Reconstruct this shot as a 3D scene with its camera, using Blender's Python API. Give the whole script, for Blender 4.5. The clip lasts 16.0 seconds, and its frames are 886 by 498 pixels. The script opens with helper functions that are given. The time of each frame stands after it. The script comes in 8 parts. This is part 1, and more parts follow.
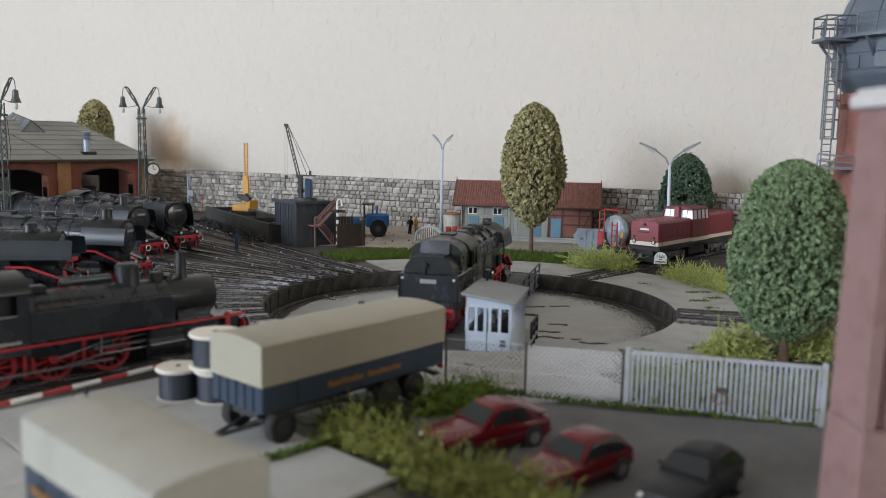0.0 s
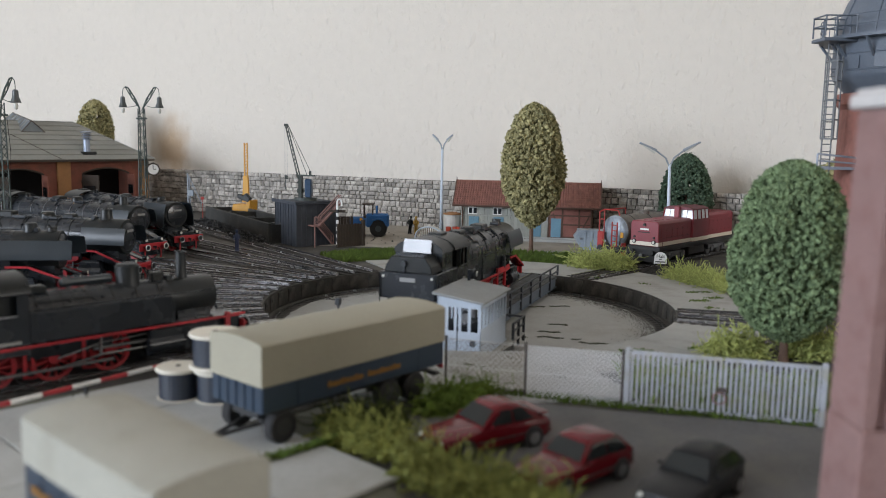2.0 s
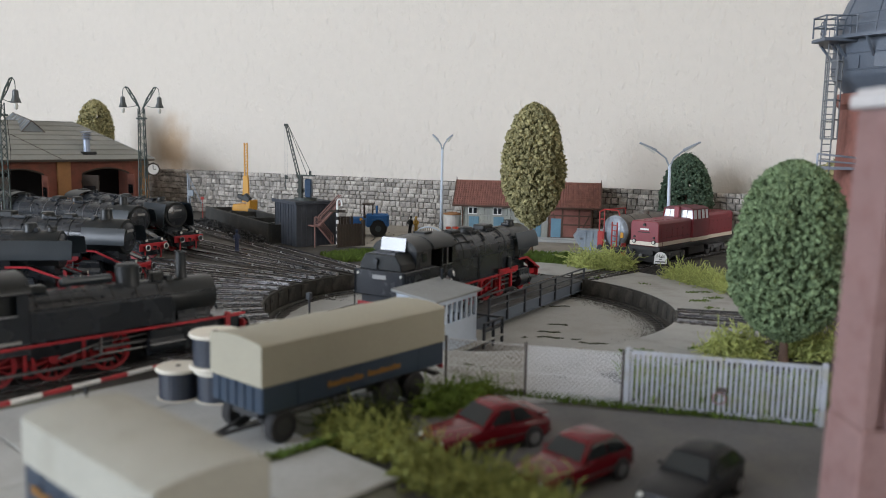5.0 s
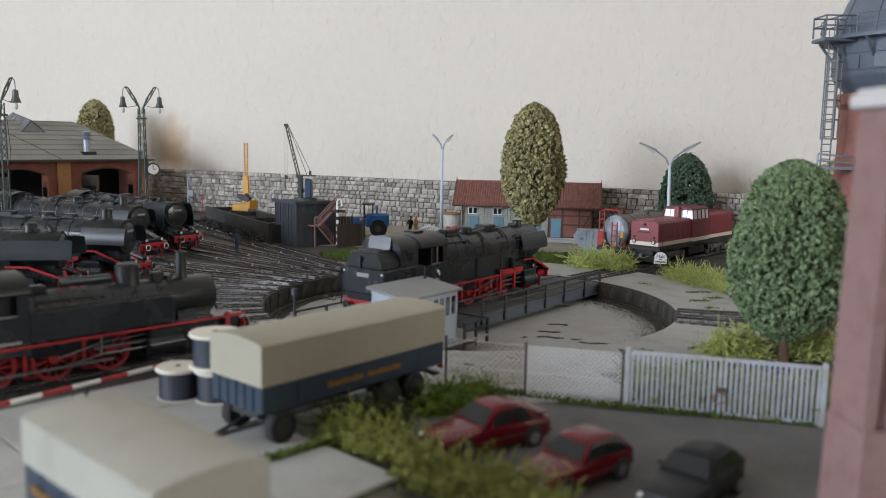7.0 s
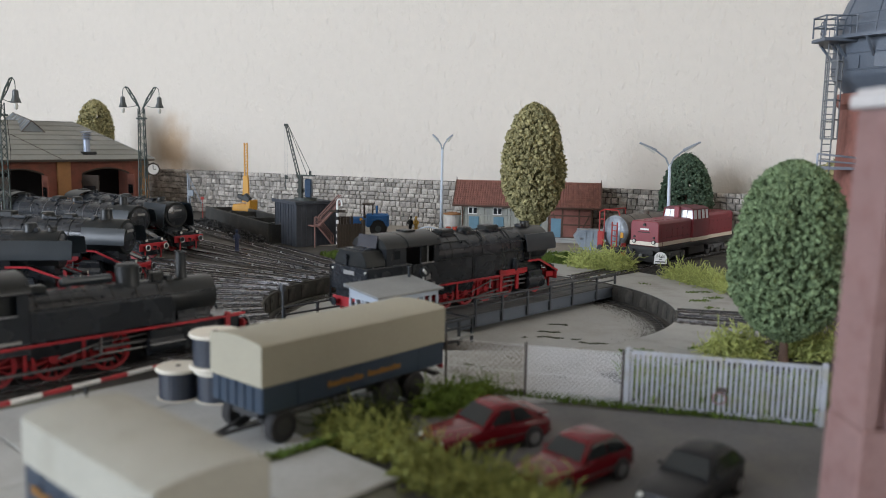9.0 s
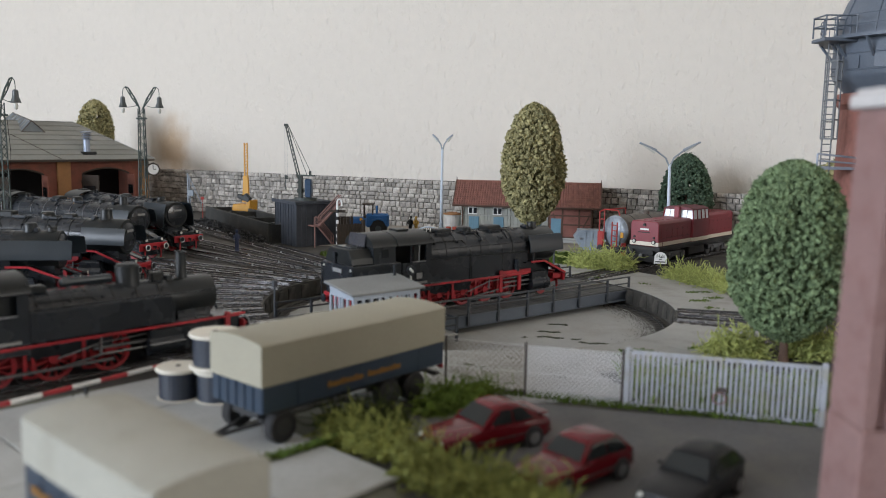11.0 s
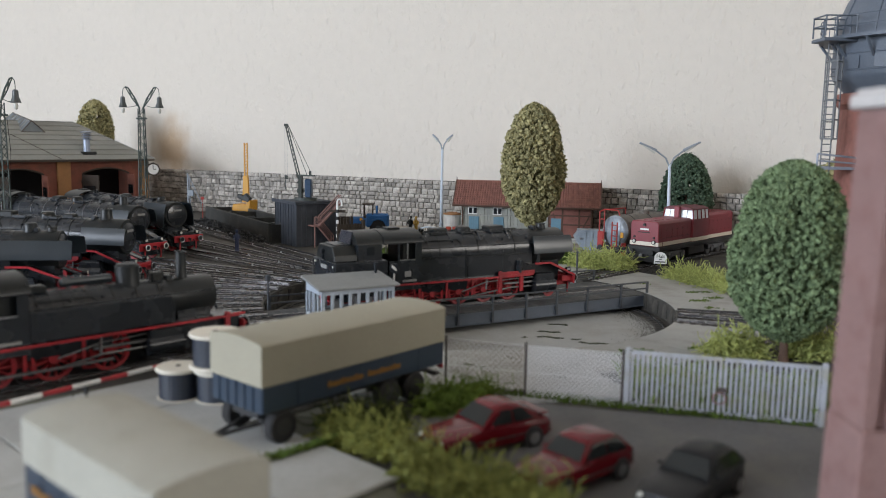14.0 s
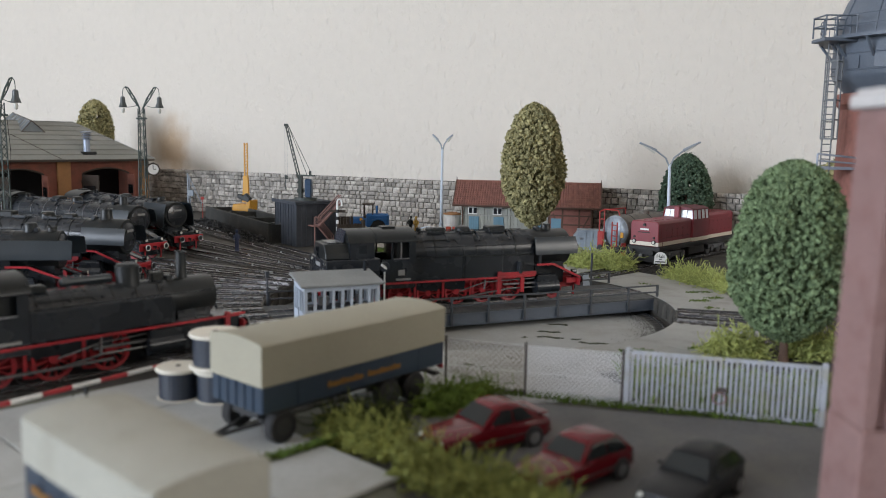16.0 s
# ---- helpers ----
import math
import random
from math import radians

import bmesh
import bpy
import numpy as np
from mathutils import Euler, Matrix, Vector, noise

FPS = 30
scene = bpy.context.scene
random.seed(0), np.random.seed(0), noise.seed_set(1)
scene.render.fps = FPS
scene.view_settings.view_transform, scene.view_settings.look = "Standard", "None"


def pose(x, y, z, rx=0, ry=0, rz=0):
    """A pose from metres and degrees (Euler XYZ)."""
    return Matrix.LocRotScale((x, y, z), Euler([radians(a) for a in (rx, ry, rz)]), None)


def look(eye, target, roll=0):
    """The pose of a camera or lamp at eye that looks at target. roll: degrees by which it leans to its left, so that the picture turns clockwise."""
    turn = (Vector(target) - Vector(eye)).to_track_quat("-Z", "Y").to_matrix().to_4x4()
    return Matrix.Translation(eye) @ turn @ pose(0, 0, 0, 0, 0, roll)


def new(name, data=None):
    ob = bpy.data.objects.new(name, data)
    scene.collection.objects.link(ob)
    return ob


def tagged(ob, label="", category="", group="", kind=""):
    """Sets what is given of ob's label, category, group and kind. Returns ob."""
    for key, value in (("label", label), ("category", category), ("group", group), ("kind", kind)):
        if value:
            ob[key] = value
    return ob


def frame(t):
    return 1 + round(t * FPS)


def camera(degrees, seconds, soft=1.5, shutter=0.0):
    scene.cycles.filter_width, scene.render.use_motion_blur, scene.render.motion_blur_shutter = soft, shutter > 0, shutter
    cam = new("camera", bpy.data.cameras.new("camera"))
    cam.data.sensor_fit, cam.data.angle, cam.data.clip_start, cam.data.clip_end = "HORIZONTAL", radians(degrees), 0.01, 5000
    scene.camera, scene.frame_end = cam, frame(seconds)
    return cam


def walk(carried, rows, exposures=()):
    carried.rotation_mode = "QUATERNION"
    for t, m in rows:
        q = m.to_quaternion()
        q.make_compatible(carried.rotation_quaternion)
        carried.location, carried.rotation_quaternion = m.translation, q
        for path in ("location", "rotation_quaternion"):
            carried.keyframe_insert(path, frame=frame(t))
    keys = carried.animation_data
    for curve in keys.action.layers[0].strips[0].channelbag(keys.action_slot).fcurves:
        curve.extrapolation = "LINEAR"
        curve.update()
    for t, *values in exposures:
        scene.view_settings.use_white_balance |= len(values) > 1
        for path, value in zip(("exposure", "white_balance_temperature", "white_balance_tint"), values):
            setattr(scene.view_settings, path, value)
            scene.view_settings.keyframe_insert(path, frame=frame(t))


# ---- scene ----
# Camera: fixed on a small stand at the edge of the layout
cam = camera(55.95, 16.0, soft=0.95)
EYE = (0.0, 0.0, 0.1129)
AIM = (0.0, 0.99140, 0.1129 - 0.13088)
walk(cam, [(0.0, look(EYE, AIM, 1.025)), (16.0, look(EYE, AIM, 1.025))], [(0.0, 0.0), (16.0, 0.0)])
cam.data.dof.use_dof = True
cam.data.dof.focus_distance = 0.78
cam.data.dof.aperture_fstop = 13.0

# ---- light: daylight through the windows of the room ----
world = bpy.data.worlds.new("daylight")
scene.world = world
world.use_nodes = True
sky = world.node_tree.nodes.new("ShaderNodeTexSky")
sky.sky_type, sky.sun_disc = "NISHITA", False
sky.sun_elevation, sky.sun_rotation = radians(35), radians(120)
world.node_tree.links.new(sky.outputs[0], world.node_tree.nodes["Background"].inputs[0])
world.node_tree.nodes["Background"].inputs[1].default_value = 0.1


def window_light(name, place, towards, width, height, watts, colour):
    d = bpy.data.lights.new(name, "AREA")
    d.shape, d.size, d.size_y, d.energy, d.color = "RECTANGLE", width, height, watts, colour
    ob = new(name, d)
    ob.matrix_world = look(place, towards)
    return ob


window_light("window_light", (-2.97, -1.40, 0.70), (0.0, 0.6, 0.15), 2.4, 1.2, 146.0, (0.80, 0.875, 1.0))
window_light("window_light", (2.36, -0.62, 0.66), (0.2, 0.3, 0.2), 0.75, 0.8, 18.0, (1.0, 0.95, 0.89))


# ---- mesh helpers ----
class Geo:
    """Collects vertices and faces of one mesh."""

    def __init__(self):
        self.v, self.f = [], []

    def add(self, verts, faces, m=None):
        n = len(self.v)
        self.v += [tuple(m @ Vector(p)) for p in verts] if m is not None else [tuple(p) for p in verts]
        self.f += [tuple(i + n for i in f) for f in faces]
        return self

    def box(self, x0, x1, y0, y1, z0, z1, m=None):
        vs = [(x, y, z) for z in (z0, z1) for y in (y0, y1) for x in (x0, x1)]
        return self.add(vs, [(0, 2, 3, 1), (4, 5, 7, 6), (0, 1, 5, 4), (2, 6, 7, 3), (0, 4, 6, 2), (1, 3, 7, 5)], m)

    def cyl(self, p0, p1, r0, r1=None, n=12, m=None, caps=True):
        r1 = r0 if r1 is None else r1
        p0, p1 = Vector(p0), Vector(p1)
        q = (p1 - p0).to_track_quat("Z", "Y").to_matrix()
        vs = []
        for p, r in ((p0, r0), (p1, r1)):
            for i in range(n):
                a = 2 * math.pi * i / n
                vs.append(p + q @ Vector((r * math.cos(a), r * math.sin(a), 0)))
        fs = [(i, (i + 1) % n, n + (i + 1) % n, n + i) for i in range(n)]
        if caps:
            fs += [tuple(range(n - 1, -1, -1)), tuple(range(n, 2 * n))]
        return self.add(vs, fs, m)

    def tube(self, pts, r, n=6, m=None):
        for a, b in zip(pts[:-1], pts[1:]):
            self.cyl(a, b, r, r, n, m)
        return self

    def ring(self, c, axis, r, t, n=20, k=6, m=None):
        """A round hoop: radius r, thickness t."""
        q = Vector(axis).to_track_quat("Z", "Y").to_matrix()
        c = Vector(c)
        vs, fs = [], []
        for i in range(n):
            a = 2 * math.pi * i / n
            for j in range(k):
                b = 2 * math.pi * j / k
                rr = r + t * math.cos(b)
                vs.append(c + q @ Vector((rr * math.cos(a), rr * math.sin(a), t * math.sin(b))))
                fs.append((i * k + j, ((i + 1) % n) * k + j, ((i + 1) % n) * k + (j + 1) % k, i * k + (j + 1) % k))
        return self.add(vs, fs, m)

    def lathe(self, prof, n=16, m=None):
        """Profile of (radius, height) turned about z."""
        vs, fs = [], []
        for r, z in prof:
            for i in range(n):
                a = 2 * math.pi * i / n
                vs.append((r * math.cos(a), r * math.sin(a), z))
        for j in range(len(prof) - 1):
            for i in range(n):
                fs.append((j * n + i, j * n + (i + 1) % n, (j + 1) * n + (i + 1) % n, (j + 1) * n + i))
        fs += [tuple(range(n - 1, -1, -1)), tuple(range((len(prof) - 1) * n, len(prof) * n))]
        return self.add(vs, fs, m)

    def prism(self, poly, a, b, axis="y", m=None):
        """A polygon drawn across an axis and drawn out along it from a to b."""
        n = len(poly)
        put = {"x": lambda p, q, t: (t, p, q), "y": lambda p, q, t: (p, t, q), "z": lambda p, q, t: (p, q, t)}[axis]
        vs = [put(p, q, a) for p, q in poly] + [put(p, q, b) for p, q in poly]
        fs = [(i, (i + 1) % n, n + (i + 1) % n, n + i) for i in range(n)] + [tuple(range(n - 1, -1, -1)), tuple(range(n, 2 * n))]
        return self.add(vs, fs, m)

    def loft(self, rows, closed=True, caps=True):
        """Skin over rows of points, all of one count."""
        n, vs, fs = len(rows[0]), [p for r in rows for p in r], []
        for j in range(len(rows) - 1):
            for i in range(n if closed else n - 1):
                fs.append((j * n + i, j * n + (i + 1) % n, (j + 1) * n + (i + 1) % n, (j + 1) * n + i))
        if caps and closed:
            fs += [tuple(range(n - 1, -1, -1)), tuple(range((len(rows) - 1) * n, len(rows) * n))]
        return self.add(vs, fs)

    def mesh(self, name, bevel=0.0, smooth=False, segments=1):
        me = bpy.data.meshes.new(name)
        me.from_pydata(self.v, [], self.f)
        bm = bmesh.new()
        bm.from_mesh(me)
        bmesh.ops.recalc_face_normals(bm, faces=bm.faces)
        if bevel:
            es = [e for e in bm.edges if len(e.link_faces) == 2 and e.calc_face_angle(0) > 0.7]
            bmesh.ops.bevel(bm, geom=es, offset=bevel, segments=segments, affect="EDGES", profile=0.6, clamp_overlap=True)
        if smooth:
            for f in bm.faces:
                f.smooth = True
            for e in bm.edges:
                if len(e.link_faces) == 2 and e.calc_face_angle(0) > 0.6:
                    e.smooth = False
        bm.to_mesh(me)
        bm.free()
        return me


def part(name, g, material, parent=None, label="", bevel=0.0, smooth=False, at=None):
    """One mesh object under a thing or a part."""
    me = g.mesh(name, bevel, smooth) if isinstance(g, Geo) else g
    if not me.materials:
        me.materials.append(material)
    ob = new(name, me)
    if at is not None:
        ob.matrix_basis = at
    if parent:
        ob.parent = parent
    if label:
        ob["label"] = label
    return ob


def thing(name, m, label, category, group="", kind=""):
    ob = new(name)
    ob.empty_display_size = 0.01
    ob.matrix_basis = m
    return tagged(ob, label, category, group, kind)


def ico():
    bm = bmesh.new()
    bmesh.ops.create_icosphere(bm, subdivisions=1, radius=1.0)
    bm.verts.index_update()
    vs = np.array([v.co[:] for v in bm.verts])
    fs = np.array([[v.index for v in f.verts] for f in bm.faces])
    bm.free()
    return vs, fs


ICO_V, ICO_F = ico()
rng = np.random.default_rng(7)


def clumps(places, sizes, flakes=5, flake=0.0012, squash=0.85):
    """Many small uneven clumps with loose flakes of foam on them, as vertices and faces."""
    vs, fs, n = [], [], 0
    for p, s in zip(places, sizes):
        q = rng.normal(size=(3, 3))
        q, _ = np.linalg.qr(q)
        v = ICO_V * (1 + rng.uniform(-0.28, 0.28, (len(ICO_V), 1)))
        v = (v * np.array([1, 1, squash])) @ q * s + p
        vs.append(v)
        fs += (ICO_F + n).tolist()
        n += len(v)
        for _ in range(flakes):
            d = rng.normal(size=3)
            d /= np.linalg.norm(d)
            a, b = rng.normal(size=3), rng.normal(size=3)
            c = p + d * s * 1.02
            k = flake * rng.uniform(0.6, 1.3)
            a, b = a / np.linalg.norm(a) * k, b / np.linalg.norm(b) * k * 0.6
            vs.append(np.array([c - a * 0.5, c + b, c + a * 0.7 + d * k * 0.5, c - b]))
            fs.append((n, n + 1, n + 2, n + 3))
            n += 4
    me = bpy.data.meshes.new("foliage")
    me.from_pydata(np.concatenate(vs).tolist(), [], fs)
    return me


# ---- materials ----
def mat(name, colour, rough=0.6, metal=0.0, vary=0.15, scale=60.0, fine=900.0, bump=0.15, dirt=None, dirt_amount=0.0, random_each=0.0, coat=0.0, spec=0.5, streak=None):
    """A painted, cast or natural surface with broad patches, fine grain and a little relief."""
    m = bpy.data.materials.new(name)
    m.use_nodes = True
    nt = m.node_tree
    nd, ln = nt.nodes, nt.links
    b = nd["Principled BSDF"]
    co = nd.new("ShaderNodeTexCoord")
    src = co.outputs["Object"]
    if streak:
        mp = nd.new("ShaderNodeMapping")
        mp.inputs["Scale"].default_value = streak
        ln.new(src, mp.inputs[0])
        src = mp.outputs[0]
    n1, n2 = nd.new("ShaderNodeTexNoise"), nd.new("ShaderNodeTexNoise")
    n1.inputs["Scale"].default_value, n1.inputs["Detail"].default_value = scale, 4
    n2.inputs["Scale"].default_value, n2.inputs["Detail"].default_value = fine, 3
    for n in (n1, n2):
        ln.new(src, n.inputs["Vector"])
    mixn = nd.new("ShaderNodeMath")
    mixn.operation = "ADD"
    ln.new(n1.outputs[0], mixn.inputs[0])
    ln.new(n2.outputs[0], mixn.inputs[1])
    mr = nd.new("ShaderNodeMapRange")
    mr.inputs["From Min"].default_value, mr.inputs["From Max"].default_value = 0.65, 1.35
    mr.inputs["To Min"].default_value, mr.inputs["To Max"].default_value = 1 - vary, 1 + vary
    ln.new(mixn.outputs[0], mr.inputs["Value"])
    val = mr.outputs[0]
    if random_each:
        oi, rr, mu = nd.new("ShaderNodeObjectInfo"), nd.new("ShaderNodeMapRange"), nd.new("ShaderNodeMath")
        rr.inputs["To Min"].default_value, rr.inputs["To Max"].default_value = 1 - random_each, 1 + random_each
        geo = nd.new("ShaderNodeNewGeometry")
        ad, fr = nd.new("ShaderNodeMath"), nd.new("ShaderNodeMath")
        ad.operation, fr.operation = "ADD", "FRACT"
        ln.new(oi.outputs["Random"], ad.inputs[0])
        ln.new(geo.outputs["Random Per Island"], ad.inputs[1])
        ln.new(ad.outputs[0], fr.inputs[0])
        ln.new(fr.outputs[0], rr.inputs["Value"])
        mu.operation = "MULTIPLY"
        ln.new(val, mu.inputs[0])
        ln.new(rr.outputs[0], mu.inputs[1])
        val = mu.outputs[0]
    sc = nd.new("ShaderNodeVectorMath")
    sc.operation = "SCALE"
    sc.inputs[0].default_value = colour
    ln.new(val, sc.inputs["Scale"])
    out = sc.outputs[0]
    if dirt:
        n3, cr, mx = nd.new("ShaderNodeTexNoise"), nd.new("ShaderNodeMapRange"), nd.new("ShaderNodeMix")
        n3.inputs["Scale"].default_value, n3.inputs["Detail"].default_value = scale * 1.7, 6
        ln.new(src, n3.inputs["Vector"])
        cr.inputs["From Min"].default_value, cr.inputs["From Max"].default_value = 0.48, 0.66
        cr.inputs["To Max"].default_value = dirt_amount
        ln.new(n3.outputs[0], cr.inputs["Value"])
        mx.data_type = "RGBA"
        ln.new(cr.outputs[0], mx.inputs["Factor"])
        ln.new(out, mx.inputs[6])
        mx.inputs[7].default_value = (*dirt, 1)
        out = mx.outputs[2]
    ln.new(out, b.inputs["Base Color"])
    b.inputs["Roughness"].default_value, b.inputs["Metallic"].default_value = rough, metal
    b.inputs["Coat Weight"].default_value = coat
    b.inputs["Specular IOR Level"].default_value = spec
    rv = nd.new("ShaderNodeMapRange")
    rv.inputs["To Min"].default_value, rv.inputs["To Max"].default_value = max(rough - 0.1, 0.03), min(rough + 0.1, 1)
    ln.new(n1.outputs[0], rv.inputs["Value"])
    ln.new(rv.outputs[0], b.inputs["Roughness"])
    if bump:
        bp = nd.new("ShaderNodeBump")
        bp.inputs["Strength"].default_value, bp.inputs["Distance"].default_value = bump, 0.4 / fine
        ln.new(mixn.outputs[0], bp.inputs["Height"])
        ln.new(bp.outputs[0], b.inputs["Normal"])
    return m


M_BLACK = mat("black_loco_paint", (0.0180, 0.0215, 0.0265), 0.27, vary=0.25, dirt=(0.030, 0.031, 0.031), dirt_amount=0.18, bump=0.04, spec=0.5)
M_BLACKTOP = mat("sooty_black", (0.014, 0.0165, 0.0175), 0.36, vary=0.3, dirt=(0.036, 0.034, 0.029), dirt_amount=0.35, bump=0.08, spec=0.32)
M_RED = mat("signal_red_paint", (0.39, 0.016, 0.025), 0.45, vary=0.2, bump=0.05, dirt=(0.11, 0.014, 0.016), dirt_amount=0.5)
M_STEEL = mat("bare_steel", (0.35, 0.35, 0.36), 0.35, 0.9, vary=0.2, bump=0.05)
M_WHITE = mat("white_paint", (0.78, 0.78, 0.76), 0.5, vary=0.06, bump=0.04)
M_GLASS = mat("smoked_glass", (0.02, 0.023, 0.026), 0.16, vary=0.05, bump=0.0, spec=0.22)


def plaster():
    """Cream wall plaster: broad hand-trowelled waves, scattered lumps, fine grain and one brown mark."""
    m = mat("plaster", (0.650, 0.603, 0.535), 0.85, vary=0.025, scale=4, fine=90, bump=0.0)
    nt = m.node_tree
    nd, ln = nt.nodes, nt.links
    b = nd["Principled BSDF"]
    co = nd.new("ShaderNodeTexCoord")
    tall = nd.new("ShaderNodeMapping")
    tall.inputs["Scale"].default_value = (1.25, 1.0, 0.6)
    ln.new(co.outputs["Object"], tall.inputs[0])
    hs = []
    for sc, lo, hi, k, det in ((60.0, 0.58, 0.74, 0.9, 2), (140.0, 0.56, 0.75, 0.5, 2), (9.0, 0.3, 0.7, 0.6, 3), (420.0, 0.3, 0.7, 0.12, 2)):
        n, r, mu = nd.new("ShaderNodeTexNoise"), nd.new("ShaderNodeMapRange"), nd.new("ShaderNodeMath")
        n.inputs["Scale"].default_value, n.inputs["Detail"].default_value = sc, det
        n.inputs["Distortion"].default_value = 0.15
        ln.new(tall.outputs[0], n.inputs["Vector"])
        r.inputs["From Min"].default_value, r.inputs["From Max"].default_value = lo, hi
        ln.new(n.outputs[0], r.inputs["Value"])
        mu.operation = "MULTIPLY"
        mu.inputs[1].default_value = k
        ln.new(r.outputs[0], mu.inputs[0])
        hs.append(mu.outputs[0])
    tot = hs[0]
    for h in hs[1:]:
        ad = nd.new("ShaderNodeMath")
        ln.new(tot, ad.inputs[0])
        ln.new(h, ad.inputs[1])
        tot = ad.outputs[0]
    bp = nd.new("ShaderNodeBump")
    bp.inputs["Strength"].default_value, bp.inputs["Distance"].default_value = 0.55, 0.0022
    ln.new(tot, bp.inputs["Height"])
    ln.new(bp.outputs[0], b.inputs["Normal"])
    # brown mark beside the engine shed, tall and soft at its edge
    old = b.inputs["Base Color"].links[0].from_socket
    mp = nd.new("ShaderNodeMapping")
    mp.inputs["Location"].default_value = (0.518 / 0.042, 0, -0.084 / 0.060)
    mp.inputs["Scale"].default_value = (1 / 0.042, 0, 1 / 0.060)
    ln.new(co.outputs["Object"], mp.inputs[0])
    nn = nd.new("ShaderNodeTexNoise")
    nn.inputs["Scale"].default_value = 1.6
    ln.new(mp.outputs[0], nn.inputs["Vector"])
    le, su, mr, mx = nd.new("ShaderNodeVectorMath"), nd.new("ShaderNodeMath"), nd.new("ShaderNodeMapRange"), nd.new("ShaderNodeMix")
    le.operation = "LENGTH"
    ln.new(mp.outputs[0], le.inputs[0])
    ln.new(le.outputs["Value"], su.inputs[0])
    ln.new(nn.outputs[0], su.inputs[1])
    mr.interpolation_type = "SMOOTHSTEP"
    mr.inputs["From Min"].default_value, mr.inputs["From Max"].default_value = 1.75, 0.75
    mr.inputs["To Max"].default_value = 0.75
    ln.new(su.outputs[0], mr.inputs["Value"])
    mx.data_type = "RGBA"
    ln.new(mr.outputs[0], mx.inputs["Factor"])
    ln.new(old, mx.inputs[6])
    mx.inputs[7].default_value = (0.42, 0.27, 0.14, 1)
    ln.new(mx.outputs[2], b.inputs["Base Color"])
    return m


M_PLASTER = plaster()
M_ROOM = mat("painted_room_wall", (0.68, 0.65, 0.60), 0.9, vary=0.04, scale=2, fine=40, bump=0.1)
M_BOARD = mat("dark_ballast_ground", (0.055, 0.052, 0.047), 0.95, vary=0.35, scale=25, fine=700, bump=0.8, dirt=(0.10, 0.092, 0.076), dirt_amount=0.6)
M_CONCRETE = mat("pale_concrete", (0.355, 0.360, 0.345), 0.9, vary=0.1, scale=30, fine=600, bump=0.2, dirt=(0.2, 0.19, 0.16), dirt_amount=0.4)
M_PITFLOOR = mat("pit_floor_concrete", (0.365, 0.372, 0.36), 0.9, vary=0.1, scale=22, fine=500, bump=0.2, dirt=(0.27, 0.26, 0.22), dirt_amount=0.35)
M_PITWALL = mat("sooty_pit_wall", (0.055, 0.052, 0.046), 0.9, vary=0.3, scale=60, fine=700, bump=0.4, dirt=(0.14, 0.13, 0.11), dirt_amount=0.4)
M_ASPHALT = mat("asphalt", (0.118, 0.118, 0.118), 0.92, vary=0.22, scale=30, fine=900, bump=0.5, dirt=(0.15, 0.145, 0.13), dirt_amount=0.5)
M_RAIL = mat("rail_steel", (0.50, 0.50, 0.52), 0.25, 0.95, vary=0.2, bump=0.05)
M_SLEEPER = mat("dark_sleepers", (0.034, 0.030, 0.027), 0.85, vary=0.3, bump=0.3, random_each=0.25)
M_GREY = mat("grey_blue_plastic", (0.095, 0.115, 0.145), 0.55, vary=0.1, bump=0.06)
M_GIRDER = mat("dark_grey_girder", (0.050, 0.057, 0.066), 0.55, vary=0.2, bump=0.1)
M_CABROOF = mat("grey_felt_roof", (0.23, 0.24, 0.24), 0.8, vary=0.15, bump=0.2)
M_CABWALL = mat("pale_blue_grey_wall", (0.42, 0.48, 0.56), 0.6, vary=0.08, bump=0.05)
M_TARP = mat("olive_beige_tarp", (0.335, 0.315, 0.245), 0.75, vary=0.07, scale=40, fine=800, bump=0.1)
M_TRUCKBLUE = mat("dark_blue_truck_paint", (0.027, 0.044, 0.070), 0.38, vary=0.1, bump=0.03)
M_TYRE = mat("black_rubber", (0.018, 0.018, 0.019), 0.8, vary=0.2, bump=0.1)
M_CARRED = mat("dark_red_car_paint", (0.115, 0.004, 0.009), 0.2, vary=0.06, bump=0.0, coat=0.1, spec=0.35)
M_STONE = mat("grey_wall_stone", (0.41, 0.385, 0.35), 0.9, vary=0.4, scale=90, fine=700, bump=0.5, random_each=0.38, dirt=(0.2, 0.18, 0.15), dirt_amount=0.5)
M_MORTAR = mat("dark_mortar", (0.09, 0.082, 0.072), 0.95, vary=0.3, bump=0.5)

# ---- plan ----
CX, CY, RIM = 0.0184, 0.574, 0.1405
PIT = -0.0125


def polar(r, deg, z=0.0):
    return (CX + r * math.cos(radians(deg)), CY + r * math.sin(radians(deg)), z)


def wall_at(s, off=0.0, z=0.0):
    """Place on the long back wall: s metres along it from its crossing with x = 0, off metres in front."""
    return (0.8908 * s - 0.4543 * off, 1.045 - 0.4543 * s - 0.8908 * off, z)


WALL_TURN = math.degrees(math.atan(-0.51))
# ---- room ----
def structure(name, g, material, label, at=None, bevel=0.0):
    return tagged(part(name, g, material, at=at, bevel=bevel), label, kind="structure")


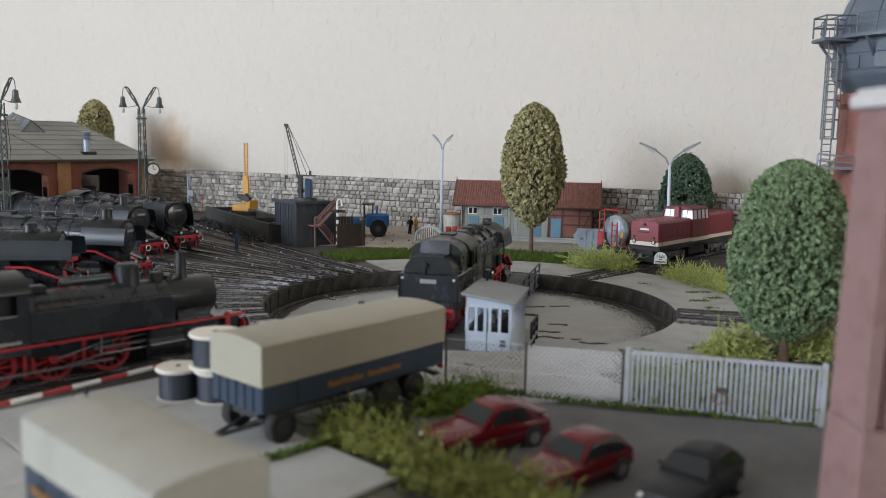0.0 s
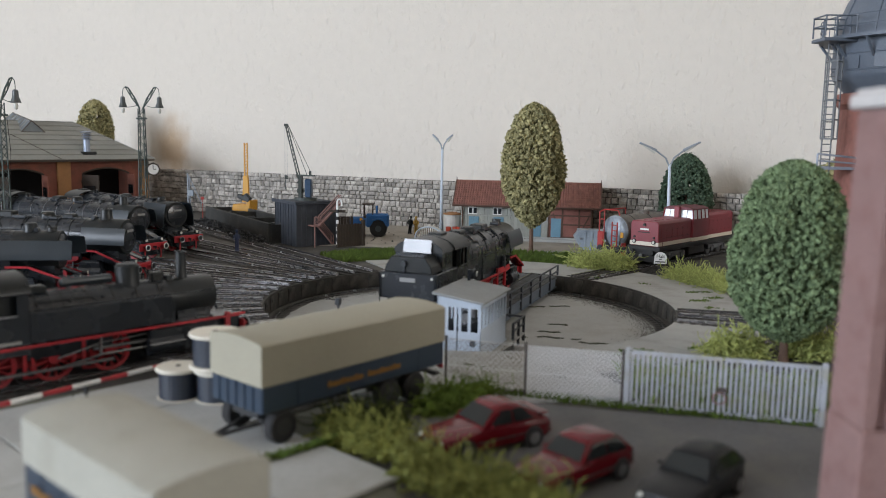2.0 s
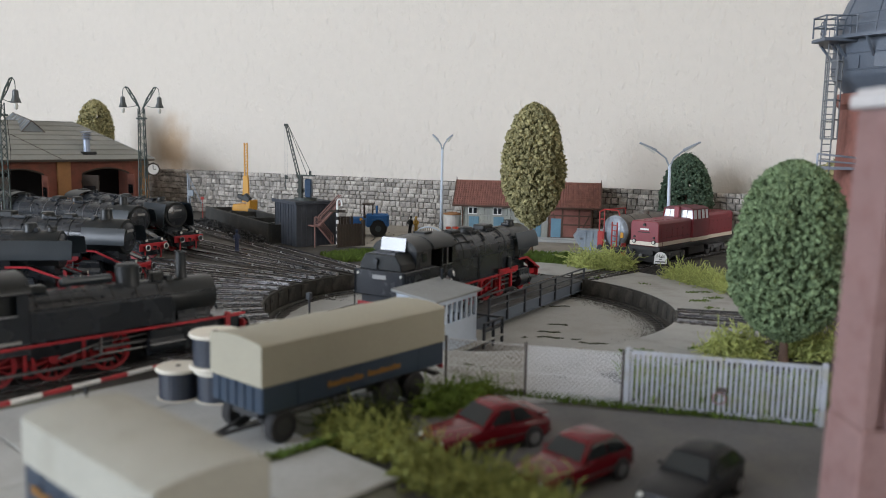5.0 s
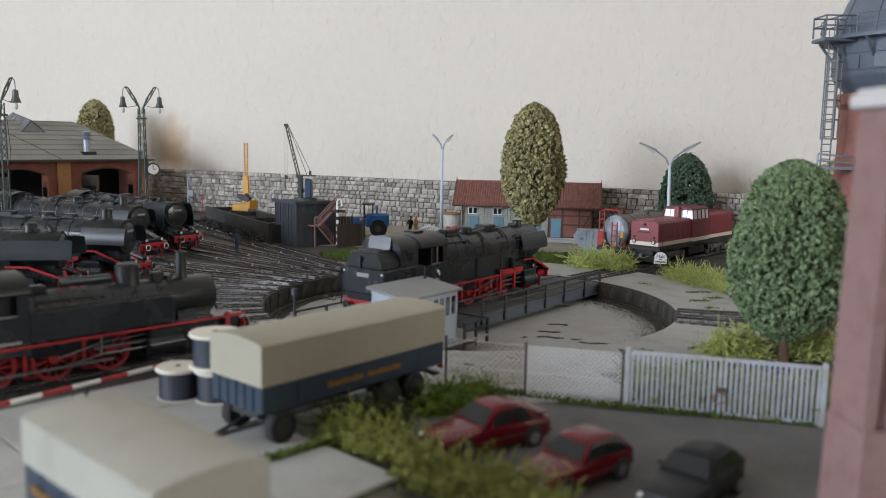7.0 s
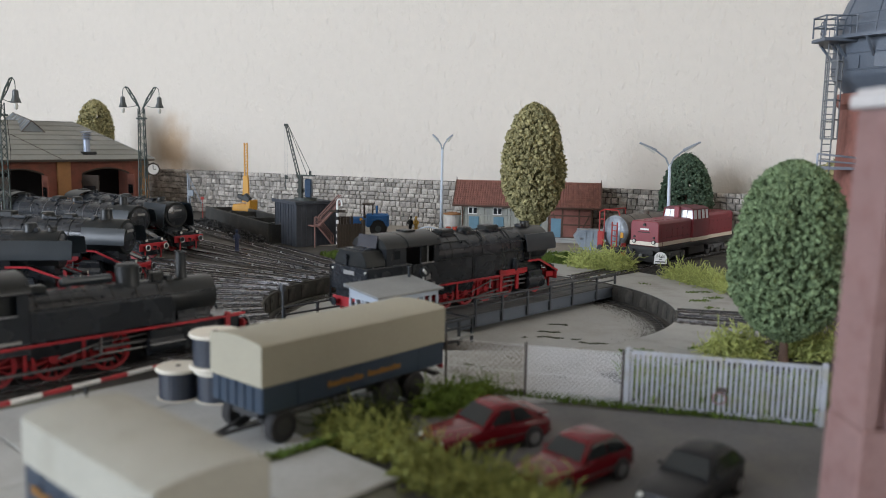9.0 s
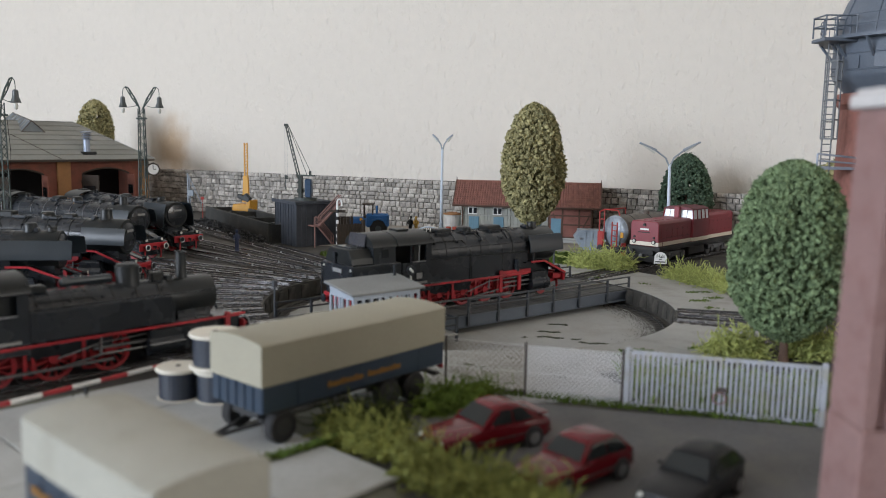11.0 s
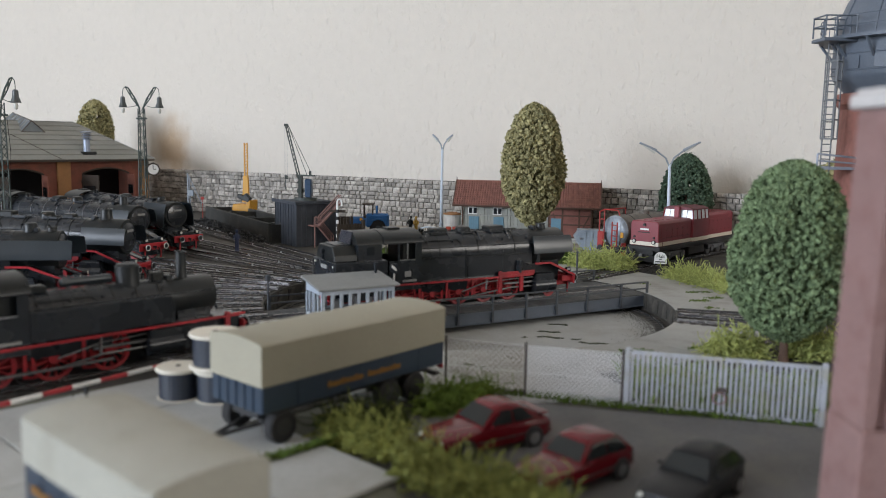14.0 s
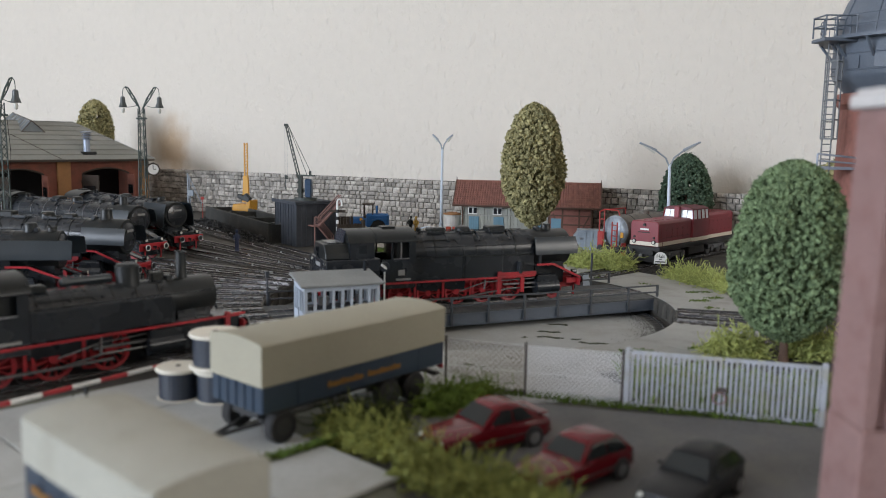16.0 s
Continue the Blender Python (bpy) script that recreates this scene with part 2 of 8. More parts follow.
def room():
    n = Geo().box(-4.4, 3.2, 0, 0.12, -0.75, 1.75)
    structure("wall_north", n, M_PLASTER, "cream rough plaster room wall behind the layout", pose(*wall_at(0, -0.062), 0, 0, WALL_TURN))
    structure("wall_west", Geo().box(-3.2, -3.05, -3.2, -2.7, -0.75, 1.75).box(-3.2, -3.05, -0.1, 2.9, -0.75, 1.75)
              .box(-3.2, -3.05, -2.7, -0.1, -0.75, 0.05).box(-3.2, -3.05, -2.7, -0.1, 1.35, 1.75), M_ROOM, "plain light room wall with a window opening")
    structure("wall_south", Geo().box(-3.05, 2.4, -3.2, -3.1, -0.75, 1.75), M_ROOM, "plain light room wall")
    structure("wall_east", Geo().box(2.4, 2.5, -3.2, -1.05, -0.75, 1.75).box(2.4, 2.5, -0.2, 1.5, -0.75, 1.75).box(2.4, 2.5, -1.05, -0.2, -0.75, 0.2).box(2.4, 2.5, -1.05, -0.2, 1.12, 1.75), M_ROOM, "plain light room wall with a window opening")
    structure("ceiling", Geo().box(-3.3, 2.6, -3.3, 2.9, 1.75, 1.85), M_PLASTER, "plain white room ceiling")
    structure("floor", Geo().box(-3.3, 2.6, -3.3, 2.9, -0.85, -0.75), mat("floor_boards", (0.22, 0.14, 0.08), 0.5, streak=(1, 8, 1), scale=4, fine=60), "brown wooden room floor")


def ground():
    """The layout's base board with a round hole for the turntable pit."""
    g = Geo()
    n = 96
    inner = [polar(RIM, 360 * i / n) for i in range(n)]
    outer = []
    for i in range(n):
        a = radians(360 * i / n)
        c, s = math.cos(a), math.sin(a)
        k = min((1.3 - CX if c > 0 else 1.3 + CX) / max(abs(c), 1e-6), ((1.9 - CY) if s > 0 else (CY + 0.35)) / max(abs(s), 1e-6))
        den = s + 0.51 * c
        if den > 1e-6:
            k = min(k, (1.1 - CY - 0.51 * CX) / den)
        outer.append((CX + k * c, CY + k * s, 0.0))
    low = [(x, y, -0.05) for x, y, z in outer]
    g.loft([inner, outer, low], caps=False)
    structure("ground", g, M_BOARD, "dark ballast and soil ground of the model layout")


room()
ground()


def sheet(name, pts, z, material, label, low=None):
    """A flat patch of ground with a thin edge; points in order."""
    g = Geo().prism(pts, (low if low is not None else z - 0.004), z, "z")
    return structure(name, g, material, label)


def sector(r0, r1, a0, a1, n=24):
    out = [polar(r1, a0 + (a1 - a0) * i / n)[:2] for i in range(n + 1)]
    return out + [polar(r0, a1 + (a0 - a1) * i / n)[:2] for i in range(n + 1)]


# ---- surfaces of the layout ----
sheet("concrete_apron", sector(RIM + 0.0002, 0.203, 52, 116), 0.0012, M_CONCRETE, "pale concrete apron along the turntable pit")
sheet("concrete_apron", sector(RIM + 0.0002, 0.207, -8, 43), 0.0012, M_CONCRETE, "pale stained concrete apron along the turntable pit")
sheet("concrete_apron", sector(RIM + 0.0002, 0.192, -48, -25), 0.0012, M_CONCRETE, "pale concrete apron between pit and gate")
sheet("concrete_apron", sector(RIM + 0.0002, 0.225, -126, -72), 0.0012, M_CONCRETE, "pale concrete apron between pit and fence")
sheet("concrete_apron", sector(RIM + 0.0002, 0.186, -71.9, -48.1), 0.0012, M_CONCRETE, "pale concrete apron between pit and gate")
M_YARD = mat("sandy_yard", (0.33, 0.30, 0.255), 0.95, vary=0.15, scale=25, fine=500, bump=0.3, dirt=(0.2, 0.18, 0.15), dirt_amount=0.5)
sheet("yard", [(-0.155, 0.865), (-0.075, 0.862), (0.02, 0.80), (0.10, 0.815), (0.2, 0.86), (0.29, 0.90), wall_at(0.25, 0.002)[:2], wall_at(-0.25, 0.002)[:2]], 0.0006, M_YARD, "sandy pale yard in front of the stone wall")
sheet("car_park", [(-0.004, 0.36), (0.08, 0.338), (0.34, 0.29), (0.34, 0.1), (0.0, 0.1), (0.0, 0.27), (-0.02, 0.305)], 0.0006, M_ASPHALT, "dark asphalt car park")
M_SLAB = mat("pale_paving_slab", (0.42, 0.43, 0.42), 0.85, vary=0.08, scale=30, fine=500, bump=0.15, dirt=(0.3, 0.3, 0.27), dirt_amount=0.4, random_each=0.06)


def paving():
    """Large paving slabs, laid square to the lorries."""
    base = sheet("pavement", [(-0.34, 0.06), (-0.01, 0.06), (-0.01, 0.25), (-0.046, 0.30), (-0.005, 0.365), (-0.03, 0.39), (-0.12, 0.385), (-0.34, 0.2)], 0.0004, mat("joint_soil", (0.12, 0.12, 0.09), 0.95), "paved yard of large pale concrete slabs")
    me = Geo().box(-0.0197, 0.0197, -0.0197, 0.0197, 0, 0.0016).mesh("slab", 0.0004)
    me.materials.append(M_SLAB)
    c, s = math.cos(radians(47)), math.sin(radians(47))
    for i in range(-6, 3):
        for j in range(-4, 6):
            x, y = -0.0405 + 0.04 * (i * c - j * s), 0.2625 + 0.04 * (i * s + j * c)
            if -0.33 < x < -0.012 and 0.08 < y < 0.37 and y < 0.43 + 0.62 * x + 0.02 and not (x > -0.045 and y > 0.285):
                ob = new("slab", me)
                ob.parent = base
                ob.matrix_basis = pose(x, y, 0.0004 + random.uniform(0, 0.0003), 0, 0, 47)


paving()


# ---- turntable pit ----
def pit():
    n = 120
    floor = structure("pit_floor", Geo().cyl((CX, CY, PIT - 0.01), (CX, CY, PIT), RIM + 0.004, n=n), M_PITFLOOR, "pale concrete turntable pit floor with dark stains")
    g = Geo()
    rows = []
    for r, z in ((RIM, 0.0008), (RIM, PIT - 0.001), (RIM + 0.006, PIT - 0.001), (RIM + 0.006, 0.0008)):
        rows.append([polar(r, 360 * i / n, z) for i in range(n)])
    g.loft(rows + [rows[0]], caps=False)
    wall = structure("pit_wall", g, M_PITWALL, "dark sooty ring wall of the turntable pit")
    # stub blocks of the locking gear on the ring wall, one for each track
    me = Geo().box(-0.0010, 0.0, -0.0045, 0.0045, -0.0105, -0.0006).box(-0.0015, -0.0010, -0.0012, 0.0012, -0.005, -0.0025).mesh("lock_block", 0.0003)
    me.materials.append(M_PITWALL)
    for i in range(48):
        a = 7.5 * i + 3.2
        ob = new("lock_block", me)
        ob.parent = wall
        ob.matrix_basis = pose(*polar(RIM, a), 0, 0, a)
    # circular running rail and its sleepers
    ring = thing("ring_rail", pose(CX, CY, PIT), "dark circular running rail on the pit floor", "rail")
    g = Geo()
    rr = [(0.1326, 0.0), (0.1326, 0.0018), (0.1334, 0.0018), (0.1334, 0.0)]
    g.loft([[(r * math.cos(2 * math.pi * i / n), r * math.sin(2 * math.pi * i / n), z) for i in range(n)] for r, z in rr], caps=False)
    part("rail", g, M_RAIL, ring)
    g = Geo()
    for i in range(132):
        g.box(0.1285, 0.1368, -0.0013, 0.0013, 0.0, 0.0008, pose(0, 0, 0, 0, 0, 360 * i / 132))
    tagged(part("sleepers", g, M_SLEEPER, ring), kind="stuff")
    # dark ring beside the rail: soot, with the rim's shadow painted in
    g = Geo()
    rows = []
    for r, z in ((0.0, 0.0001), (0.0006, 0.0004), (None, 0.0004)):
        rr = [0.1405 if r is None else 0.1275 + r + 0.003 * noise.noise((3 * math.cos(6.2832 * i / n) + 4, 3 * math.sin(6.2832 * i / n), 1.0)) + 0.0035 * noise.noise((i * 0.7, 2.0, 0)) for i in range(n)]
        rows.append([(q * math.cos(6.2832 * i / n), q * math.sin(6.2832 * i / n), z) for i, q in enumerate(rr)])
    g.loft(rows, caps=False)
    part("ballast", g, M_PITWALL, ring)


pit()

# ---- tracks ----
M_BALLAST = mat("dark_ballast", (0.050, 0.046, 0.042), 0.95, vary=0.45, scale=120, fine=900, bump=0.9)


def track(length, m, label):
    """Straight track along +x on its ballast: two rails and sleepers."""
    t = thing("track", m, label, "track", "tracks of the engine shed", "structure")
    part("ballast", Geo().prism([(-0.016, 0), (-0.0145, 0.0009), (0.0145, 0.0009), (0.016, 0)], 0.0, length, "x"), M_BALLAST, t)
    for s in (-1, 1):
        y = s * 0.0083
        g = Geo().prism([(y - 0.0009, 0.0012), (y - 0.0003, 0.0016), (y - 0.0005, 0.0022), (y - 0.0005, 0.003), (y + 0.0005, 0.003), (y + 0.0005, 0.0022), (y + 0.0003, 0.0016), (y + 0.0009, 0.0012)], 0.0, length, "x")
        part("rail", g, M_RAIL, t)
    g = Geo()
    for i in range(int(length / 0.0068)):
        x = 0.002 + i * 0.0068
        g.box(x, x + 0.003, -0.0150, 0.0150, 0.0006, 0.0014)
    tagged(part("sleepers", g, M_SLEEPER, t), kind="stuff")
    return t


TRACKS = [126.5, 133.5, 140.6, 150.6, 157, 164.5, 172, 180, 188, 195.5, 203, 210.5, 218, 226]
for a in TRACKS:
    track(0.50 if 126 < a < 160 else 0.34, pose(*polar(RIM + 0.001, a, 0.0 if a != 126.5 else 0.0), 0, 0, a), "dark radial track leading to the turntable")
track(0.32, pose(*polar(RIM + 0.001, 47.8), 0, 0, 47.8), "dark radial track leading to the turntable")
track(0.052, pose(*polar(RIM + 0.001, -12.5), 0, 0, -12.5), "short stub track between concrete aprons")
track(0.052, pose(*polar(RIM + 0.001, -20.0), 0, 0, -20.0), "short stub track between concrete aprons")


# ---- turntable bridge ----
M_DECK = mat("grey_bridge_boards", (0.080, 0.083, 0.084), 0.8, vary=0.2, scale=60, fine=700, bump=0.3, random_each=0.15)


def build_bridge():
    b = thing("turntable_bridge", pose(CX, CY, 0), "grey girder turntable bridge with handrails and a control cabin", "turntable")
    for s in (-1, 1):
        g = Geo().box(-0.139, 0.139, s * 0.0285 - 0.001, s * 0.0285 + 0.001, -0.0085, -0.0012)
        g.box(-0.139, 0.139, s * 0.0285 - 0.0022, s * 0.0285 + 0.0022, -0.0016, -0.0008).box(-0.139, 0.139, s * 0.0285 - 0.0022, s * 0.0285 + 0.0022, -0.0088, -0.008)
        part("girder", g, M_GREY, b, bevel=0.0)
    part("underframe", Geo().box(-0.13, 0.13, -0.017, 0.017, -0.0112, -0.003).cyl((0, 0, PIT + 0.0005), (0, 0, -0.004), 0.02, n=24), M_GIRDER, b)
    me = Geo().box(-0.0026, 0.0026, -0.0302, 0.0302, -0.0008, 0.0002).mesh("board", 0.0002)
    me.materials.append(M_DECK)
    for i in range(50):
        ob = new("board", me)
        ob.parent = b
        ob.matrix_basis = pose(-0.1364 + i * 0.00557, 0, random.uniform(-0.0001, 0.0001))
    for s in (-1, 1):
        y = s * 0.0083
        part("rail", Geo().box(-0.139, 0.139, y - 0.0005, y + 0.0005, 0.0001, 0.0017), M_RAIL, b)
    # handrails
    for s, us in ((-1, (-0.0265, 0.0004, 0.0278, 0.0540, 0.0813, 0.1130, 0.1385)), (1, (-0.1335, -0.108, -0.081, -0.054, -0.027, 0.0, 0.027, 0.054, 0.0813, 0.113, 0.1385))):
        for u in us:
            part("post", Geo().box(u - 0.0007, u + 0.0007, s * 0.0305 - 0.0007, s * 0.0305 + 0.0007, -0.0085, 0.0098), M_GIRDER, b)
        for z in (0.0094, 0.0046):
            part("handrail", Geo().box(us[0], us[-1], s * 0.0305 - 0.00045, s * 0.0305 + 0.00045, z - 0.0005, z + 0.0005), M_GIRDER, b)
    # end post with a lamp box, and a signal post with its lever stand at the other end
    part("lamp_post", Geo().box(-0.1348, -0.1336, 0.0299, 0.0311, -0.0085, 0.0225).box(-0.1356, -0.1328, 0.0291, 0.0319, 0.0195, 0.0235), M_GIRDER, b, bevel=0.0003)
    part("signal_post", Geo().cyl((0.1270, 0.0385, -0.004), (0.1270, 0.0385, 0.0245), 0.0008, n=8).box(0.1125, 0.1280, 0.0290, 0.0395, -0.0045, -0.0034), M_GIRDER, b)
    part("lever_stand", Geo().prism([(0.1150, -0.0034), (0.1230, -0.0034), (0.1210, 0.0085), (0.1170, 0.0085)], 0.0330, 0.0365, "y").cyl((0.1190, 0.0328, 0.0070), (0.1190, 0.0367, 0.0070), 0.0022, n=12), M_CABWALL, b, "pale grey lever stand", bevel=0.0003)
    # round shunting signal
    sg = part("signal", Geo().cyl((-0.0725, -0.0285, 0.0), (-0.0725, -0.0285, 0.03), 0.0006, n=6), M_WHITE, b)
    part("signal_disc", Geo().cyl((-0.0728, -0.0300, 0.0325), (-0.0722, -0.0282, 0.0325), 0.0031, n=16), M_BLACK, sg)
    part("signal_bar", Geo().box(-0.0030, 0.0030, -0.0004, 0.0004, -0.0007, 0.0007, pose(-0.0730, -0.0304, 0.0325, 0, 35, 20)), M_WHITE, sg)
    # control cabin on its side platform
    part("platform", Geo().box(-0.139, -0.058, -0.0575, -0.0302, -0.0045, -0.0032), M_CONCRETE, b, bevel=0.0003)
    part("bracket", Geo().box(-0.13, -0.062, -0.052, -0.03, -0.0085, -0.0046), M_GIRDER, b)
    c = part("control_cabin", Geo().box(-0.1305, -0.0835, -0.0531, -0.0269, -0.0031, -0.0018), M_CABWALL, b, "pale blue-grey control cabin with barred windows")
    x0, x1, y0, y1, zl, zh, zr = -0.1300, -0.0840, -0.0526, -0.0274, 0.0125, 0.0235, 0.0265
    part("sill_wall", Geo().box(x0, x1, y0, y0 + 0.0008, -0.0018, zl).box(x0, x1, y1 - 0.0008, y1, -0.0018, zl)
         .box(x0, x0 + 0.0008, y0, y1, -0.0018, zl - 0.002).box(x1 - 0.0008, x1, y0, y1, -0.0018, zl), M_CABWALL, c)
    part("lintel", Geo().box(x0, x1, y0, y0 + 0.0008, zh, zr).box(x0, x1, y1 - 0.0008, y1, zh, zr + 0.003)
         .prism([(y0, zh), (y1, zh), (y1, zr + 0.003), (y0, zr)], x0, x0 + 0.0008, "x").prism([(y0, zh), (y1, zh), (y1, zr + 0.003), (y0, zr)], x1 - 0.0008, x1, "x"), M_CABWALL, c)
    for k in range(9):
        u = x0 + 0.0009 + k * (x1 - x0 - 0.0018) / 8
        for y in (y0 + 0.0004, y1 - 0.0004):
            part("mullion", Geo().box(u - 0.0009, u + 0.0009, y - 0.0005, y + 0.0005, zl, zh), M_CABWALL, c)
    for k in (0.0, 0.24, 0.47, 0.58, 0.79, 1.0):
        w = y0 + 0.0009 + k * (y1 - y0 - 0.0018)
        for u in (x0 + 0.0004, x1 - 0.0004):
            part("mullion", Geo().box(u - 0.0005, u + 0.0005, w - 0.0008, w + 0.0008, zl - 0.002, zh), M_CABWALL, c)
    part("door_line", Geo().box(x0 - 0.0003, x0, y0 + 0.0132, y0 + 0.0136, -0.0018, zl).box(x0 - 0.0004, x0, y0 + 0.003, y0 + 0.006, 0.003, 0.0065), M_GIRDER, c)
    part("desk", Geo().box(x0 + 0.004, x1 - 0.004, -0.044, -0.036, -0.0017, 0.013), M_GIRDER, c)
    part("switch_box", Geo().box(-0.118, -0.112, -0.041, -0.037, 0.013, 0.018).box(-0.105, -0.102, -0.041, -0.038, 0.013, 0.02).box(-0.095, -0.093, -0.041, -0.038, 0.013, 0.018), M_STEEL, c)
    part("roof", Geo().prism([(-0.0548, 0.0262), (-0.0252, 0.0300), (-0.0252, 0.0316), (-0.0548, 0.0276)], -0.1325, -0.0815, "x"), M_CABROOF, c, "flat grey felt roof", bevel=0.0003)
    part("chimney_pipe", Geo().cyl((-0.086, -0.03, 0.03), (-0.086, -0.03, 0.0365), 0.0009, n=8).cyl((-0.086, -0.03, 0.0365), (-0.086, -0.03, 0.0373), 0.0014, n=8), M_BLACK, c)
    # railing beside the cabin
    for u in (-0.0815, -0.07, -0.0585):
        part("post", Geo().box(u - 0.0007, u + 0.0007, -0.0572, -0.0558, -0.0085, 0.0068), M_GIRDER, b)
    for z in (0.0064, 0.002):
        part("handrail", Geo().box(-0.0815, -0.0578, -0.0569, -0.0561, z - 0.0006, z + 0.0006), M_GIRDER, b)
    part("handrail", Geo().box(-0.0590, -0.0580, -0.0569, -0.031, 0.0058, 0.0070), M_GIRDER, b)
    return b


bridge = build_bridge()

# ---- locomotives ----
TO_X = Matrix.Rotation(radians(90), 4, "Y")
WHEELS = {}
M_LAMP = mat("lamp_glass", (0.6, 0.6, 0.55), 0.15, vary=0.05, bump=0.0)
M_ROD = mat("oily_steel_rods", (0.22, 0.22, 0.225), 0.38, 0.85, vary=0.3, bump=0.05)
M_BANDS = mat("dull_steel_bands", (0.16, 0.16, 0.165), 0.4, 0.8, vary=0.2, bump=0.05)
M_PLATE = mat("worn_number_plate", (0.27, 0.27, 0.265), 0.5, vary=0.15)


def wheel_mesh(r, spokes=13, disc=False):
    key = (round(r, 5), disc)
    if key not in WHEELS:
        g = Geo()
        if disc:
            g.lathe([(r * 0.2, 0.0014), (r * 0.25, 0.0006), (r - 0.0014, 0.0006), (r - 0.0012, 0.0012), (r, 0.0012), (r, -0.0006), (r + 0.0005, -0.0007), (r + 0.0005, -0.0012), (r * 0.2, -0.0012)], 26, Matrix.Rotation(radians(-90), 4, "X"))
        else:
            # one connected casting: hub, spokes, tyre and flange
            n2 = 2 * spokes
            ang = [2 * math.pi * (k // 2) / spokes + (-0.062 if k % 2 == 0 else 0.062) for k in range(n2)]
            rows = [(r * 0.24, 0.0009), (r - 0.0015, 0.0009), (r, 0.0012), (r, -0.0006), (r + 0.0005, -0.0007), (r + 0.0005, -0.0012), (r - 0.0015, -0.0009), (r * 0.24, -0.0009)]
            vs = [(q * math.cos(t), y, q * math.sin(t)) for q, y in rows for t in ang]
            fs = [tuple(range(n2)), tuple(range(7 * n2, 8 * n2))]
            for k in range(n2):
                j = (k + 1) % n2
                for i in range(1, 6):
                    fs.append((i * n2 + k, i * n2 + j, (i + 1) * n2 + j, (i + 1) * n2 + k))
                if k % 2 == 0:
                    fs += [(k, j, n2 + j, n2 + k), (7 * n2 + k, 7 * n2 + j, 6 * n2 + j, 6 * n2 + k)]
                    fs += [(k, n2 + k, 6 * n2 + k, 7 * n2 + k), (j, n2 + j, 6 * n2 + j, 7 * n2 + j)]
                else:
                    fs += [(k, j, 7 * n2 + j, 7 * n2 + k), (n2 + k, n2 + j, 6 * n2 + j, 6 * n2 + k)]
            g.add(vs, fs)
        me = g.mesh("wheel")
        me.materials.append(M_RED)
        WHEELS[key] = me
    return WHEELS[key]


def bar(name, x0, x1, y0, y1, z0, z1, material, parent, label="", bevel=0.0002):
    return part(name, Geo().box(x0, x1, y0, y1, z0, z1), material, parent, label, bevel)


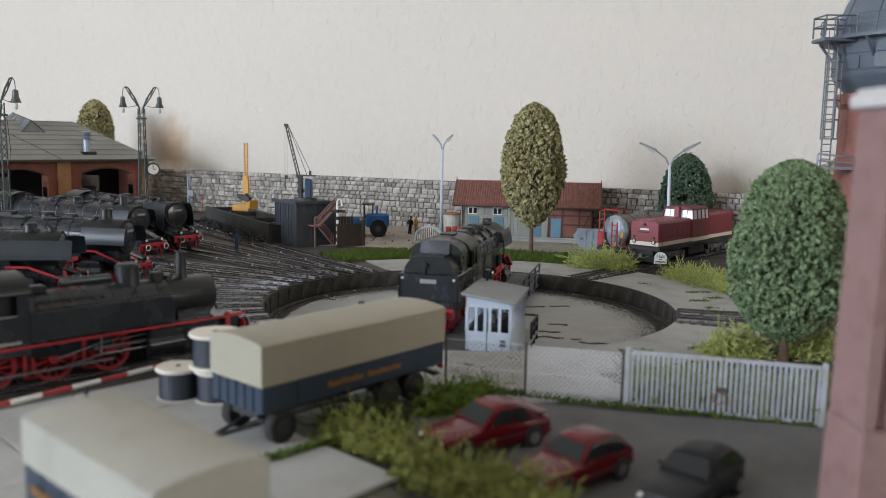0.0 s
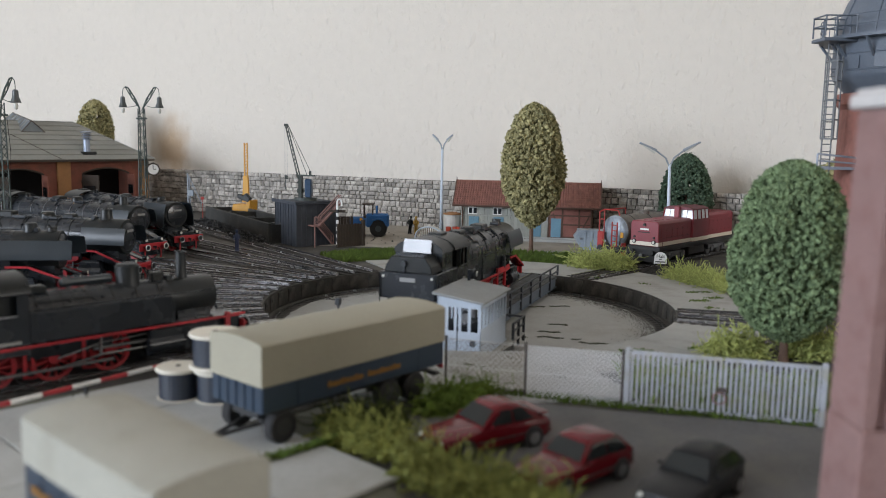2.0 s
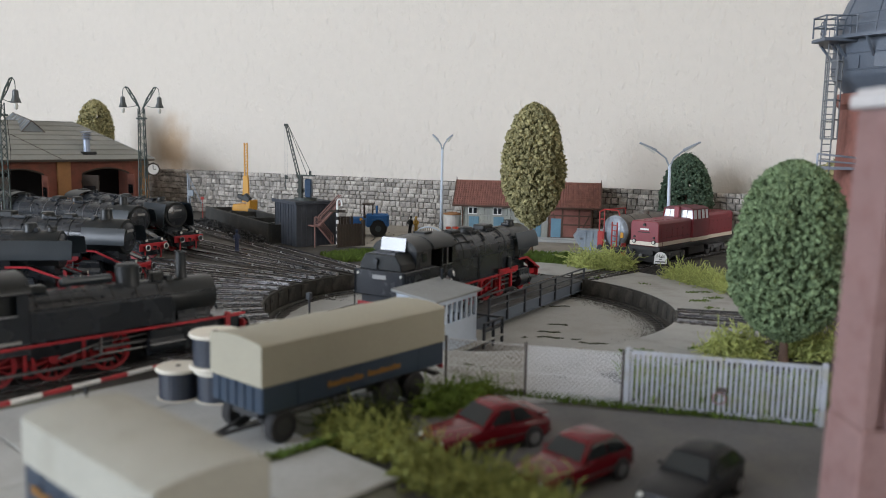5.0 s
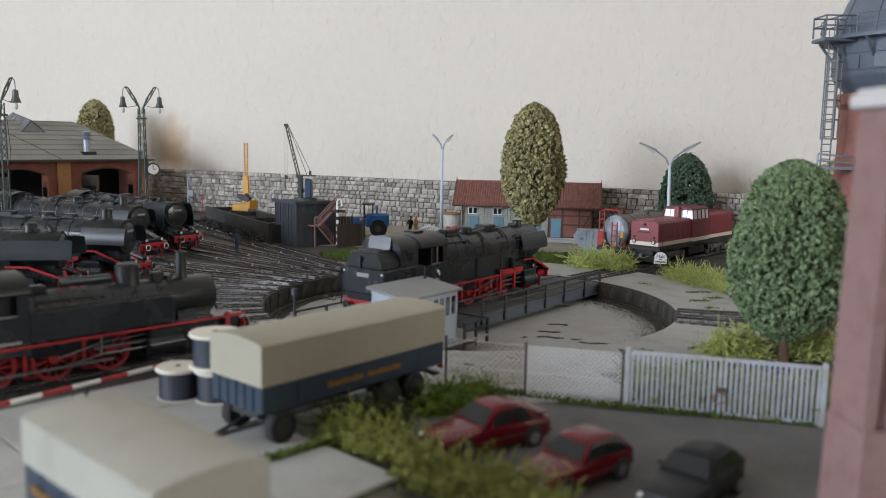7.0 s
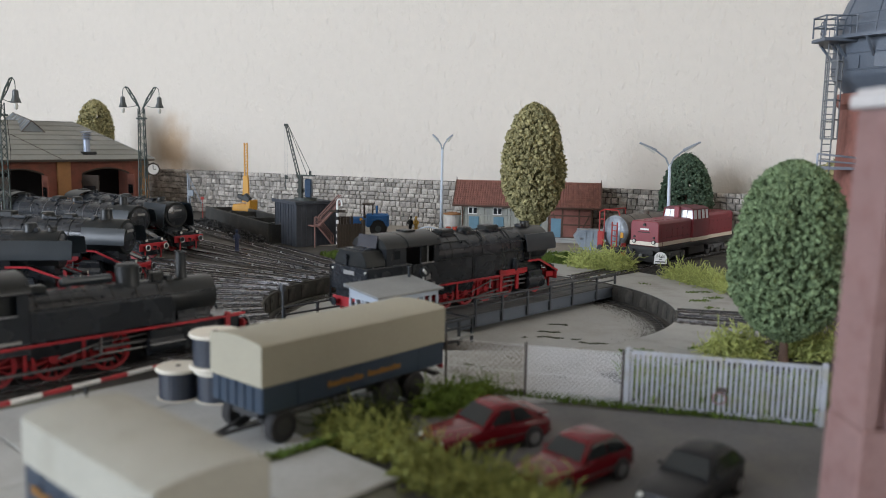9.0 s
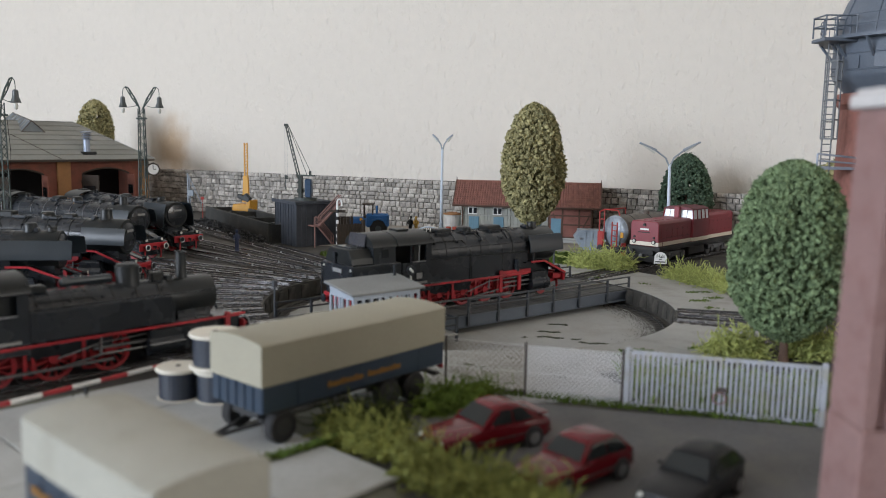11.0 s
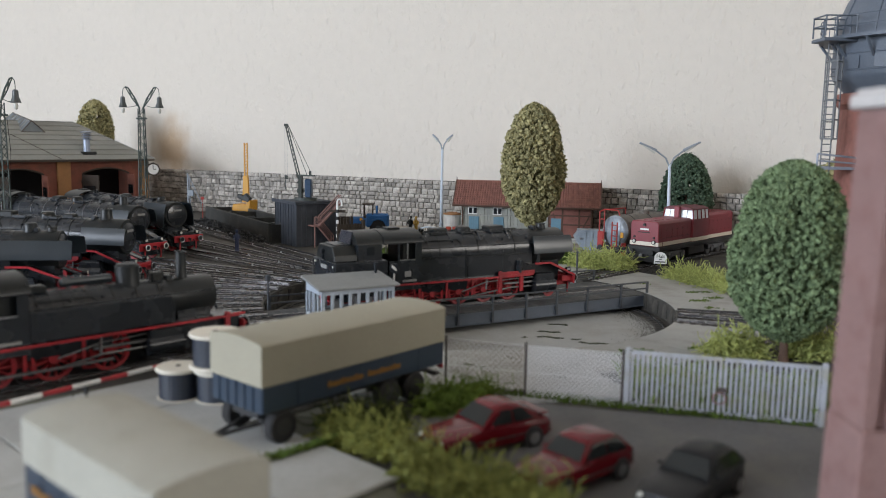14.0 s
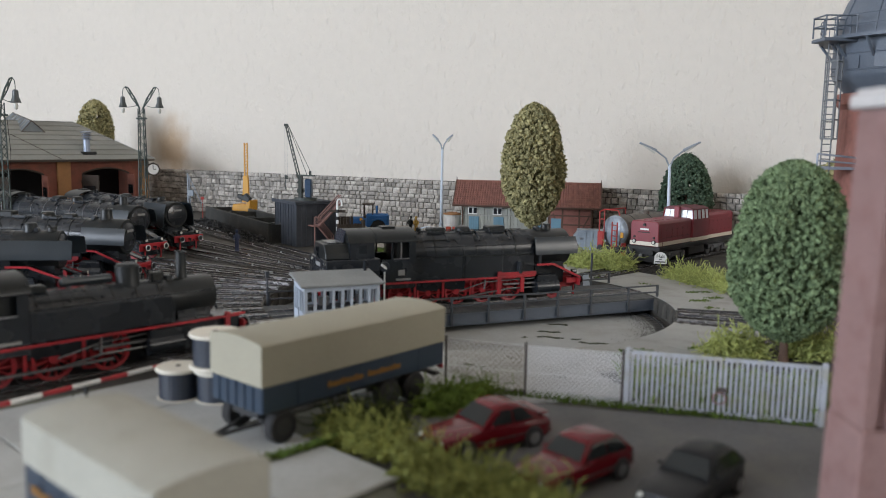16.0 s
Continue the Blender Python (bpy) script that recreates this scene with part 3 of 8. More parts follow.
def steam_loco(m, label, beam, cab, boiler, sbox, drivers, dr, pony, chimney, domes, deflector="", tender=None, tanks=None, rz=0.0, bands=5, board=0.0192, front_steps=True, red_front=False, cab_top=0.0, cyl_at=None, shift=(0.0, 0.0, 0.0), group="steam locomotives"):
    """A steam locomotive heading along +x with its rails at z = 0.0017. boiler: (radius, axis height), sbox: (start, end)."""
    t = thing("steam_locomotive", m, label, "locomotive", group)
    br, bz = boiler
    s0, s1 = sbox
    c0, c1 = cab
    rail = 0.0017
    cab_top = cab_top or bz + br + 0.0042
    cf = s1 if cyl_at is None else cyl_at
    # boiler and smokebox
    part("boiler", Geo().lathe([(br, c1 - 0.002), (br * 0.985, s0)], 28, pose(0, 0, bz) @ TO_X), M_BLACK, t, smooth=True)
    part("smokebox", Geo().lathe([(br * 0.97, s0), (br * 0.97, s1 - 0.0006), (br * 0.94, s1)], 28, pose(0, 0, bz) @ TO_X), M_BLACKTOP, t, smooth=True)
    d = part("smokebox_door", Geo().lathe([(br * 0.80, s1), (br * 0.78, s1 + 0.0007), (br * 0.5, s1 + 0.0017), (br * 0.1, s1 + 0.0021)], 24, pose(0, 0, bz) @ TO_X), M_BLACK, t, smooth=True)
    part("door_hinge", Geo().box(s1 + 0.0006, s1 + 0.002, -br * 0.75, br * 0.3, bz + 0.002, bz + 0.0026).box(s1 + 0.0006, s1 + 0.002, -br * 0.75, br * 0.3, bz - 0.003, bz - 0.0024), M_BLACKTOP, d)
    part("number_plate", Geo().box(s1 + 0.0021, s1 + 0.0024, -0.0042, 0.0042, bz + 0.0035, bz + 0.0053), M_PLATE, d)
    for i in range(bands):
        x = c1 + (i + 0.5) * (s0 - c1) / bands
        part("boiler_band", Geo().lathe([(br * 0.99, x), (br + 0.00022, x), (br + 0.00022, x + 0.0008), (br * 0.99, x + 0.0008)], 28, pose(0, 0, bz) @ TO_X), M_BANDS if bands == 7 else M_BLACKTOP, t, smooth=True)
    # firebox skirt and ash pan between the frames
    part("firebox", Geo().prism([(-0.0105, board - 0.008), (-0.0128, board), (-0.0128, bz), (0.0128, bz), (0.0128, board), (0.0105, board - 0.008)], c1 - 0.001, c1 + 0.038, "x"), M_BLACK, t)
    # black box standing in for the shade below the boiler
    part("boiler_skirt", Geo().box(c1 + 0.0375, s0, -0.0132, 0.0132, board + 0.0006, bz - 0.001), M_BLACK, t)
    # solid block added between the wheels so that their gaps stay dark
    part("inner_frame", Geo().box(min(drivers) - 0.010, cf - 0.012, -0.0046, 0.0046, 0.0036, board), M_BLACKTOP, t)
    part("saddle", Geo().box(s0 + 0.004, s1 - 0.003, -0.008, 0.008, 0.012, bz - br * 0.6), M_BLACK, t)
    # chimney and domes
    cx, cr, ch = chimney
    part("chimney", Geo().lathe([(cr * 1.25, bz + br - 0.0012), (cr * 1.02, bz + br + 0.0006), (cr * 0.95, bz + br + ch - 0.0006), (cr * 1.12, bz + br + ch - 0.0003), (cr * 1.12, bz + br + ch), (cr * 0.8, bz + br + ch), (cr * 0.78, bz + br + ch - 0.001)], 18, pose(cx, 0, 0)), M_BLACKTOP, t, smooth=True)
    for x, r, h, square in domes:
        if square:
            part("sand_box", Geo().box(x - r * 1.3, x + r * 1.3, -r * 0.95, r * 0.95, bz + br - 0.003, bz + br + h), M_BLACKTOP, t, bevel=0.0008)
        else:
            part("steam_dome", Geo().lathe([(r * 1.15, bz + br - 0.0022), (r, bz + br - 0.0004), (r, bz + br + h - 0.0016), (r * 0.82, bz + br + h - 0.0005), (r * 0.3, bz + br + h)], 18, pose(x, 0, 0)), M_BLACKTOP, t, smooth=True)
    # pipes and handrails along the boiler
    for s in (-1, 1):
        y = s * br * 0.96
        part("handrail", Geo().tube([(c1, y * 1.05, bz + br * 0.32), (s1 - 0.002, y * 1.05, bz + br * 0.32)], 0.0003, 5), M_BLACK, t)
        g = Geo().tube([(c1 + 0.006, s * br * 0.8, bz + br * 0.66), (c1 + 0.03, s * br * 0.8, bz + br * 0.66), (c1 + 0.036, s * br * 0.98, bz + 0.001), (c1 + 0.036, s * br, board + 0.001)], 0.00045, 5)
        g.tube([(domes[0][0] if domes else c1 + 0.03, s * br * 0.7, bz + br * 0.74), (domes[0][0] + 0.001 if domes else c1 + 0.03, s * br * 1.0, bz), (domes[0][0] + 0.001 if domes else c1 + 0.03, s * br, board + 0.001)], 0.00035, 5)
        g.tube([(c1 + 0.002, s * (br + 0.0004), bz - 0.002), (s0 - 0.004, s * (br + 0.0004), bz - 0.003)], 0.0005, 5)
        part("boiler_pipe", g, M_BLACKTOP, t)
    # crest pipes, turbo generator, pumps and small fittings
    for y in (-0.0036, 0.0036):
        z = bz + math.sqrt(br * br - y * y) + 0.0005
        part("crest_pipe", Geo().tube([(c1, y, z), (c1 + 0.4 * (s0 - c1), y, z + 0.0004), (s0 - 0.002, y * 1.2, z - 0.0004)], 0.00038, 5), M_BLACK, t)
    part("turbo_generator", Geo().cyl((cx - 0.0085, -0.0045, bz + br + 0.0004), (cx - 0.0085, 0.0005, bz + br + 0.0004), 0.0015, n=10).cyl((cx - 0.0085, 0.0005, bz + br + 0.0004), (cx - 0.0085, 0.002, bz + br + 0.0004), 0.0010, n=10), M_BLACK, t)
    for s in (-1, 1):
        part("air_pump", Geo().cyl((s0 - 0.012, s * (br + 0.0018), board + 0.002), (s0 - 0.012, s * (br + 0.0018), board + 0.0105), 0.0018, n=10).cyl((s0 - 0.012, s * (br + 0.0018), board + 0.005), (s0 - 0.012, s * (br + 0.0018), board + 0.0066), 0.0022, n=10), M_BLACK, t)
        if not tender:
            part("air_tank", Geo().cyl((c1 + 0.040, s * (br + 0.0004), board + 0.0036), (c1 + 0.056, s * (br + 0.0004), board + 0.0036), 0.0021, n=12), M_BLACK, t)
        for k in range(5):
            x = c1 + 0.006 + k * (s0 - c1 - 0.01) / 4
            part("washout_plug", Geo().cyl((x, s * br * 0.80, bz + br * 0.56), (x, s * br * 0.92, bz + br * 0.64), 0.0007, n=8), M_BLACK, t)
            part("rail_knob", Geo().cyl((x, s * br * 0.92, bz + br * 0.32), (x, s * br * 1.03, bz + br * 0.32), 0.0003, n=5), M_BLACK, t)
    for k in range(3 if br > 0.012 else 0):
        x = c1 + 0.012 + k * (s0 - c1 - 0.02) / 3
        part("walkway", Geo().box(x, x + 0.011, -0.0062, -0.0048, bz + br * 0.91, bz + br * 0.91 + 0.0016).box(x, x + 0.011, 0.0048, 0.0062, bz + br * 0.91, bz + br * 0.91 + 0.0016), M_BLACK, t)
        part("feed_pipe", Geo().tube([(x + 0.013, y, bz + math.sqrt(max(br * br - y * y, 0)) + 0.0007) for y in (-br * 0.85, -br * 0.5, 0.0, br * 0.5, br * 0.85)], 0.00055, 5), M_BLACK, t)
    part("whistle", Geo().cyl((c1 + 0.003, 0.004, bz + br - 0.001), (c1 + 0.003, 0.004, bz + br + 0.0032), 0.0004, n=6), M_STEEL, t)
    part("safety_valve", Geo().cyl((c1 + 0.008, 0.002, bz + br - 0.001), (c1 + 0.008, 0.002, bz + br + 0.0028), 0.0009, n=8).cyl((c1 + 0.008, -0.002, bz + br - 0.001), (c1 + 0.008, -0.002, bz + br + 0.0028), 0.0009, n=8), M_BLACKTOP, t)
    # running boards
    x1 = s1 - 0.034 if front_steps else beam - 0.004
    for s in (-1, 1):
        y0, y1 = sorted((s * 0.0095, s * 0.0166))
        g = Geo().box(c0, x1, y0, y1, board, board + 0.0007)
        part("running_board", g, M_BLACK, t)
        part("valance", Geo().box(c0, x1, s * 0.0166 - 0.0003, s * 0.0166 + 0.0003, board - 0.0006, board + 0.0007).box(x1 - 0.006, x1 + 0.003, s * 0.0164 - 0.0004, s * 0.0164 + 0.0004, board - 0.0002, board + 0.0011)
             .box(x1 - 0.008, x1 - 0.0055, s * 0.0155 - 0.0008, s * 0.0155 + 0.0008, 0.008, board + 0.002), M_RED, t, "red painted valance")
        zf = board + 0.0072
        if front_steps:
            part("front_board", Geo().box(x1 - 0.001, s1 - 0.017, y0, y1, zf, zf + 0.0007).prism([(s1 - 0.017, zf), (s1 - 0.016, zf + 0.0007), (beam - 0.001, 0.0165), (beam - 0.001, 0.0155)], y0, y1, "y"), M_BLACK, t)
            if red_front:
                ye, yf = sorted((s * 0.0163, s * 0.0170))
                part("front_strip", Geo().box(x1 + 0.004, s1 - 0.017, ye, yf, zf - 0.0002, zf + 0.0011).prism([(s1 - 0.017, zf - 0.0002), (s1 - 0.0162, zf + 0.0011), (beam - 0.001, 0.0171), (beam - 0.001, 0.0158)], ye, yf, "y"), M_RED, t, "red edge of the front board")
                part("front_frame", Geo().box(beam - 0.014, beam - 0.0012, s * 0.0070 - 0.0006, s * 0.0070 + 0.0006, 0.0085, 0.0160).box(beam - 0.010, beam - 0.0012, s * 0.0125 - 0.0004, s * 0.0125 + 0.0004, 0.0120, 0.0158), M_RED, t)
                part("gear_carrier", Geo().box(cf - 0.058, cf - 0.030, s * 0.0158 - 0.0004, s * 0.0158 + 0.0004, board + 0.0006, board + 0.0032).box(cf - 0.060, cf - 0.0575, s * 0.0158 - 0.0006, s * 0.0158 + 0.0006, 0.0080, board + 0.0038), M_RED, t, "red carrier of the valve gear")
        # cylinder, rods
        yc = s * 0.0142
        cyl = part("cylinder", Geo().cyl((cf - 0.030, yc, 0.0108), (cf - 0.012, yc, 0.0108), 0.0048, n=18).cyl((cf - 0.028, yc * 0.97, 0.0172), (cf - 0.014, yc * 0.97, 0.0172), 0.0027, n=12).box(cf - 0.029, cf - 0.013, min(yc * 1.2, yc * 0.7), max(yc * 1.2, yc * 0.7), 0.0068, 0.0185), M_BLACK, t, smooth=True)
        part("piston_rod", Geo().cyl((cf - 0.052, yc, 0.0108), (cf - 0.030, yc, 0.0108), 0.0006, n=6).box(cf - 0.055, cf - 0.030, yc - 0.0008, yc + 0.0008, 0.0135, 0.0146), M_ROD, cyl)
        part("coupling_rod", Geo().box(min(drivers), max(drivers), s * 0.0142 - 0.0005, s * 0.0142 + 0.0005, rail + dr - 0.0042, rail + dr - 0.0030), M_ROD, t)
        mid = sorted(drivers)[len(drivers) // 2]
        part("connecting_rod", Geo().tube([(mid, s * 0.0150, rail + dr - 0.0036), (cf - 0.052, yc + s * 0.0006, 0.0108)], 0.0006, 5), M_ROD, t)
        part("valve_gear", Geo().tube([(mid, s * 0.0155, rail + dr + 0.001), (mid + 0.019, s * 0.0155, 0.0165)], 0.0005, 5).tube([(mid + 0.019, s * 0.0155, 0.0115), (mid + 0.0195, s * 0.0155, board - 0.001)], 0.0007, 5).tube([(mid + 0.019, s * 0.0155, 0.0165), (cf - 0.03, s * 0.0145, 0.0172)], 0.0004, 5), M_ROD, t)
        # frame
        part("frame_plate", Geo().box(min(drivers) - 0.012, (max(drivers) + 0.006), s * 0.0055 - 0.0005, s * 0.0055 + 0.0005, 0.0085, 0.0185), M_RED, t)
        ds = sorted(drivers)
        for xa, xb in zip(ds[:-1], ds[1:]):
            xm = (xa + xb) / 2
            part("brake_hanger", Geo().box(xm - 0.0008, xm + 0.0008, s * 0.0118 - 0.0005, s * 0.0118 + 0.0005, 0.0050, board - 0.0005).tube([(xm, s * 0.0122, 0.0055), (xm + 0.0045, s * 0.0122, 0.0048)], 0.0005, 5).box(xm - 0.0040, xm + 0.0040, s * 0.0112 - 0.0004, s * 0.0112 + 0.0004, board - 0.0032, board - 0.0008), M_RED, t)
        for x in drivers:
            w = part("wheel", wheel_mesh(dr), M_RED, t, at=pose(x, s * 0.0098, rail + dr, 0, 15, 0) @ (pose(0, 0, 0, 0, 0, 180) if s < 0 else pose(0, 0, 0)))
        for x in pony:
            part("pony_wheel", wheel_mesh(0.0048), M_RED, t, at=pose(x, s * 0.0095, rail + 0.0048))
        # buffers and lamps
        bf = part("buffer", Geo().cyl((beam, s * 0.010, 0.0135), (beam + 0.0035, s * 0.010, 0.0135), 0.0013, n=10), M_RED, t)
        part("buffer_head", Geo().lathe([(0.0026, beam + 0.0035), (0.0026, beam + 0.0042), (0.0016, beam + 0.0046)], 16, pose(0, s * 0.010, 0.0135) @ TO_X), M_BLACK, bf)
        part("buffer_ring", Geo().ring((beam + 0.0043, s * 0.010, 0.0135), (1, 0, 0), 0.0024, 0.0004, 18, 5), M_WHITE if "white" in label else M_STEEL, bf)
        lp = part("lamp", Geo().cyl((beam - 0.003, s * 0.0085, 0.0195), (beam + 0.0005, s * 0.0085, 0.0195), 0.0017, n=12).box(beam - 0.003, beam - 0.0018, s * 0.0085 - 0.0005, s * 0.0085 + 0.0005, 0.0155, 0.0195), M_BLACK, t)
        part("lamp_lens", Geo().cyl((beam + 0.0005, s * 0.0085, 0.0195), (beam + 0.0008, s * 0.0085, 0.0195), 0.0013, n=12), M_LAMP, lp)
        if deflector:
            dz0, dz1, dx0, dx1 = (bz - 0.0035, bz + 0.0085, s1 - 0.031, s1 + 0.003) if deflector != "large" else (board + 0.004, bz + 0.011, s1 - 0.034, s1 + 0.004)
            dx0, dx1, dz0, dz1 = dx0 + shift[0] - shift[2], dx1 + shift[0], dz0 + shift[1], dz1 + shift[1]
            hh = dz1 - dz0
            pr = [(s * 0.0166, dz0), (s * 0.01655, dz0 + hh * 0.2), (s * 0.0162, dz0 + hh * 0.42), (s * 0.0155, dz0 + hh * 0.64), (s * 0.0146, dz0 + hh * 0.84), (s * 0.0136, dz1)]
            g = Geo()
            g.loft([[(dx0, y, z) for y, z in pr] + [(dx0, y - s * 0.0005, z) for y, z in reversed(pr)], [(dx1 - 0.0012, y, z) for y, z in pr] + [(dx1 - 0.0012, y - s * 0.0005, z) for y, z in reversed(pr)],
                    [(dx1, y, z * 0.94 + 0.06 * (dz0 + dz1) / 2) for y, z in pr] + [(dx1, y - s * 0.0005, z * 0.94 + 0.06 * (dz0 + dz1) / 2) for y, z in reversed(pr)]])
            df = part("smoke_deflector", g, M_DEFLECT, t, "smooth satin black smoke deflector", smooth=True)
            part("deflector_stay", Geo().tube([(dx0 + 0.006, s * 0.0160, bz), (dx0 + 0.006, s * br * 0.9, bz + 0.001)], 0.0004, 5).tube([(dx1 - 0.009, s * 0.0160, bz), (dx1 - 0.009, s * br * 0.9, bz + 0.001)], 0.0004, 5).box(dx0 + 0.003, dx0 + 0.005, s * 0.0158 - 0.0004, s * 0.0158 + 0.0004, board + 0.006, dz0 + 0.002), M_BLACK, df)
    if not red_front:
        part("front_apron", Geo().box(s1 - 0.030, beam - 0.0014, -0.0122, 0.0122, 0.0058, 0.0195), M_BLACK, t, bevel=0.0004)
    part("buffer_beam", Geo().box(beam - 0.0012, beam, -0.0155, 0.0155, 0.0102, 0.0166), M_RED, t, "red buffer beam", bevel=0.0003)
    part("rail_guard", Geo().box(beam - 0.002, beam - 0.0012, -0.0095, -0.008, 0.0028, 0.0105).box(beam - 0.002, beam - 0.0012, 0.008, 0.0095, 0.0028, 0.0105), M_RED, t)
    part("coupling_hook", Geo().box(beam, beam + 0.003, -0.0008, 0.0008, 0.0125, 0.014).tube([(beam + 0.002, 0, 0.0128), (beam + 0.0045, 0, 0.008)], 0.0006, 5), M_BLACK, t)
    part("brake_hose", Geo().tube([(beam + 0.0004, 0.0045, 0.0125), (beam + 0.0022, 0.0045, 0.011), (beam + 0.0022, 0.0048, 0.006)], 0.0005, 5).tube([(beam + 0.0004, -0.0045, 0.0125), (beam + 0.0022, -0.0045, 0.011), (beam + 0.0022, -0.0048, 0.006)], 0.0005, 5), M_BLACK, t)
    # cab with window openings
    zc, zt = board + 0.0005, cab_top - 0.0077
    cb = part("cab", Geo().box(c1 - 0.0008, c1, -0.0158, 0.0158, zc, zt + 0.003), M_BLACK, t)
    for s in (-1, 1):
        y0, y1 = sorted((s * 0.0162, s * 0.0156))
        w0, w1, zl = c0 + 0.0075, c1 - 0.0045, zc + (zt - zc) * 0.56
        part("cab_side", Geo().box(c0, c1, y0, y1, zc - 0.004, zl).box(c0, c1, y0, y1, zt - 0.0012, zt).box(w1, c1, y0, y1, zl, zt - 0.0012).box(w0 - 0.0012, w0, y0, y1, zl, zt - 0.0012), M_BLACK, cb)
        part("window_frame", Geo().box((w0 + w1) / 2 - 0.0004, (w0 + w1) / 2 + 0.0004, y0, y1, zl, zt - 0.001).box(w0, w1, y0, y1, zl, zl + 0.0006), M_STEEL, cb)
        part("number_plate", Geo().box(c0 + 0.0095, c1 - 0.0035, s * 0.0163 - 0.0002, s * 0.0163 + 0.0002, zc + 0.0012, zc + 0.0026), M_PLATE, cb)
        part("crest_plate", Geo().box(c0 + 0.011, c0 + 0.0155, s * 0.0163 - 0.0002, s * 0.0163 + 0.0002, zc + 0.0045, zc + 0.0082), M_PLATE, cb)
        part("cab_step", Geo().box(c0 + 0.001, c0 + 0.006, s * 0.0165 - 0.0012, s * 0.0165 + 0.0003, 0.006, 0.0068).box(c0 + 0.001, c0 + 0.0018, s * 0.0163 - 0.0003, s * 0.0163 + 0.0003, 0.006, zc), M_BLACK, cb)
    arch = [(0.0166 * math.cos(a), zt - 0.0004 + (cab_top - zt) * math.sin(a)) for a in [math.pi * k / 14 for k in range(15)]]
    inner = [(0.95 * y, z - 0.0007) for y, z in reversed(arch)]
    part("cab_roof", Geo().prism(arch + inner, c0 - 0.004, c1 + 0.0012, "x"), M_BLACKTOP, t, "sooty curved cab roof", smooth=True)
    part("roof_vent", Geo().box(c0 + 0.004, c0 + 0.013, -0.0045, 0.0045, cab_top - 0.0007, cab_top + 0.0005), M_BLACKTOP, cb, bevel=0.0003)
    part("backhead", Geo().box(c1 - 0.011, c1 - 0.001, -0.0115, 0.0115, zc, zt), M_BLACKTOP, cb)
    if tanks:
        for s in (-1, 1):
            y0, y1 = sorted((s * 0.0100, s * 0.0164))
            part("side_tank", Geo().box(c1 + 0.0002, tanks, y0, y1, board + 0.0008, bz + 0.004), M_BLACK, t, bevel=0.0005)
        part("coal_bunker", Geo().box(c0 - 0.016, c0 - 0.0002, -0.016, 0.016, board - 0.003, bz + 0.004), M_BLACK, t, bevel=0.0004)
    if tender:
        q0, q1 = tender
        part("tender_frame", Geo().box(q0, q1, -0.0125, 0.0125, 0.010, 0.0205), M_BLACK, t)
        tb = part("tender_body", Geo().box(q0, q1, -0.0178, 0.0178, 0.0205, 0.036), M_BLACK, t, bevel=0.0005)
        top = [(-0.0150, 0.036), (-0.0142, 0.041), (-0.0105, 0.0478), (0.0105, 0.0478), (0.0142, 0.041), (0.0150, 0.036)]
        k1 = q0 + 0.0165
        part("coal_bunker", Geo().prism([(y, 0.036 + (z - 0.036) * 0.80) for y, z in top], q0 + 0.0006, k1, "x"), M_BLACKTOP, t, bevel=0.0005)
        part("coal_hatch", Geo().prism([(-0.0085, 0.0452), (0.0085, 0.0452), (0.0085, 0.0462), (-0.0085, 0.0462)], q0 + 0.004, k1 - 0.002, "x"), M_BLACK, t)
        gc = part("guard_cabin", Geo().prism([(-0.0152, 0.036), (-0.0150, 0.047), (0.0150, 0.047), (0.0152, 0.036)], k1, q1 - 0.003, "x"), M_BLACK, t)
        a2 = [(0.0158 * math.cos(a), 0.0462 + 0.0078 * math.sin(a)) for a in [math.pi * k / 12 for k in range(13)]]
        part("cabin_roof", Geo().prism(a2, k1 - 0.001, q1 + 0.001, "x"), M_BLACKTOP, gc, smooth=True)
        part("end_sheet", Geo().box(-0.0004, 0.0004, -0.0088, 0.0088, 0, 0.0078, pose(k1 - 0.0026, 0, 0.0462, 0, 11, 0)), M_SHEET, gc, "glossy dark sheet leaning on the cabin")
        for s in (-1, 1):
            part("window", Geo().box(k1 + 0.006, k1 + 0.011, s * 0.0152 - 0.0003, s * 0.0152 + 0.0003, 0.0395, 0.0445), M_GLASS, gc)
            part("tender_lamp", Geo().cyl((q0 - 0.0006, s * 0.0152, 0.0335), (q0 + 0.001, s * 0.0152, 0.0335), 0.0008, n=10), M_LAMP, tb)
            part("ladder", Geo().tube([(q0 - 0.0008, s * 0.0172, 0.012), (q0 - 0.0008, s * 0.0172, 0.0355)], 0.0004, 5), M_BLACK, tb)
            for x in (q0 + 0.007, q0 + 0.0155, q1 - 0.0155, q1 - 0.007):
                part("tender_wheel", wheel_mesh(0.0055, disc=True), M_RED, t, at=pose(x, s * 0.0095, rail + 0.0055))
            part("bogie", Geo().box(q0 + 0.004, q0 + 0.019, s * 0.0118 - 0.0006, s * 0.0118 + 0.0006, 0.005, 0.0098).box(q1 - 0.019, q1 - 0.004, s * 0.0118 - 0.0006, s * 0.0118 + 0.0006, 0.005, 0.0098), M_RED, t)
            bf = part("buffer", Geo().cyl((q0, s * 0.010, 0.0135), (q0 - 0.0035, s * 0.010, 0.0135), 0.0013, n=10), M_RED, t)
            part("buffer_head", Geo().cyl((q0 - 0.0035, s * 0.010, 0.0135), (q0 - 0.0043, s * 0.010, 0.0135), 0.0026, n=14), M_BLACK, bf)
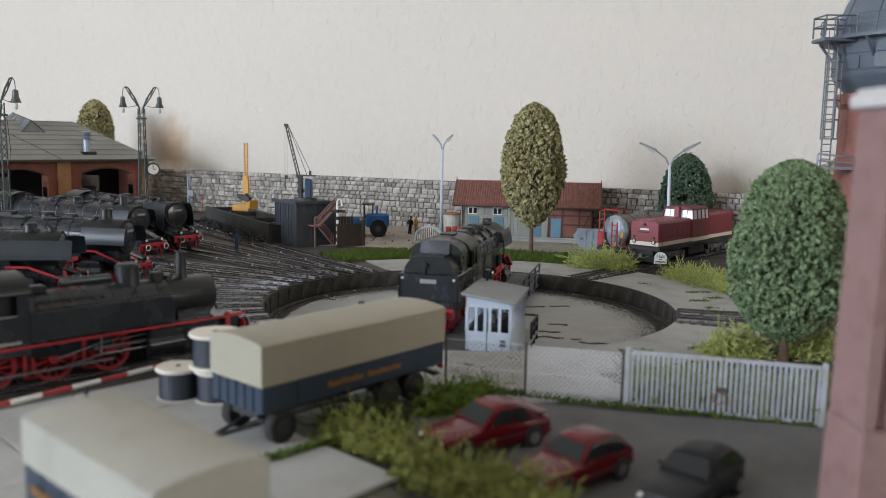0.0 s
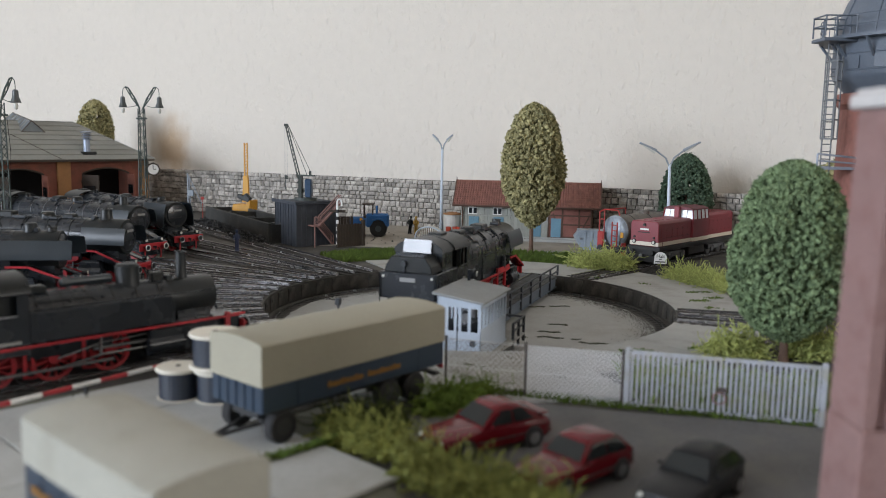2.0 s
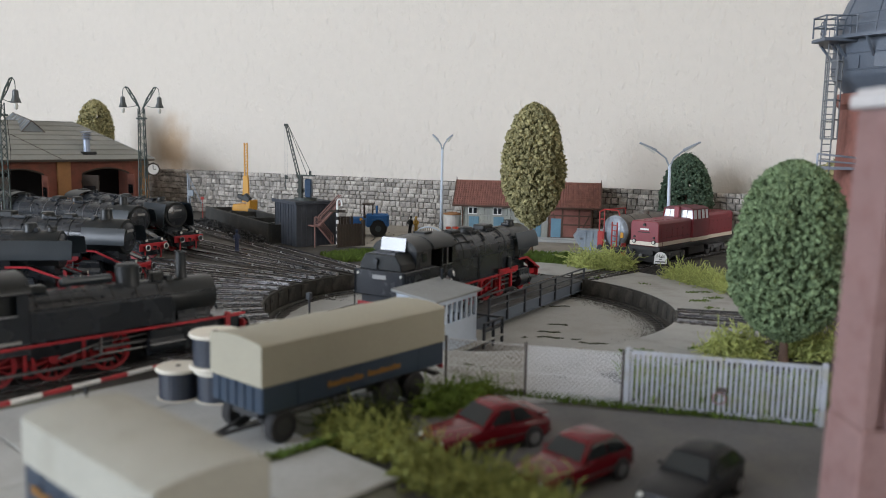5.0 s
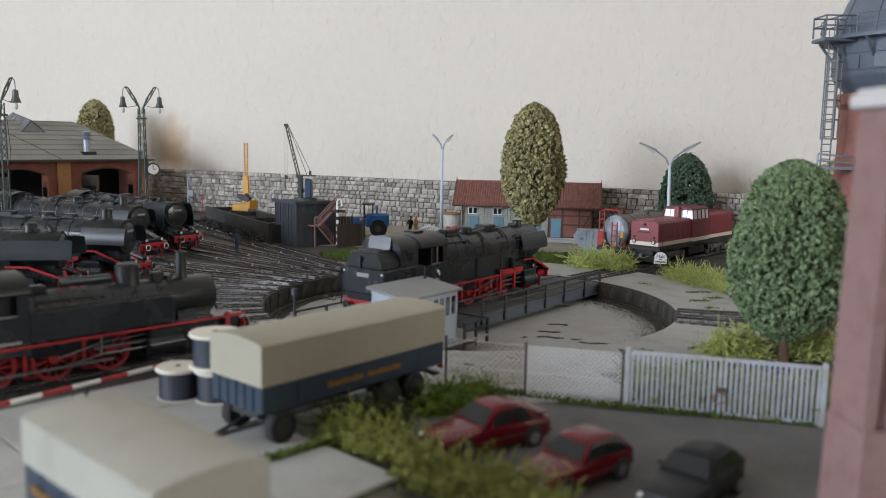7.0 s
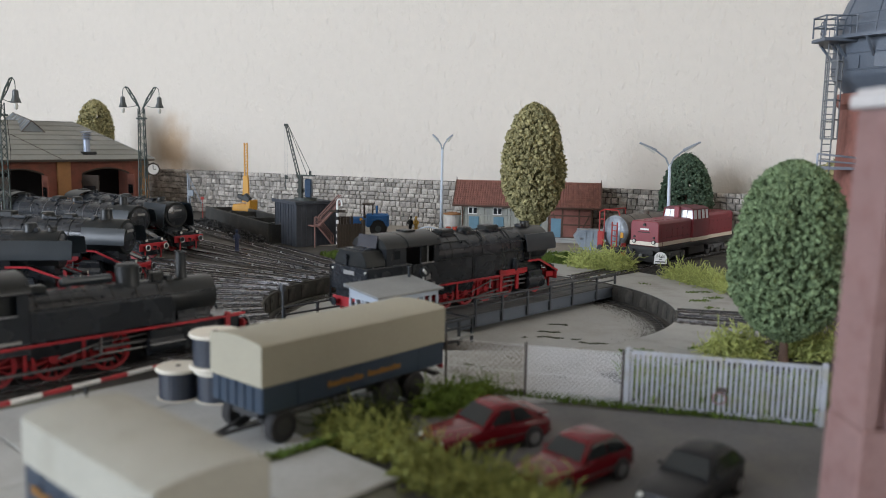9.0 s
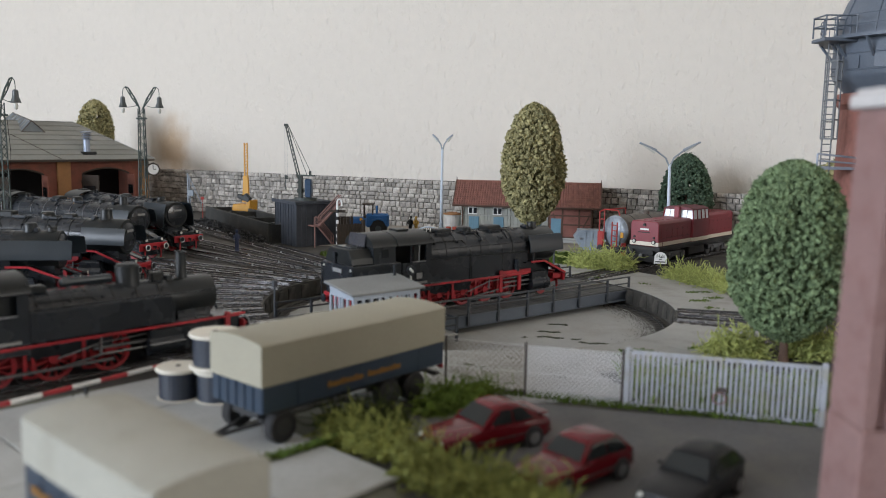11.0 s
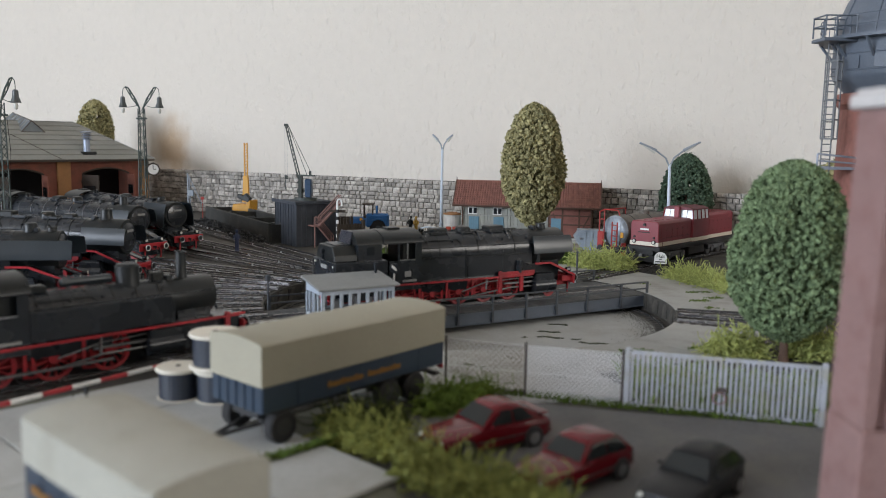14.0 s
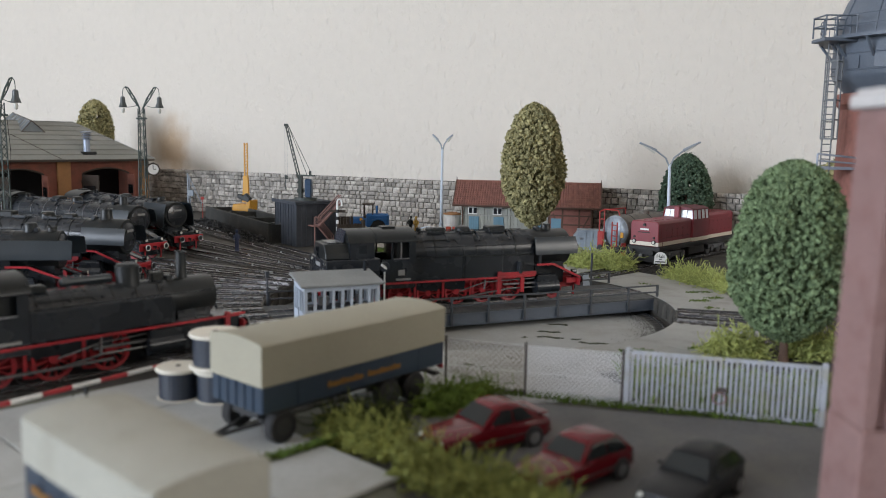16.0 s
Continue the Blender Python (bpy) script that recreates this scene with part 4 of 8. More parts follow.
        part("rear_lamp", Geo().cyl((q0 - 0.0015, 0.0022, 0.0415), (q0 + 0.001, 0.0022, 0.0415), 0.0017, n=12).box(q0 - 0.0006, q0 + 0.001, 0.0016, 0.0028, 0.036, 0.0415), M_BLACK, tb)
        part("rear_plate", Geo().box(q0 - 0.0004, q0, -0.0048, 0.0048, 0.0308, 0.0332), M_PLATE, tb)
        part("rear_beam", Geo().box(q0 - 0.0003, q0 + 0.001, -0.0155, 0.0155, 0.0105, 0.0166), M_RED, t)
    return t


M_SHEET = mat("glossy_dark_sheet", (0.030, 0.034, 0.046), 0.22, vary=0.12, bump=0.0, spec=0.9)
M_DEFLECT = mat("satin_black_sheet", (0.020, 0.029, 0.037), 0.34, vary=0.12, bump=0.0, spec=0.6)

loco = steam_loco(pose(CX, CY, 0), "black steam locomotive with cabin tender and red running gear", 0.0815, (-0.0697, -0.0465), (0.0132, 0.0372), (0.044, 0.0745),
                  [0.0262, 0.0058, -0.0146, -0.035, -0.0554], 0.0084, [0.0614], (0.060, 0.0034, 0.0030),
                  [(0.0185, 0.005, 0.0030, True), (-0.006, 0.0052, 0.0036, False), (-0.026, 0.0045, 0.0028, True)], "small", (-0.1075, -0.0715), red_front=True, bands=3)


def on_track(r, deg):
    return pose(*polar(r, deg, 0.0013), 0, 0, deg + 180)


# in these the buffer beam lies at the origin of each track place
tank_loco = steam_loco(on_track(0.190, 226), "black tank locomotive with red frame, side tanks and tall chimney", 0.0, (-0.136, -0.107), (0.0100, 0.0305), (-0.038, -0.013),
           [-0.070, -0.0955, -0.121], 0.0098, [-0.0215], (-0.0275, 0.0027, 0.0125), [(-0.041, 0.0025, 0.0035, True), (-0.0556, 0.0056, 0.0095, False), (-0.098, 0.0030, 0.0030, True)], "", None, tanks=-0.041, front_steps=False, cab_top=0.0515, cyl_at=-0.024, board=0.0200, bands=6)
part("preheater", Geo().lathe([(0.0012, -0.0864), (0.0021, -0.0858), (0.0021, -0.0626), (0.0012, -0.0620)], 14, pose(0, 0.0035, 0.0428) @ TO_X).box(-0.083, -0.0815, 0.002, 0.005, 0.0385, 0.042).box(-0.067, -0.0655, 0.002, 0.005, 0.0385, 0.042), M_DEFLECT, tank_loco, "grey-green preheater drum lying on the boiler", smooth=True)
steam_loco(on_track(0.256, 188), "black steam locomotive with dark smoke deflectors", 0.0, (-0.160, -0.135), (0.0128, 0.0360), (-0.040, -0.012),
           [-0.042, -0.064, -0.086, -0.108], 0.0095, [-0.02], (-0.018, 0.0030, 0.0022), [(-0.031, 0.0042, 0.0050, False), (-0.062, 0.0050, 0.0040, True), (-0.095, 0.0050, 0.004, False)], "small", cab_top=0.0525, red_front=True, shift=(0.007, -0.0012, 0.014))
steam_loco(on_track(0.243, 172), "black steam locomotive with dull grey smoke deflectors", 0.0, (-0.160, -0.135), (0.0132, 0.0362), (-0.040, -0.010),
           [-0.042, -0.064, -0.086, -0.108], 0.0098, [-0.02], (-0.026, 0.0042, 0.0068), [(-0.055, 0.0034, 0.0024, True), (-0.073, 0.0052, 0.0038, False), (-0.105, 0.0045, 0.0034, True)], "small", cab_top=0.0535, red_front=True, shift=(0.003, -0.0012, 0.0))
steam_loco(on_track(0.3120, 150.8), "black express locomotive with white buffer rings", 0.0, (-0.205, -0.180), (0.0126, 0.0362), (-0.050, -0.017),
           [-0.05, -0.075, -0.10], 0.0112, [-0.013, -0.033], (-0.0376, 0.0036, 0.0070), [(-0.066, 0.0030, 0.0030, False), (-0.10, 0.0048, 0.0040, False), (-0.125, 0.0045, 0.0030, True)], "small", bands=7, cab_top=0.0535)
steam_loco(on_track(0.3370, 140.6), "black steam locomotive with tall smoke deflectors", 0.0, (-0.205, -0.180), (0.0128, 0.0345), (-0.052, -0.020),
           [-0.05, -0.075, -0.10], 0.0112, [-0.013, -0.033], (-0.046, 0.0040, 0.0030), [(-0.08, 0.0042, 0.0024, False), (-0.11, 0.0052, 0.0030, False)], "large", bands=6, cab_top=0.0500)


# ---- engine shed ----
M_SHEDRED = mat("red_brown_brick_wash", (0.22, 0.075, 0.05), 0.85, vary=0.2, scale=60, fine=900, bump=0.3, dirt=(0.12, 0.06, 0.04), dirt_amount=0.4)
M_OCHRE = mat("ochre_pilaster", (0.34, 0.17, 0.07), 0.85, vary=0.15, bump=0.2)
M_FELT = mat("grey_roofing_felt", (0.235, 0.235, 0.215), 0.85, vary=0.12, scale=40, fine=700, bump=0.25, random_each=0.06)
M_SHEDSHADE = mat("painted_interior_shade", (0.015, 0.014, 0.013), 0.9)
M_ZINC = mat("blue_zinc", (0.30, 0.34, 0.42), 0.4, 0.5, vary=0.15)
M_DARKWOOD = mat("dark_brown_wood", (0.055, 0.042, 0.032), 0.8, vary=0.3, scale=80, fine=700, bump=0.3)


def engine_shed():
    s = thing("engine_shed", pose(-0.425, 1.2, 0, 0, 0, 50.9), "red-brown engine shed with arched gateways and a grey felt roof", "building")
    zt, L = 0.0745, -0.36
    gates = [(-0.0965, -0.0285), (-0.213, -0.1485), (-0.33, -0.265)]
    arch_z, top_z = 0.0575, 0.0650
    edges = [0.0] + [v for g in gates for v in (g[1], g[0])] + [L]
    wall = part("front_wall", Geo().box(L, 0.0, 0.003, 0.009, top_z + 0.001, zt), M_SHEDRED, s)
    for i in range(0, len(edges), 2):
        part("pier", Geo().box(edges[i + 1], edges[i], 0.003, 0.009, 0, top_z + 0.001), M_SHEDRED, wall, bevel=0.0003)
    for a, b in gates:
        n = 12
        low = [(a + (b - a) * k / n, arch_z + (top_z - arch_z) * math.sin(math.pi * k / n) ** 0.8) for k in range(n + 1)]
        part("arch", Geo().prism(low + [(b, top_z + 0.001), (a, top_z + 0.001)], 0.003, 0.009, "y"), M_SHEDRED, wall)
        rim = Geo()
        for (xa, za), (xb, zb) in zip(low[:-1], low[1:]):
            rim.cyl((xa, 0.0025, za), (xb, 0.0025, zb), 0.0012, n=6)
        part("arch_trim", rim, M_DARKWOOD, wall)
        for x, turn in ((a, -1), (b, 1)):
            d = part("gate_leaf", Geo().box(-0.0305, 0.0, -0.001, 0.001, 0.002, arch_z - 0.001).box(-0.03, 0, -0.0018, 0.0018, 0.008, 0.012).box(-0.03, 0, -0.0018, 0.0018, 0.045, 0.049), M_DARKWOOD if turn < 0 else M_SHEDRED, wall, at=pose(x, 0.004, 0, 0, 0, (75 if turn > 0 else 105)))
            part("gate_window", Geo().box(-0.025, -0.005, -0.0022, 0.0022, 0.03, 0.042), M_GLASS, d)
    for x in (-0.004, -0.1225, -0.239):
        part("pilaster", Geo().box(x - 0.009 if x < -0.01 else x - 0.008, x + 0.009 if x < -0.01 else x + 0.005, -0.0005, 0.003, 0, zt), M_OCHRE, s, "ochre plastered pilaster", bevel=0.0004)
    part("side_wall", Geo().box(-0.004, 0.001, 0.003, 0.075, 0, zt), M_SHEDRED, s)
    # inner wall and floor are near black: the shed's inside shade is in their colour
    part("inner_wall", Geo().box(L, -0.005, 0.072, 0.075, 0, zt), M_SHEDSHADE, s)
    part("shed_floor", Geo().box(L, -0.005, 0.01, 0.072, 0.0005, 0.001), M_SHEDSHADE, s)
    # roof: front slope in overlapping strips, a hip and a short back slope
    z0, z1, y1, hip = 0.0765, 0.1270, 0.098, -0.058
    y0, x0 = -0.008, 0.006
    rows = 8
    for k in range(rows):
        f0, f1 = k / rows, (k + 1) / rows + 0.01
        ya, yb, za, zb = y0 + (y1 - y0) * f0, y0 + (y1 - y0) * f1, z0 + (z1 - z0) * f0, z0 + (z1 - z0) * f1
        xa, xb = x0 + (hip - x0) * f0, x0 + (hip - x0) * f1
        g = Geo().add([(L, ya, za + 0.0013), (xa, ya, za + 0.0013), (xb, yb, zb), (L, yb, zb), (L, ya, za - 0.0004), (xa, ya, za - 0.0004), (xb, yb, zb - 0.0012), (L, yb, zb - 0.0012)],
                      [(0, 1, 2, 3), (7, 6, 5, 4), (0, 4, 5, 1), (1, 5, 6, 2), (2, 6, 7, 3), (3, 7, 4, 0)])
        part("roof_strip", g, M_FELT, s)
    part("roof_hip", Geo().add([(x0, y0, z0), (hip, y1, z1), (x0, 0.13, z0), (x0, y0, z0 - 0.001), (hip, y1, z1 - 0.001), (x0, 0.13, z0 - 0.001)], [(0, 2, 1), (3, 4, 5), (0, 3, 5, 2), (0, 1, 4, 3), (1, 2, 5, 4)]), M_FELT, s)
    part("fascia", Geo().box(L, x0, y0 - 0.0007, y0, z0 - 0.0022, z0 + 0.0006), M_DARKWOOD, s)
    part("hip_ridge", Geo().tube([(x0, y0, z0 + 0.0012), (hip, y1, z1 + 0.0004), (L, y1, z1 + 0.0004)], 0.0008, 6), M_FELT, s)
    part("roof_seam", Geo().tube([(-0.129, y0, z0 + 0.0015), (-0.185, y1, z1 + 0.0006)], 0.0004, 5), M_DARKWOOD, s)
    # glazed ridge lantern
    xa, xm, xb = -0.146, -0.130, -0.114
    base, top = [(xa, 0.066, 0.1122), (xb, 0.066, 0.1122), (xa, 0.125, 0.126), (xb, 0.125, 0.126)], [(xm, 0.070, 0.1275), (xm, 0.125, 0.1385)]
    lan = part("lantern", Geo().add(base + top, [(0, 4, 5, 2), (1, 3, 5, 4), (0, 1, 4), (2, 5, 3), (0, 2, 3, 1)]), M_GLASS2, s, "glazed ridge lantern")
    for x in (xa, xb):
        for k in range(7):
            f = k / 6
            part("glazing_bar", Geo().tube([(xm, 0.070 + 0.055 * f, 0.1277 + 0.011 * f), (x, 0.066 + 0.059 * f, 0.1124 + 0.0138 * f)], 0.0004, 5), M_FELT, lan)
    part("lantern_frame", Geo().tube([base[0], top[0], base[1], base[0]], 0.0007, 5).tube([top[0], top[1]], 0.0008, 5).tube([base[0], base[2]], 0.0007, 5).tube([base[1], base[3]], 0.0007, 5), M_DARKWOOD, lan)
    # smoke vent
    vx, vy = -0.0835, 0.013
    v = part("smoke_vent", Geo().cyl((vx, vy, 0.084), (vx, vy, 0.1045), 0.0044, n=16), M_ZINC, s, "blue zinc smoke vent")
    for z in (0.1035, 0.1065, 0.1095):
        part("vent_louvre", Geo().lathe([(0.0030, 0.0016), (0.0064, 0.0), (0.0066, 0.0005), (0.0032, 0.0024)], 18, pose(vx, vy, z)), M_ZINC, v)
    part("vent_cap", Geo().lathe([(0.0074, 0), (0.0078, 0.0010), (0.003, 0.0024)], 18, pose(vx, vy, 0.1128)), M_ZINC, v)
    part("vent_foot", Geo().box(vx - 0.010, vx + 0.010, 0.005, 0.021, 0.081, 0.0872), M_BLACKTOP, v, bevel=0.0005)
    return s


M_GLASS2 = mat("grey_lantern_glass", (0.16, 0.18, 0.19), 0.25, vary=0.25, scale=90, bump=0.05)
engine_shed()

ck = thing("station_clock", pose(-0.4166, 1.197, 0.0625, 0, 0, 20), "round white clock face in a dark octagonal case", "clock")
part("case", Geo().cyl((0, -0.003, 0), (0, 0.003, 0), 0.0098, n=8), M_DARKWOOD, ck)
part("face", Geo().cyl((0, -0.0036, 0), (0, -0.003, 0), 0.0072, n=24), M_WHITE, ck)
part("clock_pointer", Geo().box(-0.0004, 0.0004, -0.0039, -0.0036, 0, 0.006).box(0, 0.004, -0.0039, -0.0036, -0.0004, 0.0004), M_BLACK, ck)
part("bracket", Geo().box(-0.009, -0.006, 0.0, 0.003, -0.008, 0.012), M_DARKWOOD, ck)

# ---- goods shed ----
M_TILE = mat("red_clay_tile", (0.20, 0.085, 0.066), 0.8, vary=0.2, scale=90, fine=900, bump=0.2, random_each=0.18)
M_BOARDS = mat("grey_green_boards", (0.30, 0.31, 0.28), 0.8, vary=0.15, scale=80, fine=800, bump=0.2, random_each=0.12, streak=(1, 1, 0.3))
M_BLUEDOOR = mat("faded_blue_door", (0.13, 0.25, 0.33), 0.7, vary=0.15, bump=0.1)
M_BRICK = mat("red_brick", (0.24, 0.10, 0.08), 0.85, vary=0.25, scale=150, fine=1400, bump=0.4, dirt=(0.17, 0.08, 0.06), dirt_amount=0.5)
M_TIMBER = mat("brown_half_timber", (0.10, 0.055, 0.04), 0.8, vary=0.2, bump=0.2)


def goods_shed():
    s = thing("goods_shed", pose(0.02, 0.945, 0, 0, 0, -9), "low half-timbered goods shed with red tile roof and blue doors", "building")
    part("plinth", Geo().box(-0.001, 0.1485, -0.001, 0.047, 0, 0.0055), M_CONCRETE, s)
    part("loading_dock", Geo().box(0.028, 0.16, -0.006, -0.0011, 0, 0.0038), M_CONCRETE, s, "narrow pale loading ledge", bevel=0.0003)
    part("back_wall", Geo().box(0.0, 0.1475, 0.044, 0.046, 0.0055, 0.042), M_BRICK, s)
    zt = 0.042
    for x in (0.0, 0.1455):
        part("gable_wall", Geo().prism([(0.0, 0.0055), (0.046, 0.0055), (0.046, zt), (0.023, 0.064), (0.0, zt)], x, x + 0.002, "x"), M_BRICK if x > 0.1 else M_BOARDS, s)
    # board half
    n = 26
    x1 = 0.098
    win = [(0.008, 0.0185), (0.036, 0.0465)]
    drs = [(0.009, 0.0205), (0.037, 0.0485), (0.079, 0.0905)]
    bd = part("board_wall", Geo().box(0.0, x1, 0.0013, 0.002, 0.0055, zt), M_BOARDS, s)
    me = Geo().box(0, x1 / n - 0.0003, 0.0, 0.0011, 0.0055, zt).mesh("plank")
    me.materials.append(M_BOARDS)
    for i in range(n):
        ob = new("plank", me)
        ob.parent = bd
        ob.matrix_basis = pose(i * x1 / n, random.uniform(0, 0.0002), 0)
    for a, b in win:
        w = part("window", Geo().box(a, b, -0.0008, 0.0002, 0.029, 0.0375), M_WHITE, s, "small white framed window")
        for k in (0, 1):
            m0 = a + 0.0008 + k * (b - a) / 2
            part("pane", Geo().box(m0, m0 + (b - a) / 2 - 0.0014, -0.0011, -0.0006, 0.0300, 0.0365), M_GLASS, w)
    for a, b in drs:
        d = part("door", Geo().box(a, b, -0.0007, 0.0003, 0.006, 0.0265), M_BLUEDOOR, s, "faded blue plank door")
        for k in range(4):
            q = a + 0.0005 + k * (b - a - 0.0006) / 4
            part("plank", Geo().box(q, q + (b - a) / 4 - 0.0006, -0.0011, -0.0005, 0.0065, 0.026), M_BLUEDOOR, d)
    for x in (0.0, 0.024, 0.0535, 0.0735):
        part("timber_post", Geo().box(x, x + 0.002, -0.0007, 0.001, 0.0055, zt), M_BOARDS, s)
    part("timber_rail", Geo().box(0, x1, -0.0009, 0.0008, 0.0275, 0.0287).box(0, x1, -0.0009, 0.0008, 0.0385, 0.040), M_BOARDS, s)
    # brick half
    part("brick_panel", Geo().box(x1, 0.1475, 0.0, 0.002, 0.0055, zt), M_BRICK, s)
    for x in (x1, 0.113, 0.1315, 0.1455):
        part("timber_post", Geo().box(x, x + 0.0018, -0.0007, 0.001, 0.0055, zt), M_TIMBER, s)
    for z in (0.0055, 0.0195, 0.0295, 0.0402):
        part("timber_rail", Geo().box(x1, 0.1475, -0.0006, 0.0009, z, z + 0.0016), M_TIMBER, s)
    part("timber_brace", Geo().box(-0.0008, 0.0008, -0.0005, 0.0008, 0, 0.026, pose(0.1325, 0, 0.008, 0, 26, 0)), M_TIMBER, s)
    part("timber_brace", Geo().box(-0.0008, 0.0008, -0.0005, 0.0008, 0, 0.026, pose(0.1125, 0, 0.008, 0, -20, 0)), M_TIMBER, s)
    d = part("door", Geo().box(0.1015, 0.1125, -0.0009, 0.0004, 0.006, 0.027), M_BLUEDOOR, s, "faded blue plank door")
    # tiled roof
    z0, z1, e = 0.0395, 0.0655, -0.007
    part("roof_deck", Geo().prism([(e, z0 - 0.0006), (0.023, z1 - 0.001), (0.054, z0 - 0.0006), (0.054, z0 - 0.0016), (0.023, z1 - 0.002), (e, z0 - 0.0016)], -0.009, 0.156, "x"), M_TIMBER, s)
    rows, cols = 11, 60
    wd = 0.165 / cols
    dy, dz = (0.023 - e) / rows, (z1 - z0) / rows
    tile = Geo()
    pr = [(0, 0.0002), (wd * 0.25, 0.0008), (wd * 0.5, 0.0010), (wd * 0.75, 0.0005), (wd, 0.0)]
    tile.loft([[(x, 0, h + 0.0005) for x, h in pr] + [(x, 0, h - 0.0001) for x, h in reversed(pr)], [(x, dy * 1.08, h + dz * 1.08) for x, h in pr] + [(x, dy * 1.08, h + dz * 1.08 - 0.0006) for x, h in reversed(pr)]])
    me = tile.mesh("roof_tile")
    me.materials.append(M_TILE)
    roof = part("roof_tiles", Geo().prism([(0.023, z1 - 0.0009), (0.054, z0 - 0.0005), (0.054, z0), (0.023, z1)], -0.009, 0.156, "x"), M_TILE, s)
    far = Geo()
    for j in range(rows):
        for i in range(cols):
            if i < 26:
                ob = new("roof_tile", me)
                ob.parent = roof
                ob.matrix_basis = pose(-0.009 + i * wd, e + j * dy, z0 + j * dz)
                continue
            far.add(tile.v, tile.f, pose(-0.009 + i * wd, e + j * dy, z0 + j * dz))
    tagged(part("more_tiles", far, M_TILE, roof), kind="stuff")
    part("ridge_tiles", Geo().cyl((-0.009, 0.023, z1), (0.156, 0.023, z1), 0.0011, n=8), M_TILE, s)
    for x in (-0.0095, 0.1553):
        part("barge_board", Geo().prism([(e, z0 + 0.0012), (0.023, z1 + 0.0018), (0.054, z0 + 0.0012), (0.054, z0 - 0.0012), (0.023, z1 - 0.0006), (e, z0 - 0.0012)], x, x + 0.0012, "x"), M_TIMBER, s)
        part("finial", Geo().cyl((x + 0.0006, 0.023, z1), (x + 0.0006, 0.023, z1 + 0.0045), 0.0004, n=5), M_TIMBER, s)
    part("gutter", Geo().cyl((-0.009, e - 0.0006, z0), (0.156, e - 0.0006, z0), 0.0008, n=8), M_TIMBER, s)
    for x in (0.0015, 0.1455):
        part("down_pipe", Geo().tube([(x, e - 0.0005, z0), (x, -0.0014, z0 - 0.006), (x, -0.0014, 0.005)], 0.0006, 6), M_TIMBER, s)
    return s


goods_shed()

# ---- coaling stage, crane, bunkers ----
M_TOWER = mat("blue_grey_boarding", (0.050, 0.057, 0.070), 0.75, vary=0.2, scale=60, fine=600, bump=0.25)
M_RUSTRAIL = mat("faded_red_railing", (0.30, 0.17, 0.15), 0.7, vary=0.2)
M_COAL = mat("coal", (0.012, 0.012, 0.013), 0.5, vary=0.5, scale=200, fine=900, bump=1.0)
M_CRANE = mat("dark_green_grey_steel", (0.05, 0.06, 0.055), 0.5, vary=0.2)
M_CRANEBLUE = mat("blue_crane_cab", (0.035, 0.070, 0.130), 0.45, vary=0.2)
M_YELLOW = mat("yellow_crane_paint", (0.55, 0.27, 0.02), 0.5, vary=0.12)


def coaling_stage():
    s = thing("coaling_stage", pose(-0.150, 0.8485, 0, 0, 0, 36.5), "blue-grey boarded coaling stage with an outside staircase", "coal stage")
    w, d, h = 0.045, 0.05, 0.0435
    part("tower_wall", Geo().box(0, w, 0, d, 0, h), M_TOWER, s, bevel=0.0004)
    for i in range(9):
        part("batten", Geo().box(-0.0006, 0.0, i * d / 8 - 0.0005, i * d / 8 + 0.0005, 0, h), M_TOWER, s)
        part("batten", Geo().box(i * w / 8 - 0.0005, i * w / 8 + 0.0005, -0.0006, 0.0, 0, h), M_TOWER, s)
    part("deck", Geo().box(-0.003, w + 0.003, -0.003, d + 0.003, h, h + 0.002), M_TOWER, s, bevel=0.0003)
    part("deck_edge", Geo().box(-0.003, w + 0.003, -0.0032, -0.002, h + 0.002, h + 0.0035).box(-0.003, -0.002, -0.003, d + 0.003, h + 0.002, h + 0.0035), M_TOWER, s)
    # stairs along the front
    for (xa, za, xb, zb) in ((0.038, 0.002, 0.020, 0.0225), (0.020, 0.0225, 0.044, h + 0.001)):
        y = -0.006 if zb < 0.03 else -0.011
        f = part("stair_flight", Geo().prism([(xa, za - 0.001), (xb, zb - 0.001), (xb, zb + 0.0006), (xa, za + 0.0006)], y - 0.002, y + 0.002, "y"), M_RUSTRAIL, s)
        for k in range(7):
            u = (k + 0.5) / 7
            part("step", Geo().box(xa + (xb - xa) * u - 0.0011, xa + (xb - xa) * u + 0.0011, y - 0.0024, y + 0.0024, za + (zb - za) * u, za + (zb - za) * u + 0.0006), M_RUSTRAIL, f)
        for yy in (y - 0.0023, y + 0.0023):
            part("handrail", Geo().tube([(xa, yy, za), (xa, yy, za + 0.009), (xb, yy, zb + 0.009), (xb, yy, zb)], 0.0005, 5).tube([(xa, yy, za + 0.0045), (xb, yy, zb + 0.0045)], 0.0004, 5), M_RUSTRAIL, f)
    part("landing", Geo().box(0.013, 0.022, -0.0135, -0.0007, 0.0215, 0.0225).tube([(0.013, -0.0135, 0.0225), (0.013, -0.0135, 0.0315), (0.021, -0.0135, 0.0315)], 0.0005, 5).box(0.0135, 0.0145, -0.013, -0.012, 0, 0.0215), M_RUSTRAIL, s)
    return s


coaling_stage()


